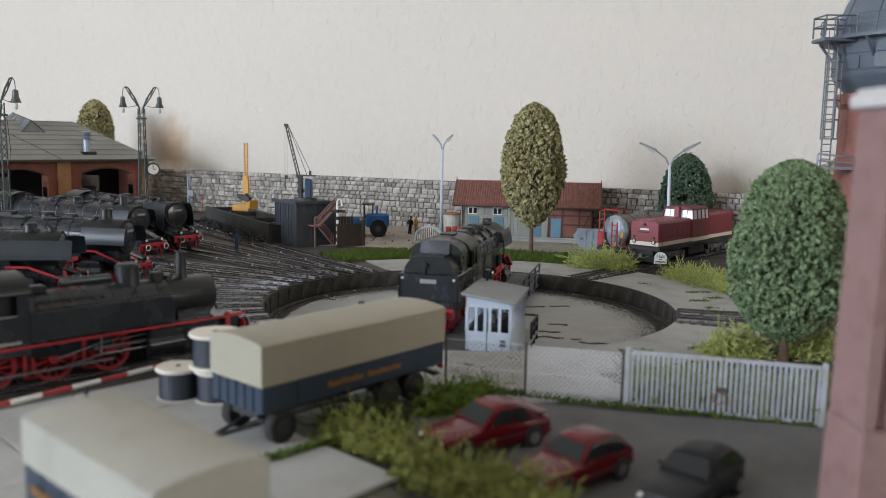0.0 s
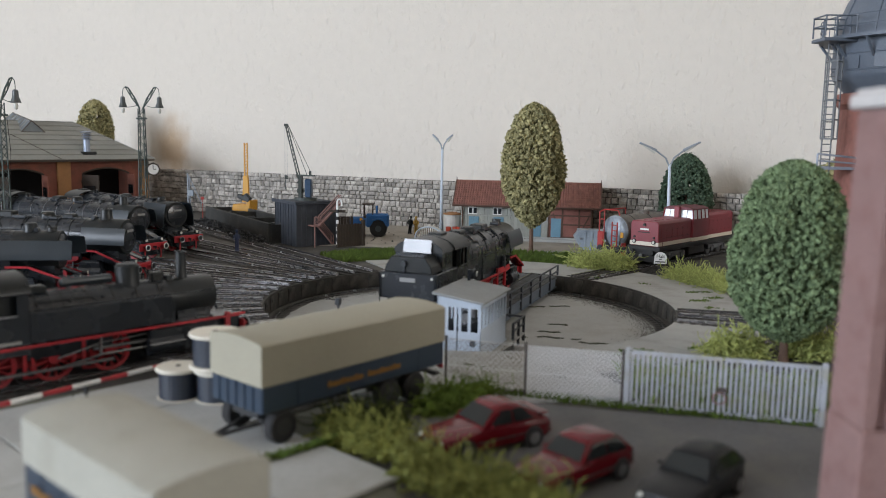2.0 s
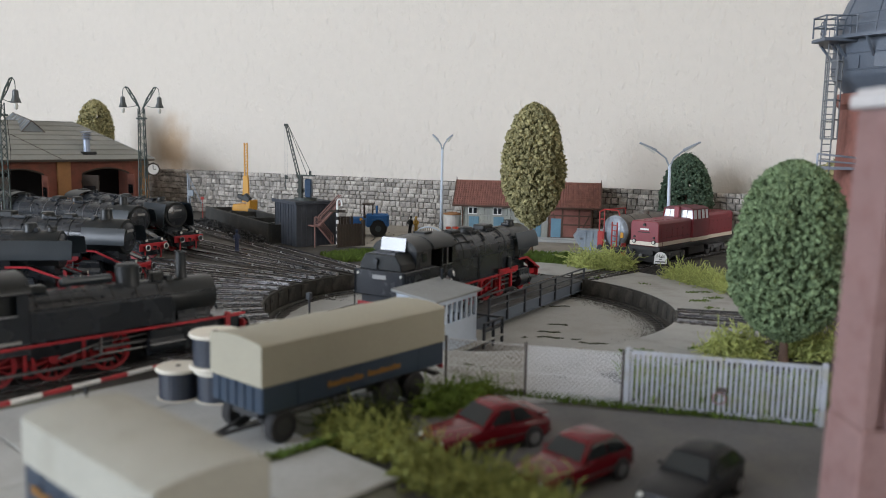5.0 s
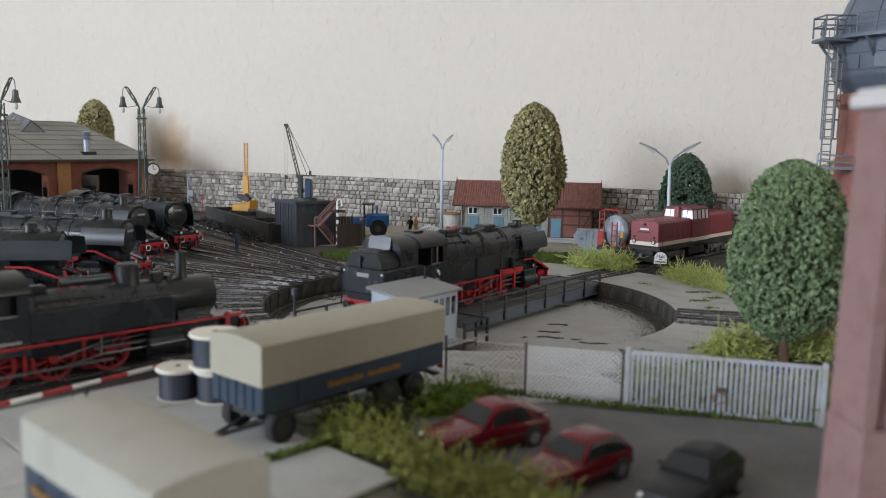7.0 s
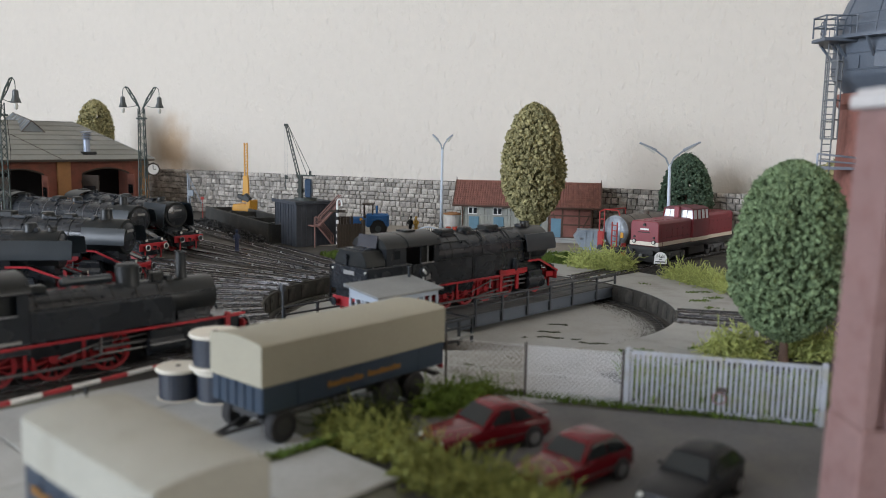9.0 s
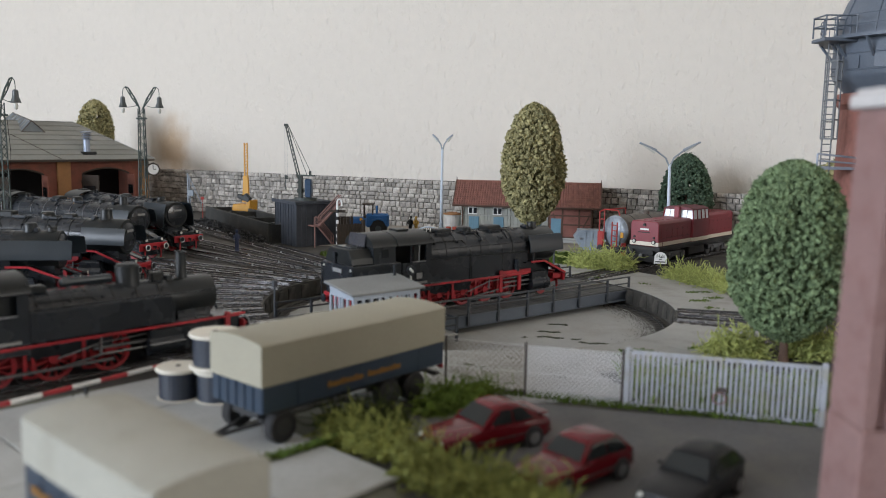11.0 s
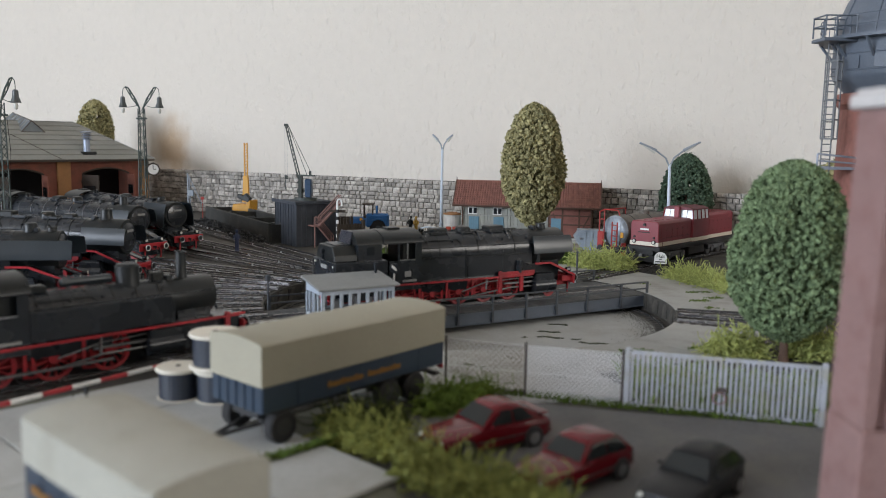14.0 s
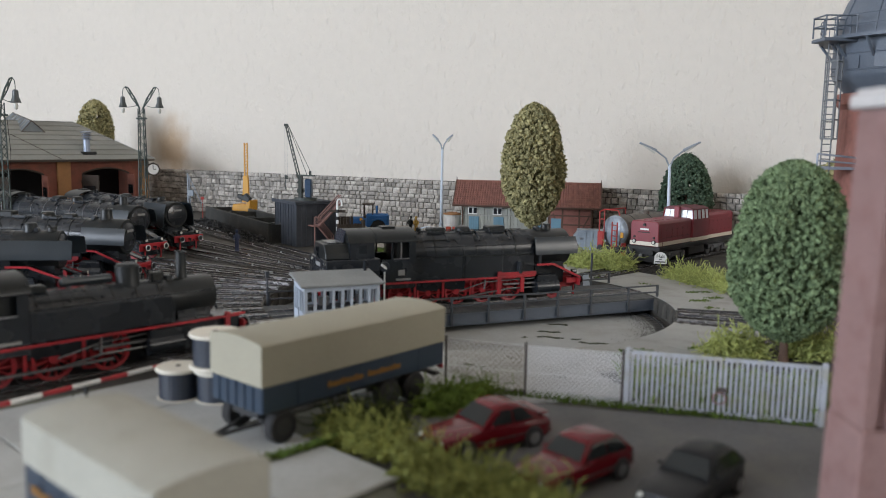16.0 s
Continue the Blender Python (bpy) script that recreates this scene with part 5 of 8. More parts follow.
def jib_crane():
    c = thing("jib_crane", pose(-0.1475, 0.890, 0.0455), "dark steel jib crane with blue winch housing", "crane", "cranes")
    part("base", Geo().cyl((0, 0, 0), (0, 0, 0.003), 0.012, n=20), M_CRANE, c)
    part("housing", Geo().box(-0.0005, 0.0065, -0.005, 0.005, 0.003, 0.0225), M_CRANEBLUE, c, "blue winch housing", bevel=0.0012)
    part("winch", Geo().cyl((-0.0055, -0.004, 0.010), (-0.0055, 0.004, 0.010), 0.0035, n=12).cyl((-0.006, -0.004, 0.019), (-0.006, 0.004, 0.019), 0.0022, n=12).box(-0.007, -0.0036, -0.006, 0.006, 0.003, 0.026), M_CRANE, c)
    part("headframe", Geo().box(-0.008, 0.009, -0.005, 0.005, 0.0255, 0.0268).box(0.004, 0.0055, -0.004, 0.004, 0.0265, 0.031), M_CRANE, c)
    tip = (-0.0205, -0.005, 0.079)
    j = part("jib", Geo().tube([(-0.0075, -0.003, 0.022), (tip[0], tip[1], tip[2])], 0.0007, 6).tube([(-0.0045, -0.003, 0.022), (tip[0] + 0.002, tip[1], tip[2])], 0.0007, 6), M_CRANE, c)
    for k in range(12):
        f, g2 = k / 12, (k + 1) / 12
        pa = [(-0.0075 + (tip[0] + 0.0075) * f, -0.003 - 0.002 * f, 0.022 + 0.057 * f), (-0.0045 + (tip[0] + 0.0065) * g2, -0.003 - 0.002 * g2, 0.022 + 0.057 * g2)]
        part("jib_lattice", Geo().tube(pa, 0.0004, 4), M_CRANE, j)
    part("jib_head", Geo().box(tip[0] - 0.0010, tip[0] + 0.0030, -0.0065, -0.0035, 0.0775, 0.0802), M_CRANE, c)
    for x in (0.002, 0.006):
        part("stay_cable", Geo().tube([(x, -0.004, 0.027 + (0.003 if x > 0.004 else 0)), (tip[0] + 0.003, tip[1], tip[2])], 0.00032, 5), M_CRANE, c)
    part("hoist_cable", Geo().tube([(tip[0] - 0.0005, -0.005, 0.078), (tip[0] - 0.0005, -0.005, 0.026)], 0.00018, 4).tube([(tip[0] + 0.0018, -0.005, 0.078), (tip[0] + 0.0018, -0.005, 0.026)], 0.00018, 4), M_STEEL, c)
    part("hook_block", Geo().box(tip[0] - 0.0010, tip[0] + 0.0022, -0.0062, -0.0038, 0.022, 0.0262).tube([(tip[0], -0.005, 0.021), (tip[0], -0.005, 0.012)], 0.0006, 5), M_CRANE, c, bevel=0.0004)
    return c


jib_crane()


def coal_bunker():
    p0, p1 = Vector((-0.181, 0.872)), Vector((-0.305, 1.075))
    ln = (p1 - p0).length
    s = thing("coal_bunker", pose(p0.x, p0.y, 0, 0, 0, math.degrees(math.atan2(p1.y - p0.y, p1.x - p0.x))), "long dark concrete coal bunker holding black coal", "coal bunker")
    m = M_COALWALL
    part("front_wall", Geo().box(0, ln, 0.0, 0.003, 0, 0.0215), m, s, bevel=0.0004)
    part("rear_wall", Geo().box(0, ln, -0.04, -0.037, 0, 0.0215), m, s, bevel=0.0004)
    for x in (0, ln * 0.33, ln * 0.66, ln - 0.003):
        part("cross_wall", Geo().box(x, x + 0.003, -0.037, 0.0, 0, 0.02), m, s)
    for k in range(3):
        pl, sz = [], []
        for _ in range(260):
            x, y = rng.uniform(0.004, ln * 0.33 - 0.002), rng.uniform(-0.0355, -0.0015)
            h = 0.0165 * math.sin(math.pi * x / (ln * 0.33)) * math.sin(math.pi * (y + 0.037) / 0.037)
            pl.append(np.array([x + ln * 0.33 * k, y, max(h * rng.uniform(0.8, 1.1), 0.0015)]))
            sz.append(rng.uniform(0.0014, 0.0032))
        part("coal", clumps(pl, sz, 0), M_COAL, s)
    pl = [np.array([rng.uniform(0.005, ln), 0.0035 + abs(rng.normal()) * 0.006, 0.0012 + 0.006 * rng.uniform(0, 1) ** 3]) for _ in range(900)]
    tagged(part("spilled_coal", clumps(pl, [rng.uniform(0.0008, 0.0024) for _ in pl], 0), M_COAL, s), kind="stuff")
    return s


M_COALWALL = mat("dark_stained_concrete", (0.036, 0.036, 0.033), 0.9, vary=0.3, scale=50, fine=600, bump=0.5, dirt=(0.07, 0.066, 0.056), dirt_amount=0.4)
coal_bunker()


def yellow_crane():
    c = thing("mobile_crane", pose(-0.2505, 1.062, 0, 0, 0, -20), "yellow mobile crane with its boom raised upright", "crane", "cranes")
    part("chassis", Geo().box(-0.02, 0.016, -0.010, 0.010, 0.004, 0.0175), M_BLACKTOP, c, bevel=0.0006)
    part("body", Geo().prism([(-0.0175, 0.0175), (0.0085, 0.0175), (0.0100, 0.0315), (0.0055, 0.0315), (0.0035, 0.0265), (-0.0160, 0.0260)], -0.009, 0.009, "y"), M_YELLOW, c, bevel=0.0006)
    for x in (-0.014, 0.010):
        for y in (-0.0105, 0.0105):
            part("wheel", Geo().cyl((x, y - 0.002, 0.005), (x, y + 0.002, 0.005), 0.005, n=14), M_TYRE, c)
    for x in (-0.003, 0.001):
        part("boom_rail", Geo().box(x - 0.0007, x + 0.0007, -0.0015, 0.0, 0.034, 0.1035), M_YELLOW, c)
    part("boom_foot", Geo().prism([(-0.0065, 0.028), (0.003, 0.028), (0.0018, 0.062), (-0.0046, 0.062)], -0.002, 0.001, "y"), M_YELLOW, c)
    for k in range(12):
        z = 0.060 + 0.0036 * k
        part("boom_rung", Geo().tube([(-0.003, -0.0008, z), (0.001, -0.0008, z + 0.0036)], 0.0004, 4), M_YELLOW, c)
    part("grab", Geo().prism([(-0.009, 0.034), (0.007, 0.029), (0.010, 0.034), (0.003, 0.0405), (0.0, 0.037), (-0.008, 0.0395)], -0.010, -0.004, "y"), M_BLACKTOP, c, bevel=0.0006)
    return c


yellow_crane()


# ---- yard fixtures ----
def lattice_mast(name, m, height, label, arms):
    t = thing(name, m, label, "lamp", "lattice lamps")
    w0, w1 = 0.0042, 0.0026
    for sx in (-1, 1):
        for sy in (-1, 1):
            part("leg", Geo().tube([(sx * w0, sy * w0, 0), (sx * w1, sy * w1, height * 0.86)], 0.0006, 5), M_MAST, t)
    n = 20
    for k in range(n):
        z0, z1 = height * 0.86 * k / n, height * 0.86 * (k + 1) / n
        a, b = w0 + (w1 - w0) * k / n, w0 + (w1 - w0) * (k + 1) / n
        sgn = 1 if k % 2 else -1
        g = Geo().tube([(-a * sgn, -a, z0), (b * sgn, -b, z1)], 0.0004, 4).tube([(-a * sgn, a, z0), (b * sgn, b, z1)], 0.0004, 4).tube([(-a, -a * sgn, z0), (-b, b * sgn, z1)], 0.0004, 4).tube([(a, -a * sgn, z0), (b, b * sgn, z1)], 0.0004, 4)
        part("brace", g, M_MAST, t)
    part("foot", Geo().box(-0.006, 0.006, -0.006, 0.006, 0, 0.004), M_CONCRETE, t, bevel=0.0005)
    part("collar", Geo().box(-0.0045, 0.0045, -0.0045, 0.0045, height * 0.79, height * 0.80), M_MAST, t)
    h = height
    for s in arms:
        tip = (s * 0.0165, 0, h)
        part("arm", Geo().tube([(s * 0.0015, 0, h * 0.86), (s * 0.006, 0, h * 0.925), (s * 0.0135, 0, h * 0.995), tip], 0.0008, 5).tube([(s * 0.0015, 0, h * 0.80), (s * 0.0025, 0, h * 0.87), (s * 0.0095, 0, h * 0.925), tip], 0.0006, 5)
             .tube([(s * 0.0035, 0, h * 0.89), (s * 0.0055, 0, h * 0.89)], 0.0005, 4).tube([(s * 0.006, 0, h * 0.925), (s * 0.0085, 0, h * 0.91)], 0.0005, 4).tube([(s * 0.01, 0, h * 0.96), (s * 0.012, 0, h * 0.945)], 0.0005, 4)
             .tube([(s * 0.0025, 0, h * 0.87), (s * 0.006, 0, h * 0.925), (s * 0.0095, 0, h * 0.925), (s * 0.0135, 0, h * 0.995)], 0.0005, 4).tube([(s * 0.0015, 0, h * 0.86), (s * 0.0055, 0, h * 0.89), (s * 0.006, 0, h * 0.925)], 0.0005, 4), M_MAST, t)
        x = s * 0.0195
        part("hanger", Geo().tube([tip, (s * 0.0188, 0, h * 0.988), (x, 0, h * 0.965), (x, 0, h * 0.935)], 0.0004, 5), M_MAST, t)
        sh = part("lamp_shade", Geo().lathe([(0.0012, h * 0.938), (0.0024, h * 0.932), (0.0027, h * 0.898), (0.0042, h * 0.874), (0.0046, h * 0.866)], 14, pose(x, 0, 0)), M_SHADE, t, "dark bell lamp shade", smooth=True)
        part("bulb", Geo().lathe([(0.0014, h * 0.862), (0.0021, h * 0.85), (0.0016, h * 0.835), (0.0004, h * 0.828)], 10, pose(x, 0, 0)), M_LAMP, sh, smooth=True)
        part("stay", Geo().tube([(s * 0.0025, 0, h * 0.885), (s * 0.009, 0, h * 0.872), (s * 0.0145, 0, h * 0.868)], 0.0003, 4), M_MAST, t)
    part("cable", Geo().tube([(0.004, -0.004, h * 0.4), (0.0062, -0.004, h * 0.6), (0.0045, -0.003, h * 0.8)], 0.00025, 4), M_BLACK, t)
    return t


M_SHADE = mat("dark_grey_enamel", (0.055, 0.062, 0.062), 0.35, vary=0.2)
M_MAST = mat("dark_green_lattice_steel", (0.040, 0.058, 0.052), 0.5, vary=0.2)
lattice_mast("lattice_lamp", pose(-0.326, 0.905, 0), 0.162, "dark green lattice mast lamp with two bell shades", (-1, 1))
lattice_mast("lattice_lamp", pose(-0.3815, 0.722, 0, 0, 0, 76), 0.159, "dark green lattice mast lamp with two bell shades", (-1, 1))

M_WAGONRED = mat("faded_red_wagon_paint", (0.34, 0.035, 0.03), 0.5, vary=0.2)
M_LAMPGREY = mat("grey_lamp_head", (0.26, 0.295, 0.33), 0.4, vary=0.12)
M_LAMPBLUE = mat("light_blue_grey_mast", (0.52, 0.59, 0.67), 0.4, vary=0.08)


def street_lamp(m, fork, spread, rise, label, scale=1.0):
    t = thing("street_lamp", m, label, "lamp", "street lamps")
    part("pole", Geo().lathe([(0.0028, 0), (0.0028, 0.012), (0.0019, 0.013), (0.0014, fork)], 12), M_LAMPBLUE, t, smooth=True)
    for s in (-1, 1):
        e = (s * spread * 0.45, 0, fork + rise * 0.62)
        f = (s * spread, 0, fork + rise)
        part("arm", Geo().tube([(0, 0, fork - 0.003), (s * spread * 0.14, 0, fork + rise * 0.3), e], 0.0009, 7), M_LAMPGREY, t)
        hd = part("lamp_head", Geo().cyl(e, f, 0.0019, 0.0011, 8), M_LAMPGREY, t, bevel=0.0004)
        part("diffuser", Geo().cyl((e[0] * 1.08, 0, e[2] - 0.0012), (f[0] * 0.93, 0, f[2] - 0.0014), 0.0016, 0.0009, 8), M_LAMP, hd)
    return t


street_lamp(pose(-0.0028, 1.004, 0, 0, 0, -15), 0.1005, 0.0125, 0.0175, "grey-blue twin street lamp with steep arms")
street_lamp(pose(0.2252, 0.83, 0, 0, -1.5, 8), 0.092, 0.0315, 0.0215, "light blue twin street lamp with wide arms")

sm = thing("signal_mast", pose(-0.3285, 1.075, 0), "grey signal mast with a slanting stay", "signal")
part("mast", Geo().tube([(-0.0015, 0, 0), (-0.0015, 0, 0.063)], 0.0011, 6).tube([(0.002, 0, 0), (0.0005, 0, 0.06)], 0.0006, 5), M_LAMPGREY, sm)
part("stay", Geo().tube([(-0.001, 0, 0.061), (0.016, 0, 0.024)], 0.0007, 5).tube([(0.0, 0, 0.048), (0.006, 0, 0.046)], 0.0006, 5), M_LAMPGREY, sm)
part("lamp_box", Geo().box(-0.001, 0.006, -0.002, 0.002, 0.034, 0.042), M_LAMPGREY, sm, bevel=0.0005)
part("red_disc", Geo().cyl((0.017, -0.001, 0.0315), (0.017, 0.001, 0.0315), 0.0021, n=14).tube([(0.017, 0, 0), (0.017, 0, 0.03)], 0.0004, 5), M_WAGONRED, sm)

# dark board fence round the tank yard
fn = thing("board_fence", pose(-0.108, 0.846, 0, 0, 0, 40), "dark brown board fence beside the coaling stage", "fence")
for i in range(9):
    part("board", Geo().box(i * 0.0034, i * 0.0034 + 0.0031, 0, 0.001, 0.0008, 0.0245 - 0.0004 * (i % 3)), M_DARKWOOD, fn)
part("post", Geo().box(0.0304, 0.0337, -0.0012, 0.0022, 0, 0.0275), M_DARKWOOD, fn, bevel=0.0003)
part("rail", Geo().box(0, 0.0304, 0.001, 0.002, 0.006, 0.008).box(0, 0.0304, 0.001, 0.002, 0.019, 0.021), M_DARKWOOD, fn)
fn2 = thing("board_fence", pose(-0.113, 0.885, 0, 0, 0, 10), "dark brown board fence beside the coaling stage", "fence")
for i in range(5):
    part("board", Geo().box(i * 0.0034, i * 0.0034 + 0.0031, 0, 0.001, 0.0008, 0.029), M_DARKWOOD, fn2)
part("rail", Geo().box(0, 0.0168, 0.001, 0.002, 0.006, 0.008), M_DARKWOOD, fn2)

M_STRIPE = mat("black_band", (0.02, 0.02, 0.02), 0.6)
wp = thing("striped_post", pose(-0.1085, 0.849, 0), "black and white banded post with a hooked top", "post")
for k in range(12):
    part("band", Geo().cyl((0, 0, 0.0036 * k), (0, 0, 0.0036 * (k + 1)), 0.0014, n=10), M_WHITE if k % 2 else M_STRIPE, wp)
part("hook", Geo().tube([(0, 0, 0.0432)] + [(0.0022 - 0.0022 * math.cos(a), 0, 0.0475 + 0.0026 * math.sin(a)) for a in (0, 0.5, 1.0, 1.57, 2.1, 2.6, 3.14)] + [(0.0044, 0, 0.043)], 0.0010, 7), M_WHITE, wp)
part("sign_arm", Geo().box(-0.008, 0.008, 0.001, 0.0022, 0.0365, 0.039), M_DARKWOOD, wp)

M_UNDERBLUE = mat("dusty_dark_hub", (0.06, 0.07, 0.075), 0.7, vary=0.2)
M_TRACTOR = mat("blue_tractor_paint", (0.02, 0.11, 0.30), 0.45, vary=0.12)
tr = thing("tractor", pose(-0.0855, 0.958, 0, 0, 0, 2) @ Matrix.Scale(1.08, 4), "blue farm tractor with big black tyres in the yard", "tractor")
part("tank", Geo().box(-0.004, 0.021, -0.008, 0.008, 0.010, 0.0245), M_TRACTOR, tr, bevel=0.002)
part("bonnet", Geo().box(-0.021, -0.003, -0.0055, 0.0055, 0.012, 0.0205), M_TRACTOR, tr, bevel=0.0015)
part("cab", Geo().box(-0.006, 0.004, -0.007, 0.007, 0.02, 0.0225).box(-0.006, -0.005, -0.007, 0.007, 0.0225, 0.034).box(0.003, 0.004, -0.007, 0.007, 0.0225, 0.034).box(-0.0075, 0.005, -0.0075, 0.0075, 0.034, 0.0352), M_DARKWOOD, tr)
part("exhaust", Geo().cyl((0.008, -0.004, 0.024), (0.008, -0.004, 0.033), 0.0013, n=8), M_TRACTOR, tr)
part("headlight", Geo().cyl((-0.0085, -0.0068, 0.0185), (-0.0085, -0.0052, 0.0185), 0.0016, n=12), M_YELLOW, tr)
part("mudguard", Geo().prism([(0.0015, 0.0120), (0.0030, 0.0185), (0.0100, 0.0205), (0.0170, 0.0185), (0.0185, 0.0120), (0.0168, 0.0120), (0.0155, 0.0172), (0.0100, 0.0190), (0.0045, 0.0172), (0.0032, 0.0120)], -0.0118, -0.0065, "y"), M_TRACTOR, tr)
part("radiator_grille", Geo().box(-0.0216, -0.0209, -0.0045, 0.0045, 0.0130, 0.0195), M_DARKWOOD, tr)
for x, r in ((0.010, 0.0092), (-0.016, 0.006)):
    for y in (-0.009, 0.009):
        w = part("wheel", Geo().lathe([(r * 0.55, -0.003), (r * 0.92, -0.003), (r, -0.002), (r, 0.002), (r * 0.92, 0.003), (r * 0.55, 0.003)], 20, pose(x, y, r, 90, 0, 0)), M_TYRE, tr, smooth=True)
        part("rim", Geo().cyl((x, y - 0.0032, r), (x, y + 0.0032, r), r * 0.36, n=14), M_UNDERBLUE, w)

M_SILO = mat("white_tank_paint", (0.6, 0.6, 0.57), 0.6, vary=0.08)
so = thing("water_tank", pose(0.0105, 0.985, 0), "round white tank with a brown lid beside barrels", "tank")
part("shell", Geo().cyl((0, 0, 0), (0, 0, 0.0245), 0.0105, n=24), M_SILO, so, bevel=0.0004)
part("lid", Geo().lathe([(0.0112, 0.0245), (0.0112, 0.0255), (0.003, 0.0275)], 24), M_OCHRE, so)
M_ORANGE = mat("orange_red_barrel", (0.55, 0.07, 0.03), 0.5, vary=0.15)
for x, y, mt in ((0.006, 0.962, M_ORANGE), (0.0135, 0.964, M_ORANGE), (0.019, 0.96, M_ORANGE)):
    b = thing("barrel", pose(x, y, 0), "orange-red steel barrel beside the white tank", "barrel", "barrels")
    part("drum", Geo().lathe([(0.0031, 0), (0.0032, 0.0035), (0.0034, 0.0037), (0.0032, 0.0039), (0.0032, 0.0075), (0.0034, 0.0077), (0.0032, 0.0079), (0.0031, 0.0115)], 14), mt, b, smooth=True)
    part("lid", Geo().cyl((0, 0, 0.0115), (0, 0, 0.012), 0.0033, n=14), M_ORANGE, b)

ar = thing("arched_rack", pose(-0.0165, 0.925, 0, 0, 0, -6), "white arched rack with upright bars in the yard", "rack")
A = [(0.0145 * math.cos(a), 0.0055 + 0.0098 * math.sin(a)) for a in [math.pi * k / 12 for k in range(13)]]
part("arch_roof", Geo().prism([(x, z) for x, z in A] + [(x * 0.93, z - 0.0008) for x, z in reversed(A)], -0.001, 0.016, "y"), M_WHITE, ar, smooth=True)
part("frame", Geo().tube([(x, -0.001, z) for x, z in A], 0.0009, 6).tube([(-0.0145, -0.001, 0), (-0.0145, -0.001, 0.0055)], 0.0009, 6).tube([(0.0145, -0.001, 0), (0.0145, -0.001, 0.0055)], 0.0009, 6), M_LAMPBLUE, ar)
for k in range(-5, 6):
    x = k * 0.0024
    part("bar", Geo().tube([(x, -0.0005, 0.0), (x, -0.0005, 0.0052 + 0.0098 * math.sqrt(max(0, 1 - (x / 0.0145) ** 2)))], 0.0004, 5), M_WHITE, ar)


def toy_figure(m, label, coat):
    g = Geo()
    for sx in (-1, 1):
        g.cyl((sx * 0.0011, 0, 0), (sx * 0.0008, 0, 0.0098), 0.0009, 0.0011, 8).box(sx * 0.0011 - 0.0008, sx * 0.0011 + 0.0008, -0.0018, 0.0008, 0, 0.0008)
        g.tube([(sx * 0.0022, 0, 0.0158), (sx * 0.0030, -0.0006, 0.0128), (sx * 0.0020, -0.0030, 0.0118)], 0.0007, 6)
    g.lathe([(0.0017, 0.0092), (0.0020, 0.0120), (0.0024, 0.0152), (0.0019, 0.0168), (0.0008, 0.0174), (0.0007, 0.0180), (0.0013, 0.0186), (0.0015, 0.0198), (0.0017, 0.0202), (0.0010, 0.0212), (0.0002, 0.0214)], 10)
    t = part("toy_figure", g, coat, at=m, smooth=True)
    return tagged(t, label, "toy figure", "toy figures")


toy_figure(pose(-0.2005, 0.8045, 0.001, 0, 0, 0), "tiny dark blue plastic model figure beside the track", mat("dark_blue_plastic", (0.02, 0.03, 0.07), 0.6))
toy_figure(pose(-0.040, 0.984, 0.0006, 0, 4, 0), "tiny black plastic model figure in the yard", M_BLACKTOP)
toy_figure(pose(-0.0325, 0.985, 0.0006, 8, 0, 0), "tiny ochre plastic model figure in the yard", mat("ochre_plastic", (0.45, 0.28, 0.06), 0.6))

sk = thing("skip_container", pose(0.1545, 0.868, 0, 0, 0, -6), "grey-blue steel skip container by the goods shed", "container")
M_SKIP = mat("grey_blue_skip", (0.30, 0.35, 0.40), 0.6, vary=0.15, bump=0.1)
P = [(-0.0095, 0.0005), (0.0085, 0.0005), (0.0165, 0.0125), (0.0175, 0.0212), (-0.0135, 0.0212), (-0.0180, 0.0140)]
part("tub", Geo().prism(P, -0.008, 0.008, "y"), M_SKIP, sk, bevel=0.0006)
part("rim", Geo().box(-0.0142, 0.0182, -0.0086, 0.0086, 0.0210, 0.0219), M_SKIP, sk)
for x in (-0.006, 0.001, 0.008):
    part("rib", Geo().box(x - 0.0004, x + 0.0004, -0.0087, -0.0079, 0.001, 0.021), M_SKIP, sk)
part("lug", Geo().cyl((-0.011, -0.0098, 0.013), (-0.011, -0.008, 0.013), 0.001, n=8).cyl((0.011, -0.0098, 0.013), (0.011, -0.008, 0.013), 0.001, n=8), M_STEEL, sk)


# ---- red diesel locomotive ----
M_MAROON = mat("maroon_loco_paint", (0.22, 0.035, 0.045), 0.4, vary=0.1, scale=60, fine=800, bump=0.03)
M_CREAM = mat("cream_stripe", (0.72, 0.66, 0.55), 0.5, vary=0.06)
M_MAROONTOP = mat("dull_maroon_roof", (0.13, 0.032, 0.040), 0.6, vary=0.15, bump=0.05)
M_BOGIE = mat("dusty_grey_bogie", (0.10, 0.105, 0.11), 0.6, vary=0.3, bump=0.2)
# cab panes: the white reflection is put into the base colour
M_GLARE = mat("window_glass_painted_glare", (0.72, 0.76, 0.80), 0.08, vary=0.1, bump=0.0)
M_UNDER = mat("dark_grey_underframe", (0.03, 0.03, 0.03), 0.7, vary=0.3, bump=0.2)


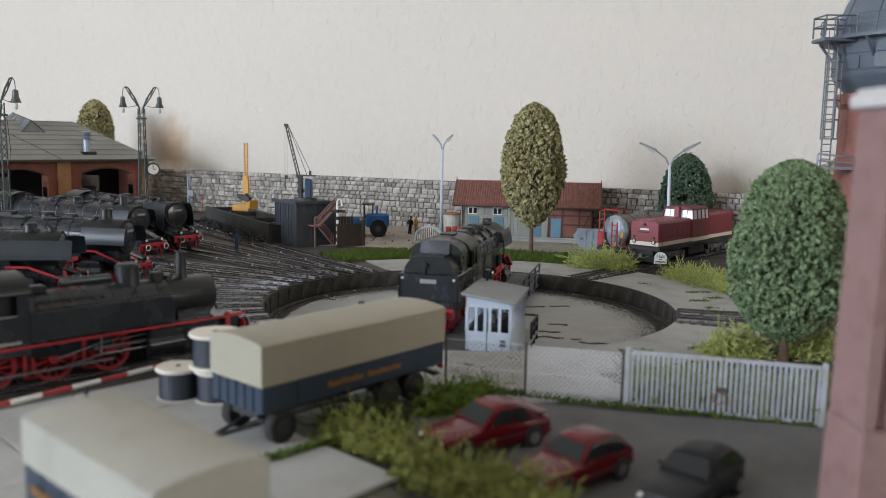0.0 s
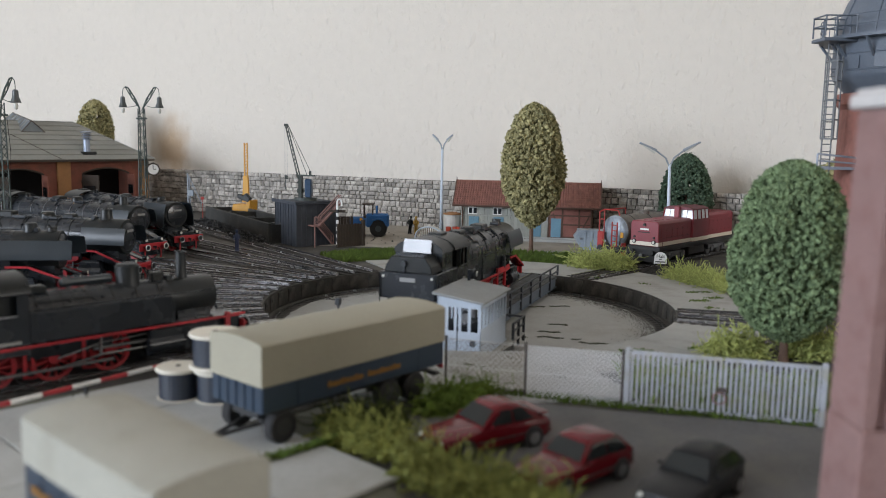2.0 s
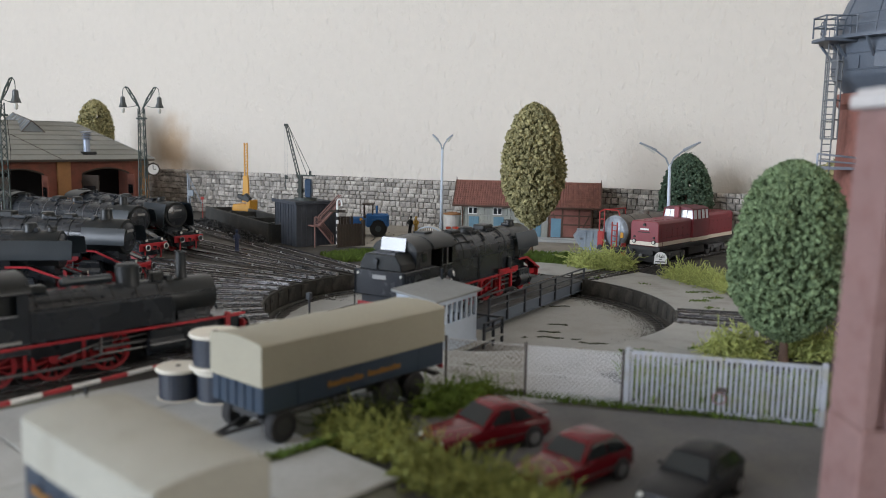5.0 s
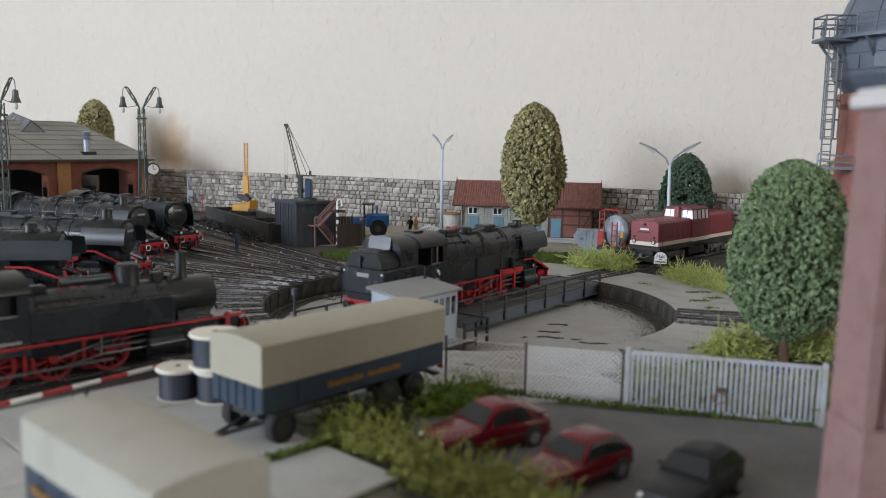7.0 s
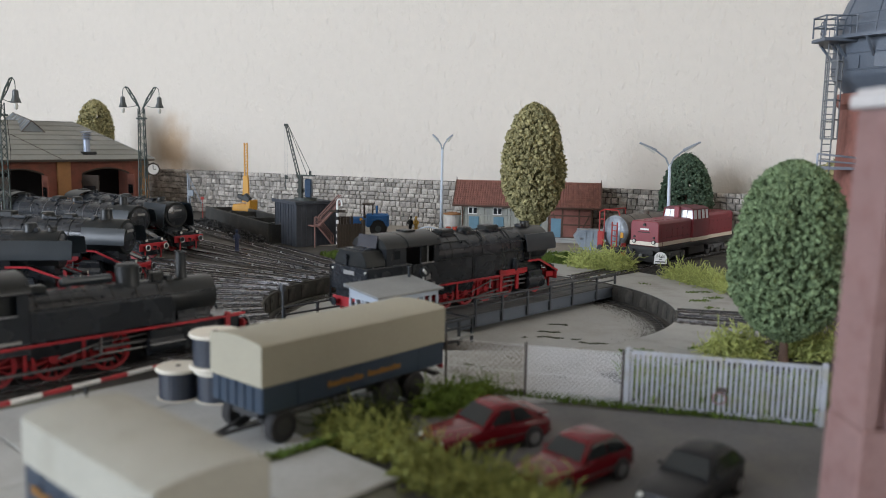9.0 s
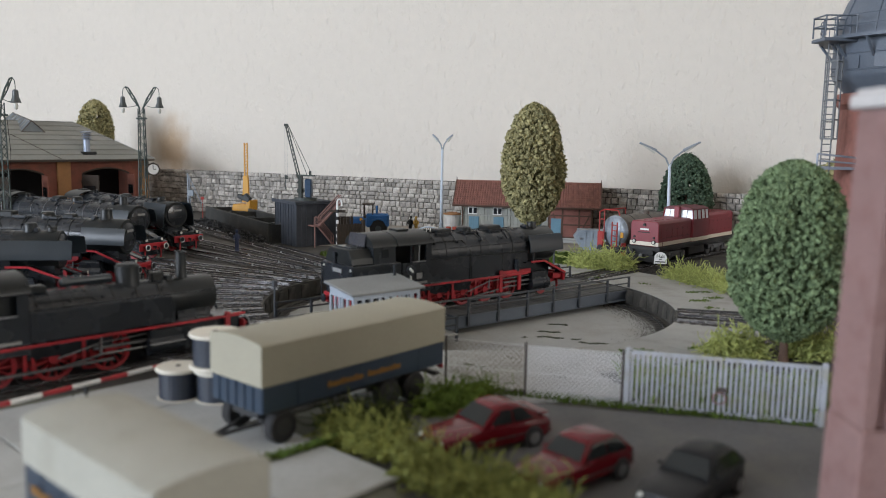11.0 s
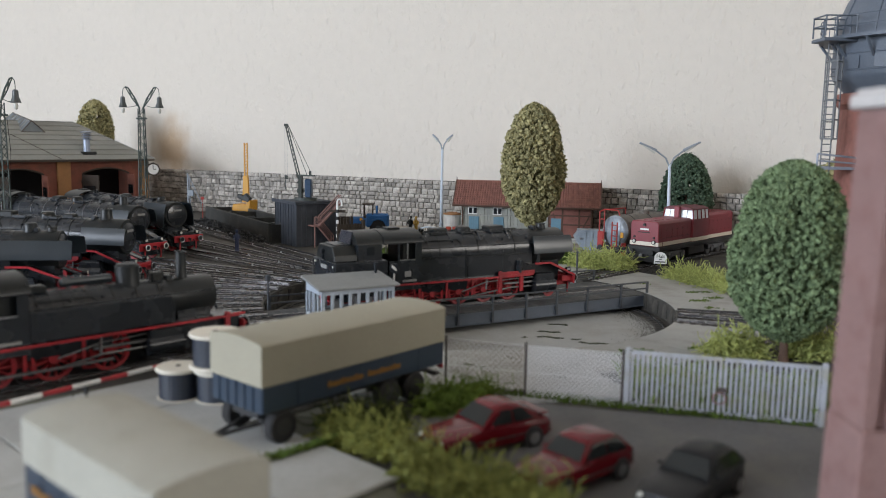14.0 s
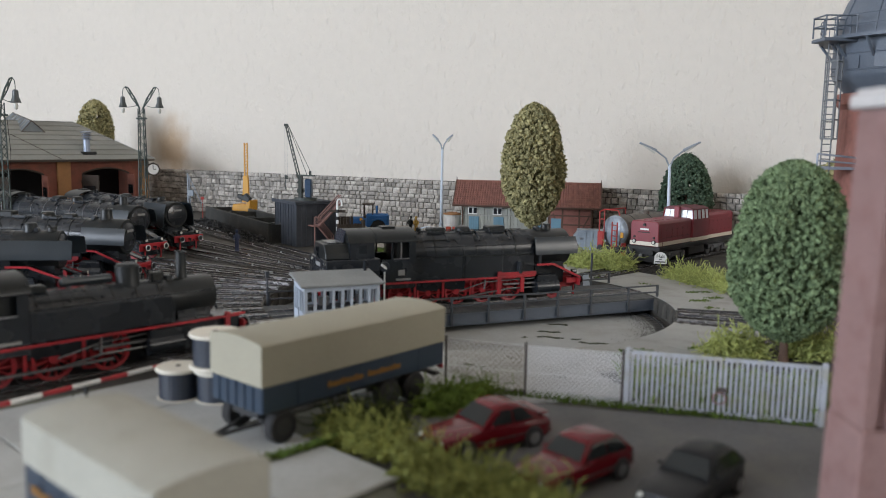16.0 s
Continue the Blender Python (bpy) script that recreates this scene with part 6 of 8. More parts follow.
def diesel():
    t = thing("diesel_locomotive", pose(0.1835, 0.7585, 0.0013, 0, 0, 228), "maroon diesel locomotive with cream stripe and centre cab", "locomotive")
    L, r = -0.162, 0.0017
    part("frame", Geo().box(L, 0, -0.0165, 0.0165, 0.0135, 0.0175), M_UNDER, t, bevel=0.0004)
    for x0, x1, w, z in ((-0.066, -0.001, 0.0142, 0.0412), (L + 0.001, -0.101, 0.0142, 0.0437)):
        hd = part("hood", Geo().prism([(-w, 0.0175), (-w, z - 0.003), (-w * 0.90, z - 0.0006), (w * 0.90, z - 0.0006), (w, z - 0.003), (w, 0.0175)], x0, x1, "x"), M_MAROON, t, bevel=0.0007)
        for k in range(5):
            for s in (-1, 1):
                xx = x0 + 0.008 + k * (x1 - x0 - 0.012) / 5
                part("side_door", Geo().box(xx, xx + 0.0095, s * w - 0.0002, s * w + 0.0002, 0.0235, z - 0.0065), M_MAROON, hd)
                part("door_hinge", Geo().box(xx + 0.0002, xx + 0.0009, s * w - 0.0004, s * w + 0.0004, 0.0255, 0.0262).box(xx + 0.0002, xx + 0.0009, s * w - 0.0004, s * w + 0.0004, z - 0.0092, z - 0.0085), M_UNDER, hd)
        part("stripe", Geo().box(x0 - 0.0002, x1 + 0.0003, -w - 0.0003, w + 0.0003, 0.0181, 0.0216), M_CREAM, hd, "cream stripe round the hood")
        part("roof_hatch", Geo().box(x0 + 0.010, x1 - 0.030, -0.008, 0.008, z - 0.0008, z - 0.0002).box(x1 - 0.024, x1 - 0.008, -0.006, 0.006, z - 0.0008, z - 0.0001), M_MAROON, hd, bevel=0.0001)
    c = part("cab", Geo().box(-0.101, -0.066, -0.0160, 0.0160, 0.0175, 0.0392), M_MAROON, t, bevel=0.0004)
    part("stripe", Geo().box(-0.1012, -0.0658, -0.0163, 0.0163, 0.0181, 0.0216), M_CREAM, c)
    part("cab_roof", Geo().prism([(-0.0150, 0.0478), (-0.0150, 0.0488), (-0.0105, 0.0506), (0.0105, 0.0506), (0.0150, 0.0488), (0.0150, 0.0478)], -0.1005, -0.0655, "x"), M_MAROONTOP, c, "dull dark maroon cab roof", bevel=0.0003)
    zs, zt = 0.0392, 0.0479
    for s in (-1, 1):
        for x in (-0.1005, -0.0925, -0.0840, -0.0755, -0.0667):
            part("pillar", Geo().cyl((x, s * 0.0157, zs - 0.0002), (x * 0.985 - 0.0012, s * 0.0147, zt + 0.0001), 0.0007, n=6), M_MAROON, c)
        part("side_glass", Geo().add([(-0.1003, s * 0.0155, zs), (-0.0667, s * 0.0155, zs), (-0.0672, s * 0.0145, zt), (-0.0998, s * 0.0145, zt), (-0.1003, s * 0.0151, zs), (-0.0667, s * 0.0151, zs), (-0.0672, s * 0.0141, zt), (-0.0998, s * 0.0141, zt)],
             [(0, 1, 2, 3), (7, 6, 5, 4), (0, 4, 5, 1), (1, 5, 6, 2), (2, 6, 7, 3), (3, 7, 4, 0)]), M_GLARE, c, "window glass with its bright reflection painted in")
    for x, d in ((-0.1006, 1), (-0.0664, -1)):
        for y0, y1 in ((-0.0148, -0.0028), (0.0028, 0.0148)):
            part("end_glass", Geo().add([(x, y0, zs), (x, y1, zs), (x + d * 0.0012, y1, zt), (x + d * 0.0012, y0, zt), (x + d * 0.0004, y0, zs), (x + d * 0.0004, y1, zs), (x + d * 0.0016, y1, zt), (x + d * 0.0016, y0, zt)],
                 [(0, 1, 2, 3), (7, 6, 5, 4), (0, 4, 5, 1), (1, 5, 6, 2), (2, 6, 7, 3), (3, 7, 4, 0)]), M_GLARE, c, "window glass with its bright reflection painted in")
            part("glazing_bar", Geo().cyl((x - d * 0.0002, (y0 + y1) / 2, zs), (x + d * 0.0010, (y0 + y1) / 2, zt), 0.0002, n=5), M_UNDER, c)
        part("exhaust_box", Geo().box(min(x, x - d * 0.0042), max(x, x - d * 0.0042), -0.0026, 0.0026, 0.0392, 0.0508), M_MAROON, c, "upright maroon exhaust box", bevel=0.0005)
    # front
    for s in (-1, 1):
        lp = part("headlight", Geo().cyl((-0.001, s * 0.0098, 0.0216), (0.0004, s * 0.0098, 0.0216), 0.0019, n=14), M_UNDER, t)
        part("lens", Geo().cyl((0.0004, s * 0.0098, 0.0216), (0.0007, s * 0.0098, 0.0216), 0.0013, n=12), M_LAMP, lp)
        part("tail_lamp", Geo().cyl((-0.001, s * 0.0098, 0.0256), (0.0003, s * 0.0098, 0.0256), 0.0009, n=10), M_UNDER, t)
        bf = part("buffer", Geo().cyl((0, s * 0.010, 0.0125), (0.0045, s * 0.010, 0.0125), 0.0014, n=10), M_UNDER, t)
        part("buffer_head", Geo().cyl((0.0045, s * 0.010, 0.0125), (0.0053, s * 0.010, 0.0125), 0.0027, n=16), M_UNDER, bf)
        part("step", Geo().box(-0.006, 0.0, s * 0.0163 - 0.0004, s * 0.0163 + 0.0004, 0.004, 0.0135).box(-0.006, 0.0, s * 0.0155 - 0.0014, s * 0.0155 + 0.0014, 0.004, 0.0047), M_UNDER, t)
        part("side_rail", Geo().tube([(-0.006, s * 0.016, 0.0175), (-0.006, s * 0.016, 0.0255), (-0.06, s * 0.016, 0.0255)], 0.00022, 4), M_MAROONTOP, t)
    part("top_lamp", Geo().cyl((-0.001, 0, 0.0372), (0.0006, 0, 0.0372), 0.0013, n=12), M_UNDER, t)
    part("number_plate", Geo().box(-0.0012, -0.0005, -0.0042, 0.0042, 0.0322, 0.0338), M_WHITE, t)
    part("handle_bar", Geo().tube([(0.0, -0.006, 0.0302), (0.0, 0.006, 0.0302)], 0.0004, 5), M_UNDER, t)
    part("buffer_beam", Geo().box(-0.0008, 0.0006, -0.0165, 0.0165, 0.0098, 0.0145), M_UNDER, t, bevel=0.0003)
    part("snow_plough", Geo().box(-0.001, 0.0012, -0.013, 0.013, 0.0035, 0.0095), M_UNDER, t)
    part("coupler", Geo().box(0.0006, 0.005, -0.0016, 0.0016, 0.0075, 0.0105), M_STEEL, t)
    for bx in (-0.036, -0.126):
        bg = part("bogie", Geo().box(bx - 0.018, bx + 0.018, -0.0135, 0.0135, 0.0065, 0.0115), M_BOGIE, t, bevel=0.0005)
        for x in (bx - 0.0125, bx + 0.0125):
            for s in (-1, 1):
                part("wheel", Geo().cyl((x, s * 0.0095 - 0.0012, r + 0.0056), (x, s * 0.0095 + 0.0012, r + 0.0056), 0.0056, n=20), M_STEEL, bg)
                part("axle_box", Geo().box(x - 0.002, x + 0.002, s * 0.0142 - 0.0008, s * 0.0142 + 0.0008, 0.005, 0.009).cyl((x - 0.0045, s * 0.0142, 0.006), (x - 0.0045, s * 0.0142, 0.0105), 0.0011, n=8), M_BOGIE, bg)
    part("fuel_tank", Geo().box(-0.098, -0.064, -0.014, 0.014, 0.005, 0.0135), M_UNDER, t, bevel=0.001)
    return t


diesel()


# ---- tank wagon on the second track ----
def tank_wagon():
    track(0.2, pose(0.1470, 0.7694, 0, 0, 0, 42), "dark siding beside the diesel's track")
    t = thing("tank_wagon", pose(0.1588, 0.7800, 0.0013, 0, 0, 222), "grey tank wagon with red end ladder and buffers", "wagon")
    M_TANK = mat("silver_tank_end", (0.30, 0.34, 0.39), 0.36, 0.2, vary=0.15, dirt=(0.10, 0.10, 0.09), dirt_amount=0.5)
    M_DIRTY = mat("oil_stained_barrel", (0.16, 0.145, 0.125), 0.55, vary=0.25, dirt=(0.07, 0.06, 0.05), dirt_amount=0.6)
    part("frame", Geo().box(-0.1, 0, -0.0145, 0.0145, 0.0115, 0.0145), M_UNDER, t)
    b = part("barrel", Geo().lathe([(0.0149, -0.004), (0.0149, -0.095), (0.010, -0.099)], 28, pose(-0.001, 0, 0.0285) @ TO_X), M_DIRTY, t, "oil-stained barrel", smooth=True)
    part("barrel_end", Geo().lathe([(0.002, 0.0004), (0.006, 0.0), (0.011, -0.0011), (0.0140, -0.003), (0.0148, -0.0045)], 28, pose(-0.001, 0, 0.0285) @ TO_X), M_TANK, b, "silver domed end of the barrel", smooth=True)
    part("dome", Geo().cyl((-0.05, 0, 0.042), (-0.05, 0, 0.046), 0.005, n=14), M_DIRTY, b)
    for x in (-0.020, -0.048, -0.076):
        part("tank_strap", Geo().ring((x, 0, 0.0285), (1, 0, 0), 0.0150, 0.0004, 24, 5), M_UNDER, b)
    for s in (-1, 1):
        bf = part("buffer", Geo().cyl((0, s * 0.010, 0.0125), (0.0045, s * 0.010, 0.0125), 0.0014, n=10), M_UNDER, t)
        part("buffer_head", Geo().cyl((0.0045, s * 0.010, 0.0125), (0.0053, s * 0.010, 0.0125), 0.0027, n=16), M_UNDER, bf)
    ladder = Geo()
    for y in (0.0022, 0.0080):
        ladder.tube([(0.0035, y, 0.0105), (0.0035, y, 0.0375)], 0.0007, 6)
    for k in range(5):
        ladder.tube([(0.0035, 0.0022, 0.0145 + 0.005 * k), (0.0035, 0.0080, 0.0145 + 0.005 * k)], 0.0005, 5)
    part("ladder", ladder, M_WAGONRED, t, "red end ladder")
    part("stanchion", Geo().tube([(0.002, -0.0135, 0.0115), (0.002, -0.0135, 0.046), (0.002, -0.0075, 0.0485), (0.002, 0.0075, 0.0485), (0.002, 0.0095, 0.044)], 0.0007, 6)
         .tube([(0.002, -0.0080, 0.0115), (0.002, -0.0080, 0.048)], 0.0006, 6).tube([(0.002, -0.0135, 0.039), (0.002, -0.008, 0.039)], 0.0005, 5).tube([(0.002, -0.0075, 0.0485), (-0.030, -0.0075, 0.0485), (-0.030, -0.0075, 0.043)], 0.0006, 6), M_WAGONRED, t, "red steel platform railing")
    part("brake_stand", Geo().box(0.0, 0.003, -0.0150, -0.0085, 0.0115, 0.0275), M_WAGONRED, t, "red brake cabinet", bevel=0.0004)
    part("platform", Geo().box(0.0, 0.0045, -0.0145, 0.0145, 0.0105, 0.0116), M_UNDER, t)
    part("valve_pipe", Geo().tube([(0.001, 0.010, 0.014), (0.003, 0.011, 0.020), (0.001, 0.012, 0.026)], 0.0008, 6), M_UNDER, t)
    part("marker", Geo().box(0.002, 0.0028, 0.0115, 0.0145, 0.0235, 0.0285), M_YELLOW, t)
    for x in (-0.02, -0.08):
        for s in (-1, 1):
            part("wheel", Geo().cyl((x, s * 0.0095 - 0.0012, 0.0073), (x, s * 0.0095 + 0.0012, 0.0073), 0.0056, n=18), M_UNDER, t)
    return t


tank_wagon()

mk = thing("marker_post", pose(0.1690, 0.7760, 0), "red and yellow banded marker post beside the track", "post")
for z0, z1, mm in ((0.0, 0.006, M_WAGONRED), (0.006, 0.0095, M_YELLOW), (0.0095, 0.019, M_WAGONRED)):
    part("band", Geo().box(-0.0022, 0.0022, -0.0015, 0.0015, z0, z1), mm, mk, bevel=0.0003)

sg = thing("halt_sign", pose(0.1860, 0.7060, 0, 0, 0, -12) @ Matrix.Scale(0.90, 4), "white round-topped board sign on a dark post", "sign")
part("post", Geo().cyl((0, 0.0006, 0), (0, 0.0006, 0.014), 0.0008, n=8), M_UNDER, sg)
S = [(-0.0058, 0.0115), (0.0058, 0.0115), (0.0058, 0.017)] + [(0.0058 * math.cos(a), 0.017 + 0.0056 * math.sin(a)) for a in [math.pi * k / 10 for k in range(1, 10)]] + [(-0.0058, 0.017)]
part("board", Geo().prism(S, -0.0004, 0.0004, "y"), M_WHITE, sg)
cu = bpy.data.curves.new("halt", "FONT")
cu.body, cu.size, cu.align_x, cu.extrude = "Halt", 0.0046, "CENTER", 0.00005
cu.materials.append(M_STRIPE)
tx = new("lettering", cu)
tx.parent = sg
tx.matrix_basis = pose(0, -0.00055, 0.0172, 90, 0, 0)
part("text_bar", Geo().box(-0.0012, 0.0012, -0.0006, -0.0004, 0.0154, 0.0161), M_STRIPE, sg)
part("text_bar", Geo().box(-0.0046, 0.0046, -0.0006, -0.0004, 0.0128, 0.0138), M_STRIPE, sg)


# ---- water tower ----
M_TANKBLUE = mat("dark_blue_grey_tank", (0.105, 0.125, 0.155), 0.5, vary=0.15, scale=30, bump=0.06)


def water_tower():
    t = thing("water_tower", pose(0.356, 0.635, 0), "brick water tower with a dark blue-grey steel tank", "water tower")
    part("shaft", Geo().lathe([(0.0585, 0), (0.0585, 0.012), (0.0565, 0.014), (0.0545, 0.14), (0.0575, 0.144), (0.0575, 0.152)], 40), M_BRICK, t, "red brick shaft")
    tk = part("tank", Geo().lathe([(0.050, 0.150), (0.0605, 0.162), (0.0625, 0.166), (0.0625, 0.192), (0.0605, 0.205), (0.054, 0.222), (0.043, 0.236), (0.026, 0.246), (0.006, 0.250)], 40), M_TANKBLUE, t, smooth=True)
    for z in (0.168, 0.180):
        part("seam", Geo().ring((0, 0, z), (0, 0, 1), 0.0625, 0.0006, 40, 5), M_TANKBLUE, tk)
    for k in range(12):
        a = 2 * math.pi * k / 12
        part("dome_rib", Geo().tube([(r * math.cos(a), r * math.sin(a), z + 0.0003) for r, z in ((0.0625, 0.192), (0.0605, 0.205), (0.054, 0.222), (0.043, 0.236), (0.026, 0.246))], 0.0007, 5), M_TANKBLUE, tk)
        part("gallery_bracket", Geo().tube([(0.062 * math.cos(a), 0.062 * math.sin(a), 0.177), (0.0715 * math.cos(a), 0.0715 * math.sin(a), 0.190)], 0.0011, 5), M_TANKBLUE, t)
    part("gallery", Geo().lathe([(0.060, 0.190), (0.073, 0.190), (0.073, 0.1925), (0.060, 0.1925)], 40), M_TANKBLUE, t)
    for z in (0.199, 0.206):
        part("gallery_rail", Geo().ring((0, 0, z), (0, 0, 1), 0.0722, 0.0004, 40, 5), M_TANKBLUE, t)
    for k in range(20):
        a = 2 * math.pi * k / 20 + 0.1
        part("gallery_post", Geo().tube([(0.0722 * math.cos(a), 0.0722 * math.sin(a), 0.192), (0.0722 * math.cos(a), 0.0722 * math.sin(a), 0.206)], 0.0004, 4), M_TANKBLUE, t)
    for k in range(5):
        a = radians(170 + 24 * k)
        part("hatch", Geo().box(-0.007, 0.007, -0.0003, 0.0006, 0.169, 0.178, pose(0.0628 * math.cos(a), 0.0628 * math.sin(a), 0, 0, 0, math.degrees(a) + 90)), M_TANKBLUE, tk)
    # ladder with its cage and platforms on the flank
    ld = thing("access_ladder", pose(0.2845, 0.628, 0), "grey steel caged access ladder beside the water tower", "ladder")
    for x in (-0.0034, 0.0034):
        part("stile", Geo().tube([(x, 0, 0.0), (x, 0, 0.19)], 0.0006, 5), M_STEELGREY, ld)
    for k in range(34):
        part("rung", Geo().tube([(-0.0034, 0, 0.004 + 0.0055 * k), (0.0034, 0, 0.004 + 0.0055 * k)], 0.0004, 4), M_STEELGREY, ld)
    for z in (0.118, 0.132, 0.146, 0.160, 0.174):
        part("cage_hoop", Geo().tube([(-0.0048, 0, z), (-0.0048, -0.006, z), (0, -0.009, z), (0.0048, -0.006, z), (0.0048, 0, z)], 0.0006, 5), M_STEELGREY, ld)
    for x, y in ((-0.0048, -0.006), (0, -0.009), (0.0048, -0.006), (-0.0048, 0), (0.0048, 0)):
        part("cage_bar", Geo().tube([(x, y, 0.118), (x, y, 0.178)], 0.0005, 5), M_STEELGREY, ld)
    part("platform", Geo().box(-0.0125, 0.012, -0.012, 0.010, 0.188, 0.1905), M_TANKBLUE, ld, bevel=0.0004)
    for x in (-0.0118, -0.004, 0.006):
        for y in (-0.0115, 0.009):
            part("post", Geo().tube([(x, y, 0.1915), (x, y, 0.2065)], 0.0006, 5), M_TANKBLUE, ld)
    for z in (0.199, 0.206):
        part("rail", Geo().tube([(0.011, -0.0115, z), (-0.0118, -0.0115, z), (-0.0118, 0.009, z), (0.011, 0.009, z)], 0.0006, 5), M_TANKBLUE, ld)
    part("strut", Geo().tube([(0.002, 0, 0.187), (0.014, 0, 0.172)], 0.0012, 5), M_TANKBLUE, ld)
    part("lower_landing", Geo().box(-0.011, 0.022, -0.012, 0.004, 0.0955, 0.0975), M_ZINC, ld)
    part("lower_rail", Geo().tube([(-0.011, -0.012, 0.0975), (-0.011, -0.012, 0.107), (0.022, -0.012, 0.104), (0.022, -0.012, 0.0975)], 0.0008, 5).tube([(-0.011, -0.012, 0.102), (0.022, -0.012, 0.100)], 0.0007, 5), M_ZINC, ld)
    return t


M_STEELGREY = mat("grey_painted_steel", (0.17, 0.18, 0.19), 0.5, vary=0.15)
water_tower()


# ---- brick gate pillar close to the camera ----
def brick_pillar():
    m = mat("dusty_pink_brick", (0.25, 0.152, 0.142), 0.85, vary=0.14, scale=70, fine=700, bump=0.3, dirt=(0.19, 0.095, 0.085), dirt_amount=0.45)
    t = thing("brick_pillar", pose(0.1052, 0.202, 0, 0, 1.2, 0), "dusty pink brick pillar with a pale stone cap", "pillar")
    part("plinth", Geo().box(-0.0006, 0.0236, -0.0012, 0.0186, 0, 0.042), m, t, bevel=0.0005)
    part("shaft", Geo().box(0.0, 0.0035, 0.0, 0.018, 0.042, 0.1225).box(0.0035, 0.0065, 0.0016, 0.018, 0.042, 0.1225).box(0.0065, 0.023, 0.0, 0.018, 0.042, 0.1225), m, t, bevel=0.0003)
    for k in range(18):
        z = 0.0445 + 0.0043 * k
        part("brick_course", Geo().box(-0.00015, 0.0034, -0.00015, 0.01815, z, z + 0.0038), m, t)
    part("cap", Geo().box(-0.002, 0.026, -0.002, 0.020, 0.1225, 0.1262).box(-0.001, 0.025, -0.001, 0.019, 0.1262, 0.1275), mat("pale_cap_stone", (0.55, 0.53, 0.52), 0.8, vary=0.1), t, "pale stone cap", bevel=0.0005)
    # wall run on eastward out of view, added to keep east window light off the cars
    w = thing("brick_wall", pose(0.1282, 0.208, 0), "dusty pink brick wall next to the pillar, lengthened out of view to block light", "wall")
    part("wall_body", Geo().box(0, 0.22, 0, 0.01, 0, 0.122), m, w)
    return t


brick_pillar()


# ---- trees, bushes, grass ----
def foliage(name, colour, var=0.3):
    return mat(name, colour, 0.9, vary=0.35, scale=120, fine=1500, bump=0.5, random_each=var, dirt=(colour[0] * 0.45, colour[1] * 0.5, colour[2] * 0.5), dirt_amount=0.6, spec=0.2)


M_BARK = mat("brown_bark", (0.14, 0.085, 0.06), 0.9, vary=0.3, scale=200, fine=1200, bump=0.8)


def tree(m, label, z0, z1, rad, material, size, count, peak=0.5, lean=(0, 0), rough=0.16, power=0.75, flakes=6):
    """Tapered trunk, limbs and a foam crown. peak: height of the widest place as a share of the crown."""
    t = thing("tree", m, label, "tree", "trees")
    g = Geo()
    pts = [(0, 0, 0, 0.0032), (0.0003, 0, 0.004, 0.0022), (0, 0.0003, z0 + 0.004, 0.0019), (0, 0, z0 + (z1 - z0) * 0.5, 0.0012), (lean[0], lean[1], z1 - (z1 - z0) * 0.12, 0.0005)]
    for a, b in zip(pts[:-1], pts[1:]):
        g.cyl(a[:3], b[:3], a[3], b[3], 9)
    part("trunk", g, M_BARK, t)
    for k in range(9):
        a, z = k * 2.4, z0 + (z1 - z0) * (0.05 + 0.085 * k)
        r = rad * 0.75
        part("limb", Geo().cyl((0, 0, z), (r * math.cos(a), r * math.sin(a), z + (z1 - z0) * 0.12), 0.0009, 0.0003, 5), M_BARK, t)
    places, sizes = [], []
    for i in range(count):
        f = rng.uniform(0, 1)
        shape = (f / peak) ** power if f < peak else ((1 - f) / (1 - peak)) ** 0.55
        shape = math.sin(min(shape, 1) * math.pi / 2)
        a = rng.uniform(0, 2 * math.pi)
        n1 = noise.noise((math.cos(a) * 2.2 + m.translation.x * 30, math.sin(a) * 2.2, f * 5.0))
        shell = rng.uniform(0.80, 1.0) if i % 4 else rng.uniform(0.35, 0.8)
        r = rad * shape * (1 + rough * n1 * 1.6) * shell
        places.append(np.array([r * math.cos(a) + lean[0] * f, r * math.sin(a) + lean[1] * f, z0 + (z1 - z0) * f]))
        sizes.append(size * rng.uniform(0.65, 1.35))
    part("crown", clumps(places, sizes, flakes, size * 1.15), material, t)
    return t


M_OLIVE = foliage("olive_foam", (0.35, 0.32, 0.165))
M_GREEN = foliage("mid_green_foam", (0.195, 0.265, 0.14))
M_DARKGREEN = foliage("dark_green_foam", (0.085, 0.13, 0.085))
M_LIME = foliage("yellow_green_fibre", (0.42, 0.46, 0.155), 0.3)
M_HEDGE = foliage("fresh_green_foam", (0.104, 0.152, 0.024))
M_HEDGEY = foliage("yellow_green_hedge_foam", (0.21, 0.22, 0.055), 0.25)
M_HEDGED = foliage("dark_hedge_foam", (0.048, 0.060, 0.016))
M_HEDGE2 = foliage("olive_hedge_foam", (0.225, 0.240, 0.068))
M_GRASS = foliage("grass_fibre", (0.10, 0.15, 0.03), 0.35)

tree(pose(0.0892, 0.8416, 0), "tall oval tree with olive yellow-green crown", 0.027, 0.148, 0.0312, M_OLIVE, 0.0019, 4600, 0.42, rough=0.07, flakes=7)
tree(pose(0.1795, 0.4276, 0), "broad oval tree with mid green crown", 0.012, 0.1045, 0.0300, M_GREEN, 0.00105, 9500, 0.42, rough=0.07, power=0.6, flakes=10)
tree(pose(0.2575, 0.888, 0), "rounded tree with dense dark green crown", 0.01, 0.1005, 0.0275, M_DARKGREEN, 0.0015, 3600, 0.4, rough=0.05)
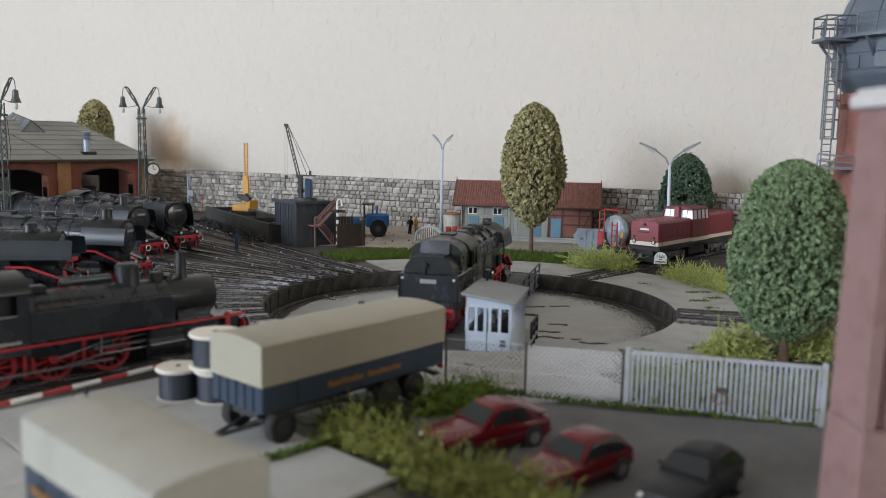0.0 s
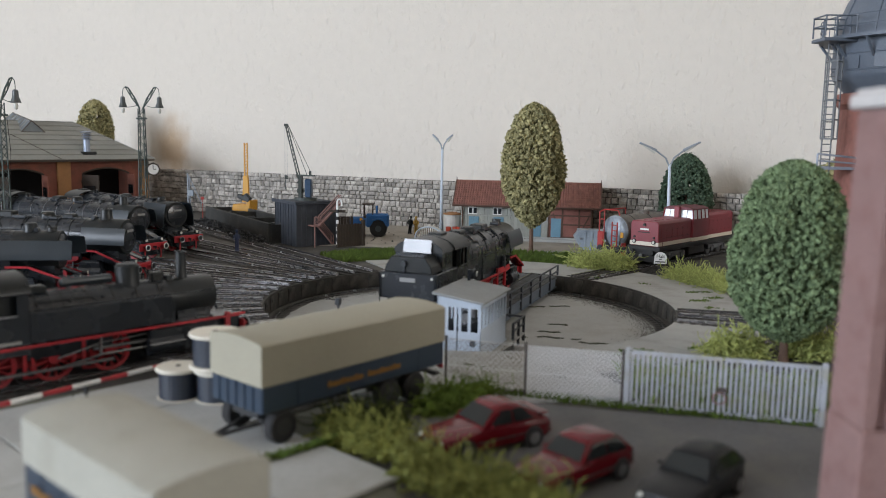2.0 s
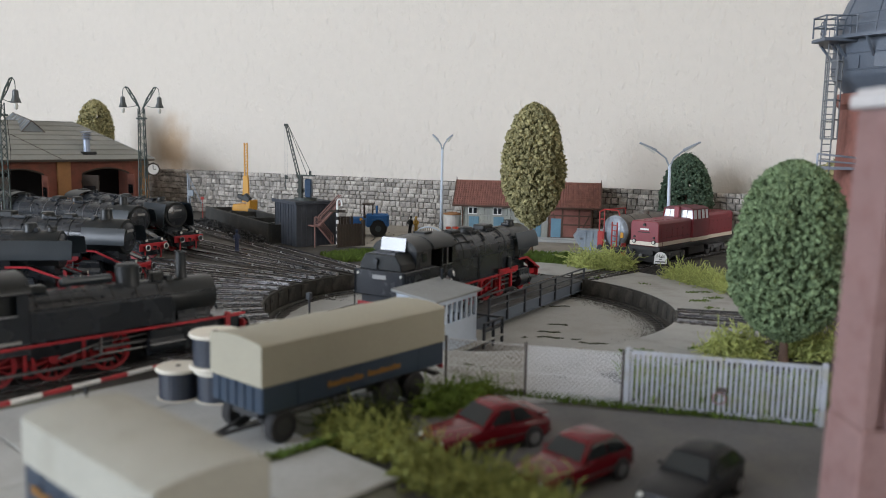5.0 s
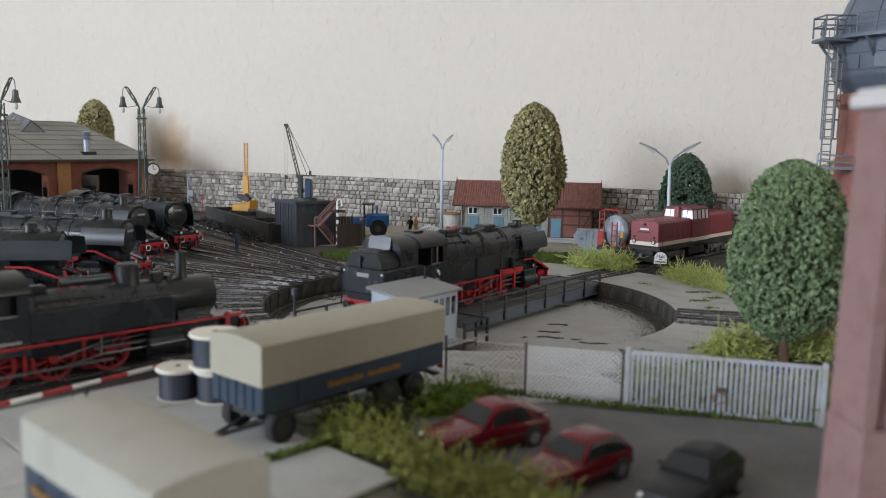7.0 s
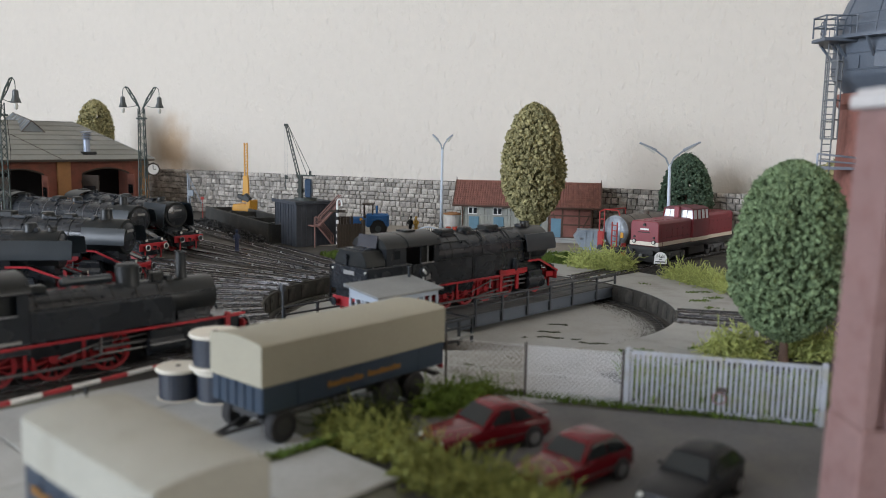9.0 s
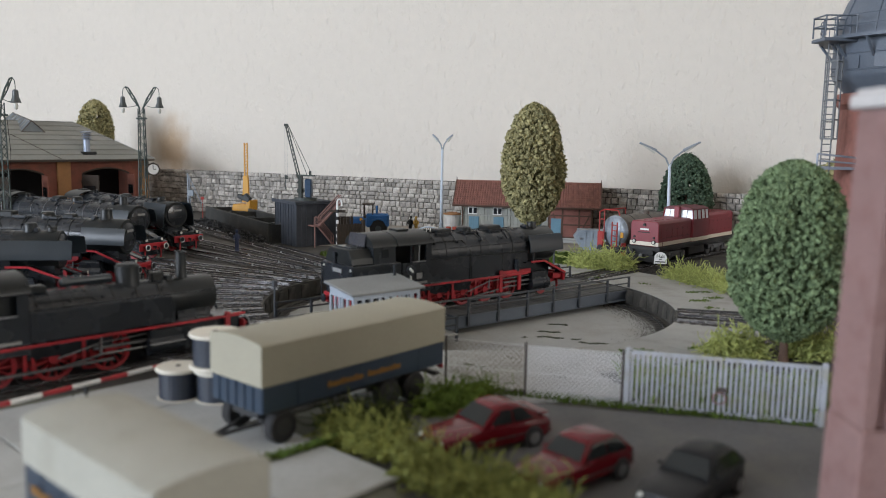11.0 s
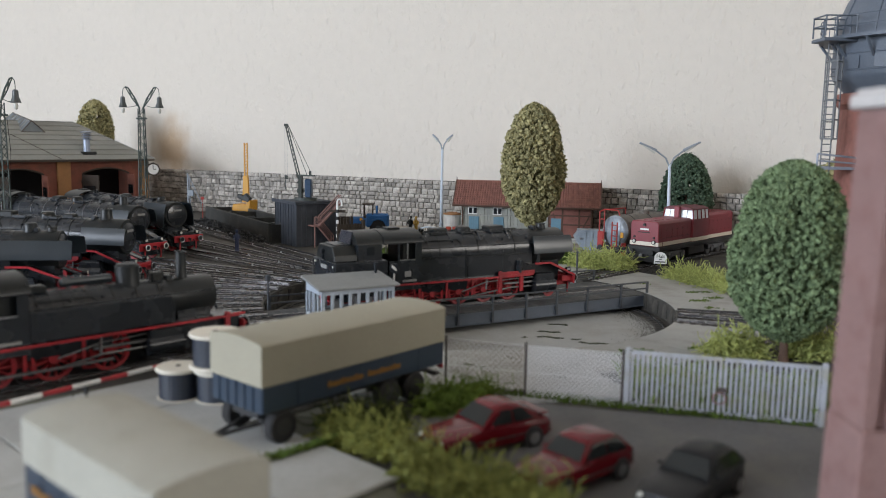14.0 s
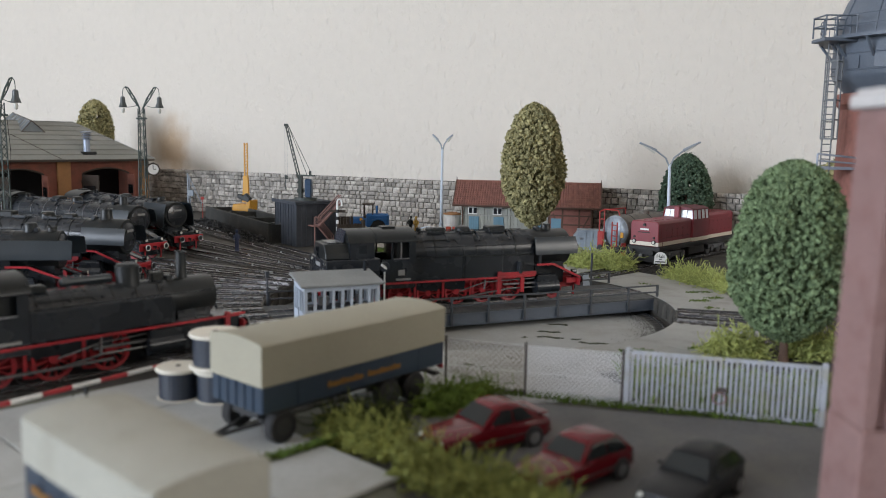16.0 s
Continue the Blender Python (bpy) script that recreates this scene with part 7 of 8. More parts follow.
tree(pose(-0.535, 1.288, 0), "rounded olive green tree behind the engine shed", 0.06, 0.161, 0.0265, M_OLIVE, 0.0018, 2600, 0.5, rough=0.06)
tree(pose(0.345, 0.74, 0), "yellow-green tree behind the water tower", 0.02, 0.098, 0.024, M_OLIVE, 0.0024, 700, 0.45)


def strands(points, count, rad, height, thick, material, label, blob=0.0, name="bush"):
    """A loose bush of curled fibres along a line of ground points."""
    c = sum((Vector(p) for p in points), Vector((0, 0))) / len(points)
    t = thing(name, pose(c.x, c.y, 0), label, "bush", "bushes")
    g = Geo()
    places, sizes = [], []
    for i in range(count):
        k = rng.uniform(0, len(points) - 1 - 1e-6)
        a, b = Vector(points[int(k)]), Vector(points[int(k) + 1])
        p = a.lerp(b, k - int(k)) - c
        an, rr = rng.uniform(0, 6.283), rad * math.sqrt(rng.uniform(0, 1))
        x, y = p.x + rr * math.cos(an), p.y + rr * math.sin(an)
        top = height * (0.55 + 0.45 * math.cos(min(rr / rad, 1) * 1.4)) * (0.75 + 0.4 * noise.noise((x * 90, y * 90, 1.7)))
        z = top * rng.uniform(0.05, 1.0)
        v, d = Vector((x, y, max(z, 0.0008))), Vector(rng.normal(size=3)).normalized()
        pts = [v.copy()]
        ln = rng.uniform(0.7, 1.5) * 0.0028
        for s in range(4):
            d = (d + Vector(rng.normal(size=3)) * 0.55).normalized()
            v = v + d * ln
            v.z = max(v.z, 0.0006)
            pts.append(v.copy())
        g.tube(pts, thick * rng.uniform(0.6, 1.3), 4)
        if blob and i % (2 if name == "hedge" else 4) == 0:
            places.append(np.array([x, y, max(z * 0.85, 0.001)]))
            sizes.append(blob * rng.uniform(0.6, 1.4))
    part("twig_tangle", g, material, t)
    if blob:
        part("leaf_mass", clumps(places, sizes, 6, blob * 0.6), material, t)
    return t


strands([(0.123, 0.745), (0.142, 0.738), (0.158, 0.728)], 1500, 0.0125, 0.0185, 0.00027, M_LIME, "loose yellow-green fibre bush at the trackside", 0.0011)
strands([(0.194, 0.690), (0.203, 0.672), (0.214, 0.645), (0.226, 0.612)], 1800, 0.0105, 0.0125, 0.00026, M_LIME, "low yellow-green fibre hedge along the apron", 0.0010)
strands([(0.148, 0.438), (0.166, 0.434)], 520, 0.0085, 0.0145, 0.00027, M_LIME, "yellow-green bush under the tree", 0.0016)
strands([(0.192, 0.44), (0.215, 0.425)], 520, 0.010, 0.018, 0.00028, M_LIME, "yellow-green bush under the tree", 0.0016)
strands([(-0.004, 0.334), (0.006, 0.341), (0.018, 0.349)], 520, 0.0075, 0.0115, 0.0002, M_HEDGE, "fresh green hedge between lorry and car park", 0.0020, "hedge")
strands([(-0.043, 0.316), (-0.030, 0.316), (-0.018, 0.318)], 440, 0.0065, 0.0068, 0.0002, M_HEDGED, "low dark green hedge beside the lorry", 0.0019, "hedge")
strands([(-0.038, 0.304), (-0.026, 0.294), (-0.014, 0.286)], 560, 0.0075, 0.0085, 0.0002, M_HEDGEY, "yellow-green hedge beside the paving", 0.0020, "hedge")
strands([(-0.010, 0.272), (0.006, 0.258), (0.022, 0.248), (0.034, 0.236)], 800, 0.0094, 0.0115, 0.0002, M_HEDGE2, "green hedge in front of parked cars", 0.0022, "hedge")


def grass(name, test, box, count, height, label, z=0.0012, material=None):
    vs, fs, n = [], [], 0
    x0, x1, y0, y1 = box
    while n < count:
        x, y = rng.uniform(x0, x1), rng.uniform(y0, y1)
        if not test(x, y):
            continue
        h, a = height * rng.uniform(0.4, 1.3), rng.uniform(0, 6.283)
        w = 0.0004
        dx, dy = rng.normal(size=2) * h * 0.4
        b = len(vs)
        vs += [(x - w * math.cos(a), y - w * math.sin(a), z - 0.001), (x + w * math.cos(a), y + w * math.sin(a), z - 0.001), (x + dx + w * 0.3, y + dy, z + h), (x + dx * 0.4 - w, y + dy * 0.4, z + h * 0.6)]
        fs.append((b, b + 1, b + 2, b + 3))
        n += 1
    me = bpy.data.meshes.new(name)
    me.from_pydata(vs, [], fs)
    return tagged(part(name, me, material or M_GRASS), label, "grass", kind="stuff")


M_GATEGRASS = mat("fresh_grass_blades", (0.20, 0.28, 0.075), 0.9, vary=0.35, scale=120, bump=0.2, dirt=(0.14, 0.09, 0.04), dirt_amount=0.35, spec=0.2)


def ringtest(r0, r1, a0, a1):
    def f(x, y):
        r, a = math.hypot(x - CX, y - CY), math.degrees(math.atan2(y - CY, x - CX))
        w = 0.012 * noise.noise((x * 25, y * 25, 0.5))
        return r0 < r < r1 + w and a0 < a < a1
    return f


grass("grass", ringtest(0.203, 0.268, 55, 122), (-0.15, 0.19, 0.74, 0.86), 11000, 0.0036, "short green grass strip behind the turntable apron")
grass("grass", lambda x, y: abs(y - (0.3625 - 0.30 * (x - 0.02) * 0.9)) < 0.004 and x > 0.018, (0.0, 0.17, 0.30, 0.375), 1800, 0.0018, "grass along the foot of the fence")
grass("grass", lambda x, y: abs((y - 0.283) - 0.95 * (x + 0.05)) < 0.0022 and noise.noise((x * 60, y * 60, 3)) > -0.2, (-0.085, -0.036, 0.25, 0.31), 700, 0.003, "grass in the paving joints", 0.002)
grass("grass", lambda x, y: 0.3475 - 0.29 * (x - 0.0795) < y < 0.418 - 0.29 * (x - 0.0795) - 0.05 * abs(rng.normal()) and math.hypot(x - CX, y - CY) > 0.187, (0.086, 0.24, 0.30, 0.43), 9500, 0.0065, "green grass behind the picket gate", 0.0012, M_GATEGRASS)
M_MOSS = foliage("dark_moss", (0.045, 0.052, 0.022), 0.3)


def moss(label, paths, size, z, spread, material):
    """Low broken streaks of moss, each wandering along a line (x, y, heading, length)."""
    pl, sz = [], []
    for x, y, deg, ln in paths:
        n = int(ln / (size * 0.8))
        for k in range(n):
            a = radians(deg) + 0.5 * math.sin(k * 0.21 + x * 90)
            x, y = x + size * 0.8 * math.cos(a), y + size * 0.8 * math.sin(a)
            if noise.noise((x * 130, y * 130, 2.0)) > -0.25:
                for _ in range(3):
                    pl.append(np.array([x + rng.normal() * spread, y + rng.normal() * spread * 1.3, z]))
                    sz.append(size * rng.uniform(0.35, 1.0))
    return tagged(part("moss", clumps(pl, sz, 2, size * 0.8, 0.6), material), label, "moss", kind="stuff")


moss("thin dark streaks of moss on the pit floor", [(0.088, 0.520, 166, 0.035), (0.105, 0.508, 172, 0.02), (0.060, 0.524, 172, 0.015), (0.078, 0.540, 175, 0.015), (-0.045, 0.545, 170, 0.03), (0.06, 0.62, 12, 0.04), (0.09, 0.56, 165, 0.02)], 0.00045, PIT + 0.0001, 0.0006, M_MOSS)
moss("flat patches of green moss on the concrete apron", [(0.166, 0.655, 170, 0.012), (0.185, 0.622, 5, 0.02), (0.205, 0.60, 172, 0.012), (0.178, 0.588, 8, 0.015), (0.192, 0.560, 175, 0.012), (0.13, 0.680, 160, 0.01)], 0.0008, 0.0013, 0.0013, M_GRASS)
moss("flat patches of green moss between pit and gate", [(0.115, 0.4375, 172, 0.020), (0.136, 0.447, 8, 0.020), (0.160, 0.450, 172, 0.014), (0.100, 0.428, 160, 0.008)], 0.0007, 0.0013, 0.0011, M_GRASS)
moss("faint dark streaks of moss on the concrete behind the fence", [(0.022, 0.402, 150, 0.012), (0.06, 0.385, 140, 0.010), (0.045, 0.418, 165, 0.012)], 0.0003, 0.0012, 0.0005, M_MOSS)

# pale gravel by the goods shed
M_GRAVEL = mat("pale_gravel", (0.36, 0.37, 0.38), 0.9, vary=0.3, scale=200, bump=0.3, random_each=0.3)


def gravel(name, n, box, size, label, test=lambda x, y: True, material=None, z=0.001):
    places, sizes = [], []
    while len(places) < n:
        x, y = rng.uniform(box[0], box[1]), rng.uniform(box[2], box[3])
        if test(x, y):
            places.append(np.array([x, y, z]))
            sizes.append(size * rng.uniform(0.6, 1.4))
    return tagged(part(name, clumps(places, sizes, 0), material or M_GRAVEL), label, "gravel", kind="stuff")


gravel("gravel", 900, (0.085, 0.165, 0.80, 0.845), 0.0011, "pale gravel patch near the goods shed", lambda x, y: ((x - 0.125) / 0.04) ** 2 + ((y - 0.822) / 0.02) ** 2 < 1 + 0.5 * noise.noise((x * 50, y * 50, 0)))
gravel("coal_crumbs", 60, (-0.1, 0.0, 0.88, 0.99), 0.0009, "dark crumbs of coal scattered in the yard", material=M_COAL)
gravel("ballast_stones", 1500, (0.10, 0.24, 0.66, 0.83), 0.0008, "dark ballast stones beside the diesel's track", lambda x, y: abs((x - CX) * math.sin(radians(47.8)) - (y - CY) * math.cos(radians(47.8))) < 0.028 and math.hypot(x - CX, y - CY) > 0.21, M_BALLAST)


def soot():
    pl, sz = [], []
    for _ in range(8000):
        r = 0.1285 - abs(rng.normal()) * 0.0065 - 0.004 * abs(noise.noise((len(pl) * 0.01, 0.3, 0.0)))
        p = polar(r, rng.uniform(-60, 150), PIT + 0.0001)
        pl.append(np.array(p))
        sz.append(0.00018 * rng.uniform(0.5, 1.6))
    return tagged(part("soot_grains", clumps(pl, sz, 0), M_PITWALL), "dark soot and ash grains along the pit's edge", "grit", kind="stuff")


soot()

# ---- fence and gate ----
M_GATE = mat("pale_grey_gate_paint", (0.40, 0.42, 0.46), 0.6, vary=0.12, scale=90, dirt=(0.3, 0.26, 0.1), dirt_amount=0.35)
M_WIRE = mat("galvanised_wire", (0.6, 0.6, 0.6), 0.5, 0.1, vary=0.1)
M_RUSTWIRE = mat("rusty_wire", (0.17, 0.13, 0.11), 0.7, vary=0.2)
M_POST = mat("rusty_brown_post", (0.085, 0.072, 0.068), 0.8, vary=0.25)


def gate():
    t = thing("double_gate", pose(0.0795, 0.3457, 0, 0, 0, -16.2), "pale grey double-leaf picket gate, closed", "gate")
    ln, h = 0.0772, 0.0258
    for x in (0.0, ln):
        part("gate_post", Geo().box(x - 0.0011, x + 0.0011, -0.0011, 0.0011, 0, h + 0.001), M_GATE, t, bevel=0.0003)
    for x0, x1 in ((0.0014, ln / 2 - 0.0004), (ln / 2 + 0.0004, ln - 0.0014)):
        f = part("leaf_frame", Geo().box(x0, x1, -0.0006, 0.0006, 0.0012, 0.0026).box(x0, x1, -0.0006, 0.0006, h - 0.0018, h - 0.0002).box(x0, x0 + 0.0012, -0.0006, 0.0006, 0.0026, h - 0.0018).box(x1 - 0.0012, x1, -0.0006, 0.0006, 0.0026, h - 0.0018), M_GATE, t)
        for k in range(16):
            x = x0 + 0.0028 + k * (x1 - x0 - 0.0056) / 15
            part("picket", Geo().box(x - 0.00055, x + 0.00055, -0.0004, 0.0004, 0.0026, h - 0.0018), M_GATE, f)
    part("latch", Geo().box(ln / 2 - 0.002, ln / 2 + 0.002, -0.0012, -0.0006, 0.011, 0.013), M_POST, t)
    part("chain", Geo().ring((ln / 2 - 0.001, -0.0012, 0.0085), (0, 1, 0.2), 0.0026, 0.0003, 14, 5), M_RUSTRAIL, t, "rusty loop of chain")
    return t


gate()


def mesh_fence(p0, p1, h, label, s=0.0021, wire=0.00026, posts=(0, 1)):
    p0, p1 = Vector(p0), Vector(p1)
    ln = (p1 - p0).length
    t = thing("wire_fence", pose(p0.x, p0.y, 0, 0, 0, math.degrees(math.atan2(p1.y - p0.y, p1.x - p0.x))), label, "fence", "wire fences")
    for k in posts:
        x = k * (ln - 0.0006)
        part("post", Geo().cyl((x, 0, 0), (x, 0, h + 0.0015), 0.0006, n=8), M_POST, t)
    part("line_wire", Geo().tube([(0, 0, h), (ln, 0, h)], 0.0002, 4).tube([(0, 0, h * 0.5), (ln, 0, h * 0.5)], 0.00015, 4).tube([(0, 0, 0.001), (ln, 0, 0.001)], 0.0002, 4), M_WIRE, t)
    g = Geo()
    k = -h
    while k < ln:
        for sg in (0, 1):
            a, b = k, k + h
            za, zb = 0.0, h
            xa, xb = max(a, 0), min(b, ln)
            if xb > xa:
                z1, z2 = (xa - a), (xb - a)
                if sg:
                    z1, z2 = h - z1, h - z2
                g.cyl((xa, 0.0001 * sg, z1), (xb, 0.0001 * sg, z2), wire, n=3, caps=False)
        k += s
    tagged(part("mesh", g, M_WIRE if s < 0.0025 else M_RUSTWIRE, t, "fine diamond wire mesh"), kind="stuff")
    return t


mesh_fence((0.0372, 0.3566), (0.0782, 0.3461), 0.0238, "light diamond wire fence between thin posts")
mesh_fence((0.0022, 0.3671), (0.0362, 0.3569), 0.0238, "rusty brown diamond wire fence between thin posts", 0.0026, 0.00010, (0,))
mesh_fence((-0.036, 0.3775), (0.0012, 0.3674), 0.0238, "rusty brown diamond wire fence between thin posts", 0.0026, 0.00010, (0,))


# ---- lorry trailers ----
M_TEXT = mat("orange_yellow_lettering", (0.24, 0.115, 0.02), 0.6)


def trailer(m, L, W, label, body0=0.0102, split=0.0205, top=0.0362, wheels=(), drop=0.0, cover=None):
    t = thing("lorry_trailer", m, label, "trailer", "lorry trailers")
    part("side_board", Geo().box(0, L, 0, W, body0, split), M_TRUCKBLUE, t, "dark blue side boards", bevel=0.0005)
    for k in range(1, 6):
        for y in (-0.0002, W - 0.0001):
            part("board_strap", Geo().box(L * k / 6 - 0.0004, L * k / 6 + 0.0004, y, y + 0.0003, body0, split), M_TRUCKBLUE, t)
    for k in range(1, 6):
        part("end_rib", Geo().box(-0.0005, 0.0002, W * k / 6 - 0.0003, W * k / 6 + 0.0003, body0 + 0.0004, split - 0.0003), M_TRUCKBLUE, t)
    pr = [(0.0, split), (0.0, top - 0.0005), (0.0012, top + 0.0003), (W * 0.3, top + 0.0013), (W * 0.5, top + 0.0015), (W * 0.7, top + 0.0013), (W - 0.0012, top + 0.0003), (W, top - 0.0005), (W, split)]
    rows = []
    for k in range(13):
        x = -0.0003 + (L + 0.0006) * k / 12
        sag = 0.0 if k % 3 == 0 else -0.0004
        rows.append([(x, y + (-0.0002 if y < W / 2 else 0.0002), z + (sag if z > top else 0)) for y, z in pr])
    part("tarpaulin", Geo().loft(rows), cover or M_TARP, t, "olive-beige tarpaulin cover", smooth=True)
    part("chassis", Geo().box(0.004, L - 0.002, W * 0.25, W * 0.75, 0.006, body0), M_UNDER, t)
    part("drawbar", Geo().tube([(0.012, W * 0.3, 0.0065 - drop), (-0.012, W * 0.5, 0.004 - drop), (0.012, W * 0.7, 0.0065 - drop)], 0.0008, 6), M_UNDER, t)
    part("tail_lamp", Geo().box(L, L + 0.0008, W - 0.004, W - 0.001, 0.008, 0.0098).box(L, L + 0.0008, 0.001, 0.004, 0.008, 0.0098), M_RED, t)
    part("bumper", Geo().box(L - 0.002, L + 0.0005, 0.003, W - 0.003, 0.0045, 0.006), M_UNDER, t)
    for y in (-0.0007, W + 0.0004):
        x = L * 0.31
        for k in range(17):
            w = 0.0013 + 0.0006 * ((k * 5) % 3)
            if k != 8:
                part("text_bar", Geo().box(x, x + w, y, y + 0.0003, split - 0.0063, split - 0.0045 + 0.0006 * ((k * 7) % 3 == 0)), M_TEXT, t)
            x += w + 0.0005
    for x in wheels:
        for y in (0.0026, W - 0.0026):
            zc = 0.0064 - drop
            w = part("wheel", Geo().lathe([(0.003, -0.0026), (0.0058, -0.0026), (0.0064, -0.0018), (0.0064, 0.0018), (0.0058, 0.0026), (0.003, 0.0026)], 24, pose(x, y, zc, 90, 0, 0)), M_TYRE, t, smooth=True)
            part("rim", Geo().lathe([(0.0034, -0.0028), (0.0029, -0.0022), (0.0012, -0.0022), (0.0010, -0.0030), (0.0010, 0.0030), (0.0012, 0.0022), (0.0029, 0.0022), (0.0034, 0.0028)], 16, pose(x, y, zc, 90, 0, 0)), M_UNDER, w)
        part("axle", Geo().cyl((x, 0.003, 0.0064 - drop), (x, W - 0.003, 0.0064 - drop), 0.0009, n=8).box(x - 0.0035, x + 0.0035, W * 0.28, W * 0.34, 0.0064 - drop, 0.0102).box(x - 0.0035, x + 0.0035, W * 0.66, W * 0.72, 0.0064 - drop, 0.0102), M_UNDER, t)
        part("mudguard", Geo().box(x - 0.0065, x + 0.0065, 0.0002, 0.005, 0.0100, 0.0107).box(x - 0.0065, x + 0.0065, W - 0.005, W - 0.0002, 0.0100, 0.0107), M_UNDER, t)
    return t


trailer(pose(-0.0626, 0.2834, 0.00497, 0, 0, 49.2) @ Matrix.Scale(0.975, 4), 0.1, 0.0315, "lorry trailer with dark blue boards and olive-beige tarpaulin", wheels=(0.010, 0.066, 0.0815), drop=0.0028)
trailer(pose(-0.0385, 0.1800, 0.0022, 0, 0, 137.5), 0.066, 0.028, "short lorry trailer with blue boards under a pale tarpaulin", split=0.0270, top=0.0392, wheels=(0.012, 0.053), cover=mat("pale_grey_tarp", (0.37, 0.365, 0.315), 0.75, vary=0.07, scale=40, fine=800, bump=0.1, dirt=(0.27, 0.26, 0.21), dirt_amount=0.4))


# ---- parked cars ----
def car(m, label, paint, hatch=False, size=1.0):
    t = thing("car", m @ Matrix.Scale(size, 4), label, "car", "parked cars")
    L, W = 0.0485, 0.0196
    h = L / 2
    # lower body: rounded sections from nose to tail (x, half width, top)
    tail = [(0.0125, 0.0098, 0.0102), (0.0205, 0.0095, 0.0104), (h - 0.0008, 0.0086, 0.0098), (h, 0.0080, 0.0080)] if not hatch else [(0.0150, 0.0097, 0.0104), (h - 0.0025, 0.0091, 0.0106), (h - 0.0005, 0.0084, 0.0098), (h, 0.0078, 0.0080)]
    rows = []
    for x, w, z in [(-h, 0.0074, 0.0066), (-h + 0.0008, 0.0084, 0.0080), (-h + 0.0042, 0.0092, 0.0088), (-0.0135, 0.0097, 0.0095), (-0.0060, 0.0099, 0.0102), (0.0030, 0.0099, 0.0103)] + tail:
        half = [(w * 0.90, 0.0026), (w, 0.0040), (w * 1.01, 0.0062), (w * 0.985, z - 0.0016), (w * 0.93, z - 0.0005), (w * 0.80, z), (w * 0.40, z + 0.0005)]
        rows.append([(x, y, q) for y, q in half] + [(x, -y, q) for y, q in reversed(half)])
    part("body", Geo().loft(rows), paint, t, smooth=True)
    # cabin: rounded painted shell with separate panes set on it
    x0, x1, x2, x3 = (-0.0080, 0.0000, 0.0100, 0.0200) if not hatch else (-0.0068, 0.0002, 0.0145, 0.0222)
    zb, zt, wb, wt = 0.0099, 0.0163, 0.0091, 0.0069
    rows = []
    for f, x, z in ((0.0, x0, zb), (0.35, x0 + (x1 - x0) * 0.36, zb + (zt - zb) * 0.42), (0.8, x0 + (x1 - x0) * 0.80, zb + (zt - zb) * 0.86), (1.0, x1 + 0.001, zt), (1.0, (x1 + x2) / 2, zt + 0.0004), (1.0, x2 - 0.001, zt), (0.8, x2 + (x3 - x2) * 0.22, zb + (zt - zb) * 0.84), (0.35, x2 + (x3 - x2) * 0.66, zb + (zt - zb) * 0.42), (0.0, x3, zb)):
        w = wb + (wt - wb) * (z - zb) / (zt - zb)
        half = [(wb, zb - 0.0006), ((wb + w) / 2, (zb + z) / 2), (w, z - 0.0004 * f), (w * 0.86, z + 0.0003 * f), (w * 0.45, z + 0.0006 * f)]
        rows.append([(x, y, q) for y, q in half] + [(x, -y, q) for y, q in reversed(half)])
    cabin = part("cabin", Geo().loft(rows), paint, t, smooth=True)

    def pane(name, pts, out):
        o = Vector(out) * 0.00035
        part(name, Geo().add([tuple(Vector(p) + o) for p in pts] + [tuple(Vector(p) - o) for p in pts], [(0, 1, 2, 3), (7, 6, 5, 4), (0, 4, 5, 1), (1, 5, 6, 2), (2, 6, 7, 3), (3, 7, 4, 0)]), M_CARGLASS, cabin)

    def on_side(s, x, f):
        return (x, s * (wb + (wt - wb) * f + 0.0001), zb + (zt - zb) * f)
    dz = zt - zb
    pane("windscreen", [(x0 + (x1 - x0) * 0.12, -0.0080, zb + dz * 0.14), (x0 + (x1 - x0) * 0.12, 0.0080, zb + dz * 0.14), (x0 + (x1 - x0) * 0.82, 0.0064, zb + dz * 0.88), (x0 + (x1 - x0) * 0.82, -0.0064, zb + dz * 0.88)], (-0.7, 0, 0.9))
    pane("rear_window", [(x3 - (x3 - x2) * 0.18, -0.0076, zb + dz * 0.18), (x3 - (x3 - x2) * 0.18, 0.0076, zb + dz * 0.18), (x2 + (x3 - x2) * 0.24, 0.0062, zb + dz * 0.84), (x2 + (x3 - x2) * 0.24, -0.0062, zb + dz * 0.84)], (0.6, 0, 0.9))
    xm = (x1 + x2) / 2 + 0.0008
    for s in (-1, 1):
        pane("side_window", [on_side(s, x0 + (x1 - x0) * 0.50, 0.14), on_side(s, xm - 0.0005, 0.14), on_side(s, xm - 0.0005, 0.84), on_side(s, x1 + 0.0012, 0.84)], (0, s, 0.2))
        pane("side_window", [on_side(s, xm + 0.0005, 0.14), on_side(s, x2 + (x3 - x2) * 0.50, 0.14), on_side(s, x2 + 0.0004, 0.84), on_side(s, xm + 0.0005, 0.84)], (0, s, 0.2))
        part("headlight", Geo().lathe([(0.0003, -0.0004), (0.0010, -0.0003), (0.0012, 0.0004), (0.0009, 0.0012)], 14, pose(-h + 0.0004, s * 0.0064, 0.0068, 0, 90, 0)), M_LAMP, t, smooth=True)
        part("tail_light", Geo().box(h - 0.0010, h + 0.0003, s * 0.0064 - 0.0014, s * 0.0064 + 0.0014, 0.0060, 0.0078), M_RED, t, bevel=0.0002)
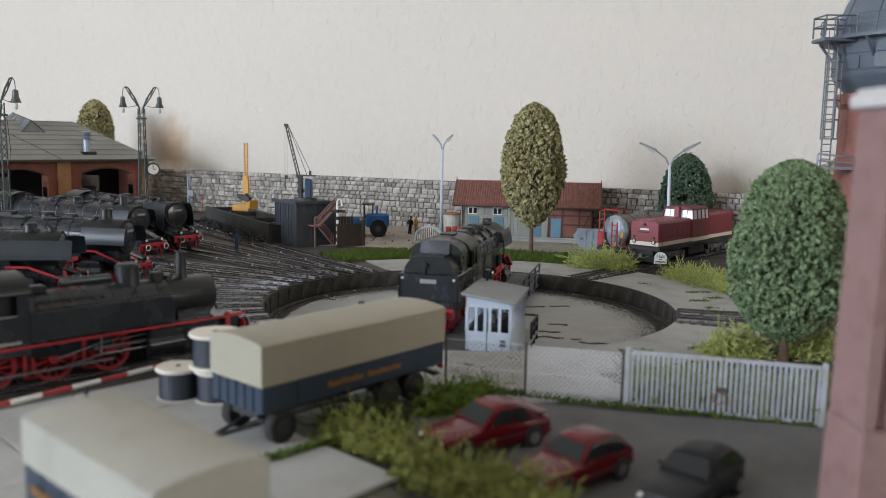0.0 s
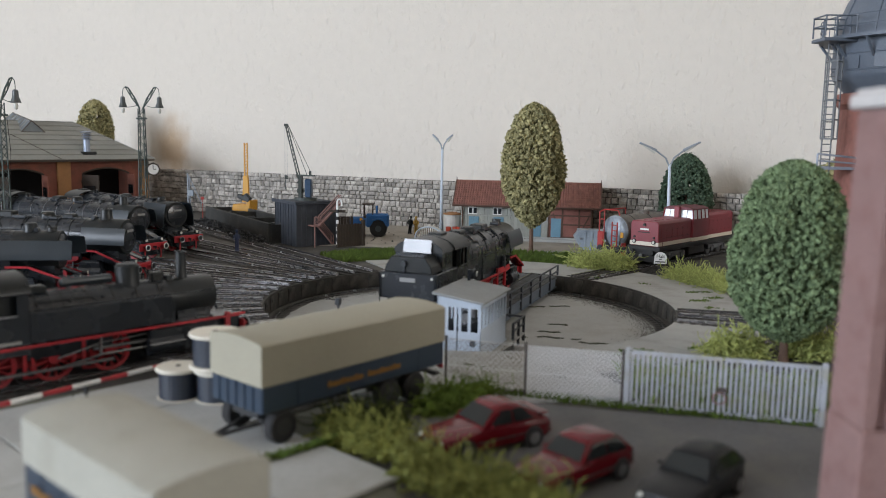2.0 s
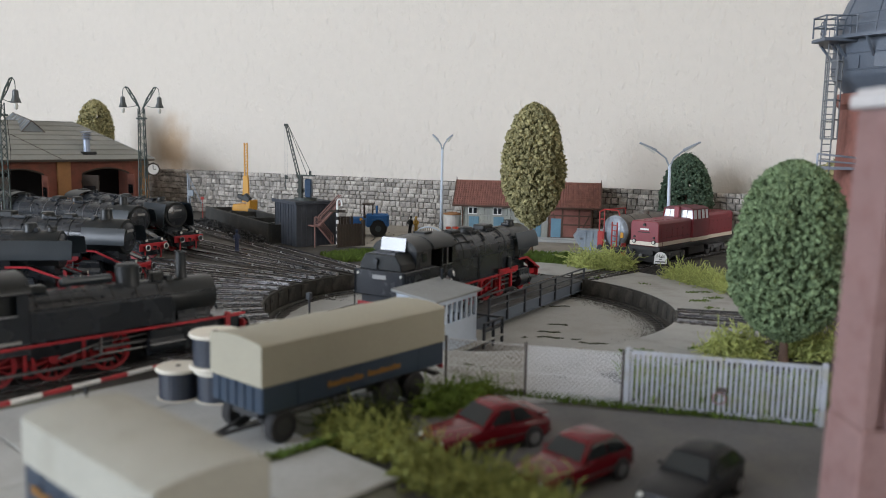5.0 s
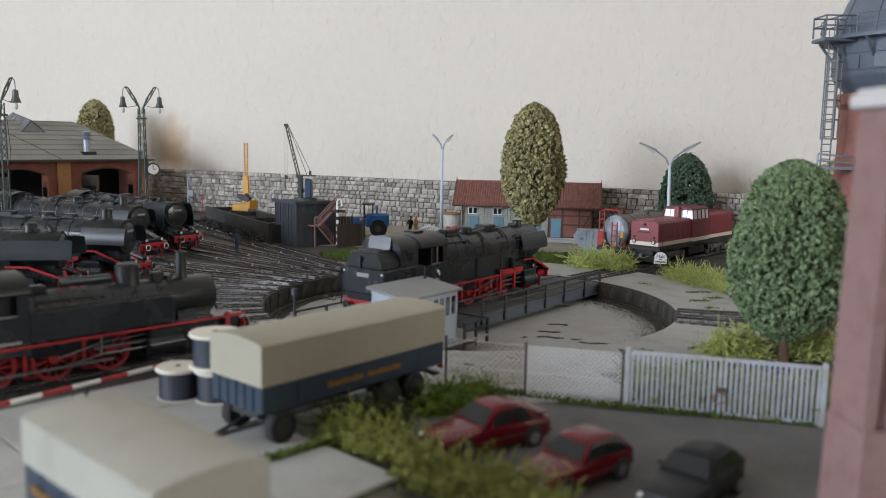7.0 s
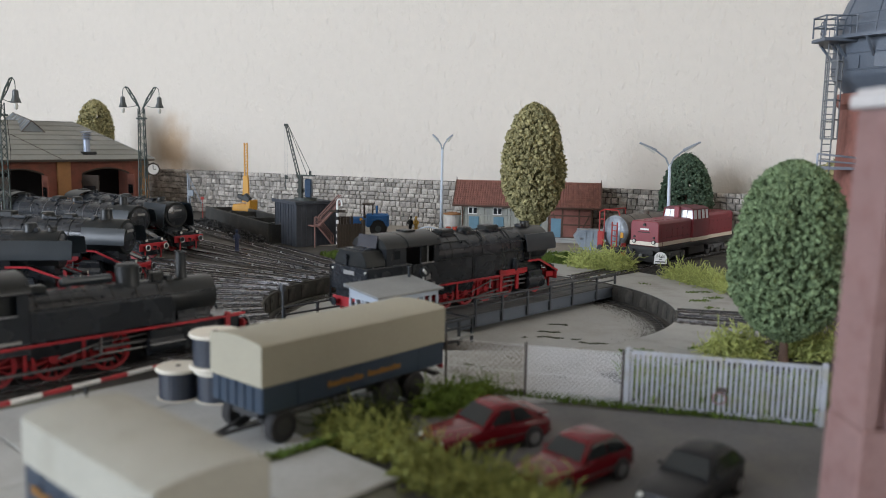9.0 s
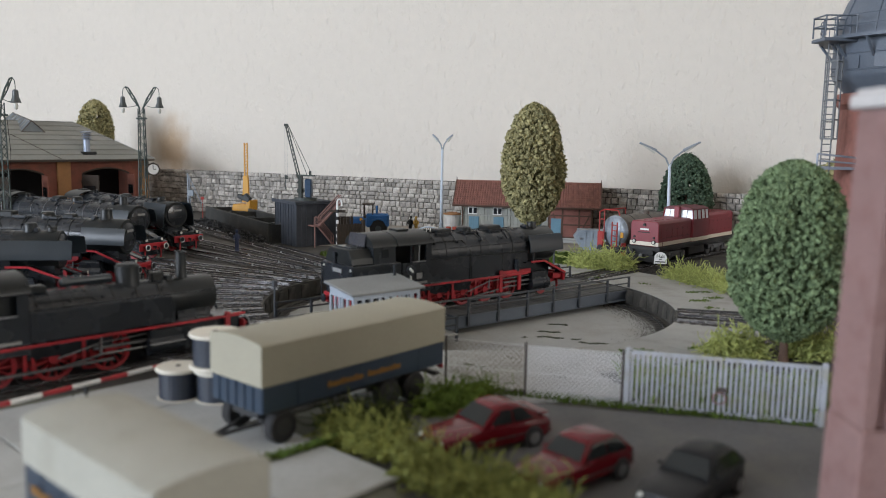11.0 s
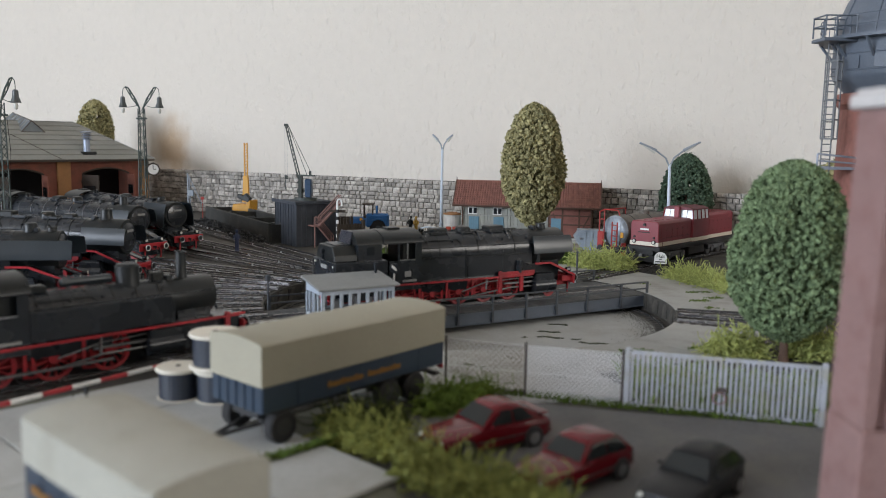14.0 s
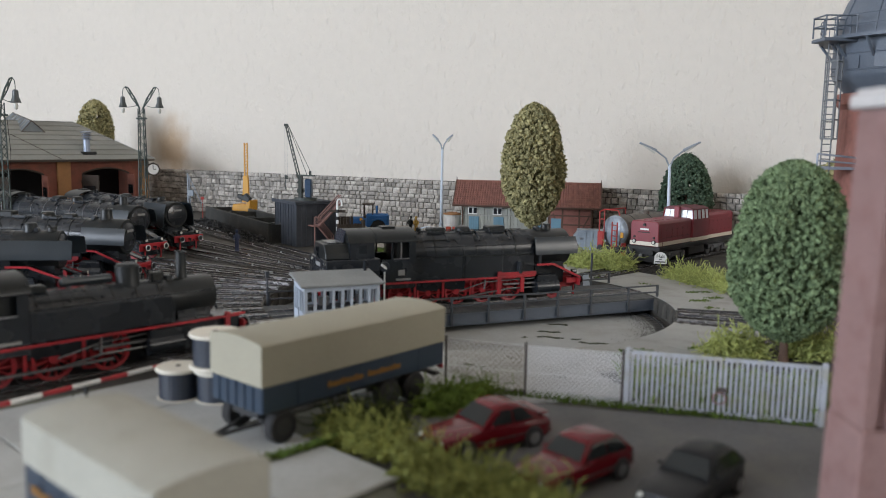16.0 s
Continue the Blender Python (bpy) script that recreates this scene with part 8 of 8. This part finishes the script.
        part("mirror", Geo().box(x0 + 0.003, x0 + 0.0042, s * 0.0105 - 0.0009, s * 0.0105 + 0.0007, 0.0104, 0.0116), paint, t, bevel=0.0003)
        part("side_trim", Geo().box(-0.0105, 0.0105, s * 0.00985 - 0.0003, s * 0.00985 + 0.0003, 0.0058, 0.0063), M_UNDER, t)
        for x in (-0.0152, 0.0148):
            part("wheel_arch", Geo().lathe([(0.0002, 0.0098), (0.0043, 0.0098), (0.0044, 0.0100), (0.0002, 0.0101)], 20, pose(x, 0, 0.0038, -90 * s, 0, 0)), M_UNDER, t)
            w = part("wheel", Geo().lathe([(0.0018, -0.0011), (0.0032, -0.0011), (0.0037, -0.0007), (0.0037, 0.0007), (0.0032, 0.0011), (0.0018, 0.0011)], 20, pose(x, s * 0.0095, 0.0037, 90, 0, 0)), M_TYRE, t, smooth=True)
            part("rim", Geo().lathe([(0.0024, -0.0012), (0.0020, -0.0008), (0.0008, -0.0009), (0.0007, 0.0009), (0.0020, 0.0008), (0.0024, 0.0012)], 16, pose(x, s * 0.0095, 0.0037, 90, 0, 0)), M_STEEL, w)
    part("grille", Geo().box(-h - 0.0003, -h + 0.0010, -0.0044, 0.0044, 0.0055, 0.0070), M_UNDER, t)
    for q, w in ((-h - 0.0008, 0.0078), (h - 0.0006, 0.0080)):
        part("bumper", Geo().box(q, q + 0.0016, -w, w, 0.0034, 0.0052), paint if not hatch else M_UNDER, t, bevel=0.0005)
    if not hatch:
        part("spoiler", Geo().box(h - 0.0055, h - 0.0012, -0.0082, 0.0082, 0.0113, 0.0120).box(h - 0.004, h - 0.003, -0.0076, -0.0068, 0.0098, 0.0114).box(h - 0.004, h - 0.003, 0.0068, 0.0076, 0.0098, 0.0114), paint, t, bevel=0.0002)
    return t


M_CARGLASS = mat("car_window_glass", (0.016, 0.020, 0.021), 0.05, vary=0.1, bump=0.0, spec=0.5)
M_CARDARK = mat("matt_dark_grey_paint", (0.0075, 0.008, 0.010), 0.38, vary=0.1, spec=0.25)
car(pose(0.0170, 0.2965, 0.0006, 0, 0, 33), "dark red fastback saloon with rear spoiler, parked", M_CARRED)
car(pose(0.0445, 0.2655, 0.0006, 0, 0, 41), "dark red hatchback car, parked", M_CARRED, True, 0.94)
car(pose(0.0805, 0.2535, 0.0006, 0, 0, 48), "dark grey car with soft top, parked", M_CARDARK, True, 0.94)


# ---- cable drums and barrier ----
M_DRUMW = mat("cream_drum_flange", (0.66, 0.62, 0.53), 0.6, vary=0.06)
M_CABLE = mat("blue_black_cable", (0.03, 0.038, 0.055), 0.45, vary=0.1)


def cable_drum(m, r, h, label):
    t = thing("cable_drum", m, label, "cable drum", "cable drums")
    for z in (0, h - 0.0018):
        part("flange", Geo().cyl((0, 0, z), (0, 0, z + 0.0018), r, n=32), M_DRUMW, t, bevel=0.0005)
    n = int((h - 0.0036) / 0.0010)
    for k in range(n):
        z = 0.0018 + (k + 0.5) * (h - 0.0036) / n
        part("cable_turn", Geo().ring((0, 0, z), (0, 0, 1), r * 0.80, 0.00062, 28, 6), M_CABLE, t)
    part("core", Geo().cyl((0, 0, 0.0018), (0, 0, h - 0.0018), r * 0.8, n=28), M_CABLE, t)
    part("hub_hole", Geo().cyl((0, 0, h - 0.0001), (0, 0, h + 0.0002), r * 0.12, n=12), M_DARKWOOD, t)
    return t


cable_drum(pose(-0.1115, 0.3445, 0.0005), 0.0095, 0.0150, "cream cable drum wound with dark blue cable")
cable_drum(pose(-0.0945, 0.3425, 0.0005), 0.0095, 0.0150, "cream cable drum under another drum")
cable_drum(pose(-0.0950, 0.3430, 0.0156), 0.0110, 0.0155, "cream cable drum stacked on another drum")

bar_ = thing("barrier", pose(-0.1195, 0.366, 0.0005, 0, 0, 234.5), "red and white striped barrier pole along the track", "barrier")
for k in range(9):
    part("stripe", Geo().cyl((0.0125 * k, 0, 0.0105), (0.0125 * (k + 1), 0, 0.0105), 0.0010, n=8), (M_RED, M_WHITE)[k % 2], bar_)
for k in (0.5, 3.5, 6.5):
    part("support", Geo().box(0.0125 * k - 0.0006, 0.0125 * k + 0.0006, -0.0006, 0.0006, 0, 0.0098), M_UNDER, bar_)


# ---- long stone wall, stone by stone ----
def stone_wall():
    h = 0.0607
    w = structure("stone_wall", Geo().box(-0.64, 0.62, 0.0, 0.012, 0, h - 0.0004), M_MORTAR, "long grey squared-stone wall in front of the room wall", pose(*wall_at(0), 0, 0, WALL_TURN))
    cuts = [0.0]
    while cuts[-1] < h - 0.0045:
        cuts.append(min(cuts[-1] + random.uniform(0.0048, 0.0078), h))
    if h - cuts[-1] > 0.0005:
        cuts.append(h)
    rh = 0.0062
    kinds = {}
    for wd in (0.0050, 0.0066, 0.0082, 0.0098, 0.0118):
        for v in range(3):
            j = lambda s: random.uniform(-s, s)
            a, b, c, d = 0.00025, wd - 0.00025, 0.00025, rh - 0.00025
            k = 0.00045
            base = [(a + j(.0005), 0, c + j(.0005)), (b + j(.0005), 0, c + j(.0005)), (b + j(.0005), 0, d + j(.0005)), (a + j(.0005), 0, d + j(.0005))]
            face = [(x + (k if x < wd / 2 else -k) + j(.0003), -0.0009 - random.uniform(0, 0.0007), z + (k if z < rh / 2 else -k) + j(.0003)) for x, _, z in base]
            mid = (wd / 2 + j(.001), -0.0016 - random.uniform(0, .0006), rh / 2 + j(.001))
            g = Geo().add(base + face + [mid], [(0, 1, 5, 4), (1, 2, 6, 5), (2, 3, 7, 6), (3, 0, 4, 7), (4, 5, 8), (5, 6, 8), (6, 7, 8), (7, 4, 8)])
            me = g.mesh("stone")
            me.materials.append(M_STONE)
            kinds.setdefault(wd, []).append((me, g))
    rest, made = Geo(), 0
    for lo, hi in zip(cuts[:-1], cuts[1:]):
        s = -0.63 + random.uniform(0, 0.006)
        while s < 0.60:
            wd = random.choice(list(kinds))
            me, g = random.choice(kinds[wd])
            m = Matrix.Translation((s, -0.0001, lo + 0.0005 * noise.noise((s * 22, lo * 300, 0)))) @ Matrix.Diagonal((1, 1, (hi - lo) / rh, 1))
            if -0.20 < s < 0.02 and made < 300:
                ob = new("stone", me)
                ob.parent = w
                ob.matrix_basis = m
                made += 1
            else:
                rest.add(g.v, g.f, m)
            s += wd
    tagged(part("more_stones", rest, M_STONE, w), kind="stuff")


stone_wall()


# ---- movement ----
def motions():
    rows = []
    for i in range(17):
        t = float(i)
        turn = 1.32096 - (0.05905 * t - 0.000147 * t * t)
        rows.append((t, pose(CX, CY, 0, 0, 0, math.degrees(turn))))
    walk(bridge, rows)
    walk(loco, rows)


motions()
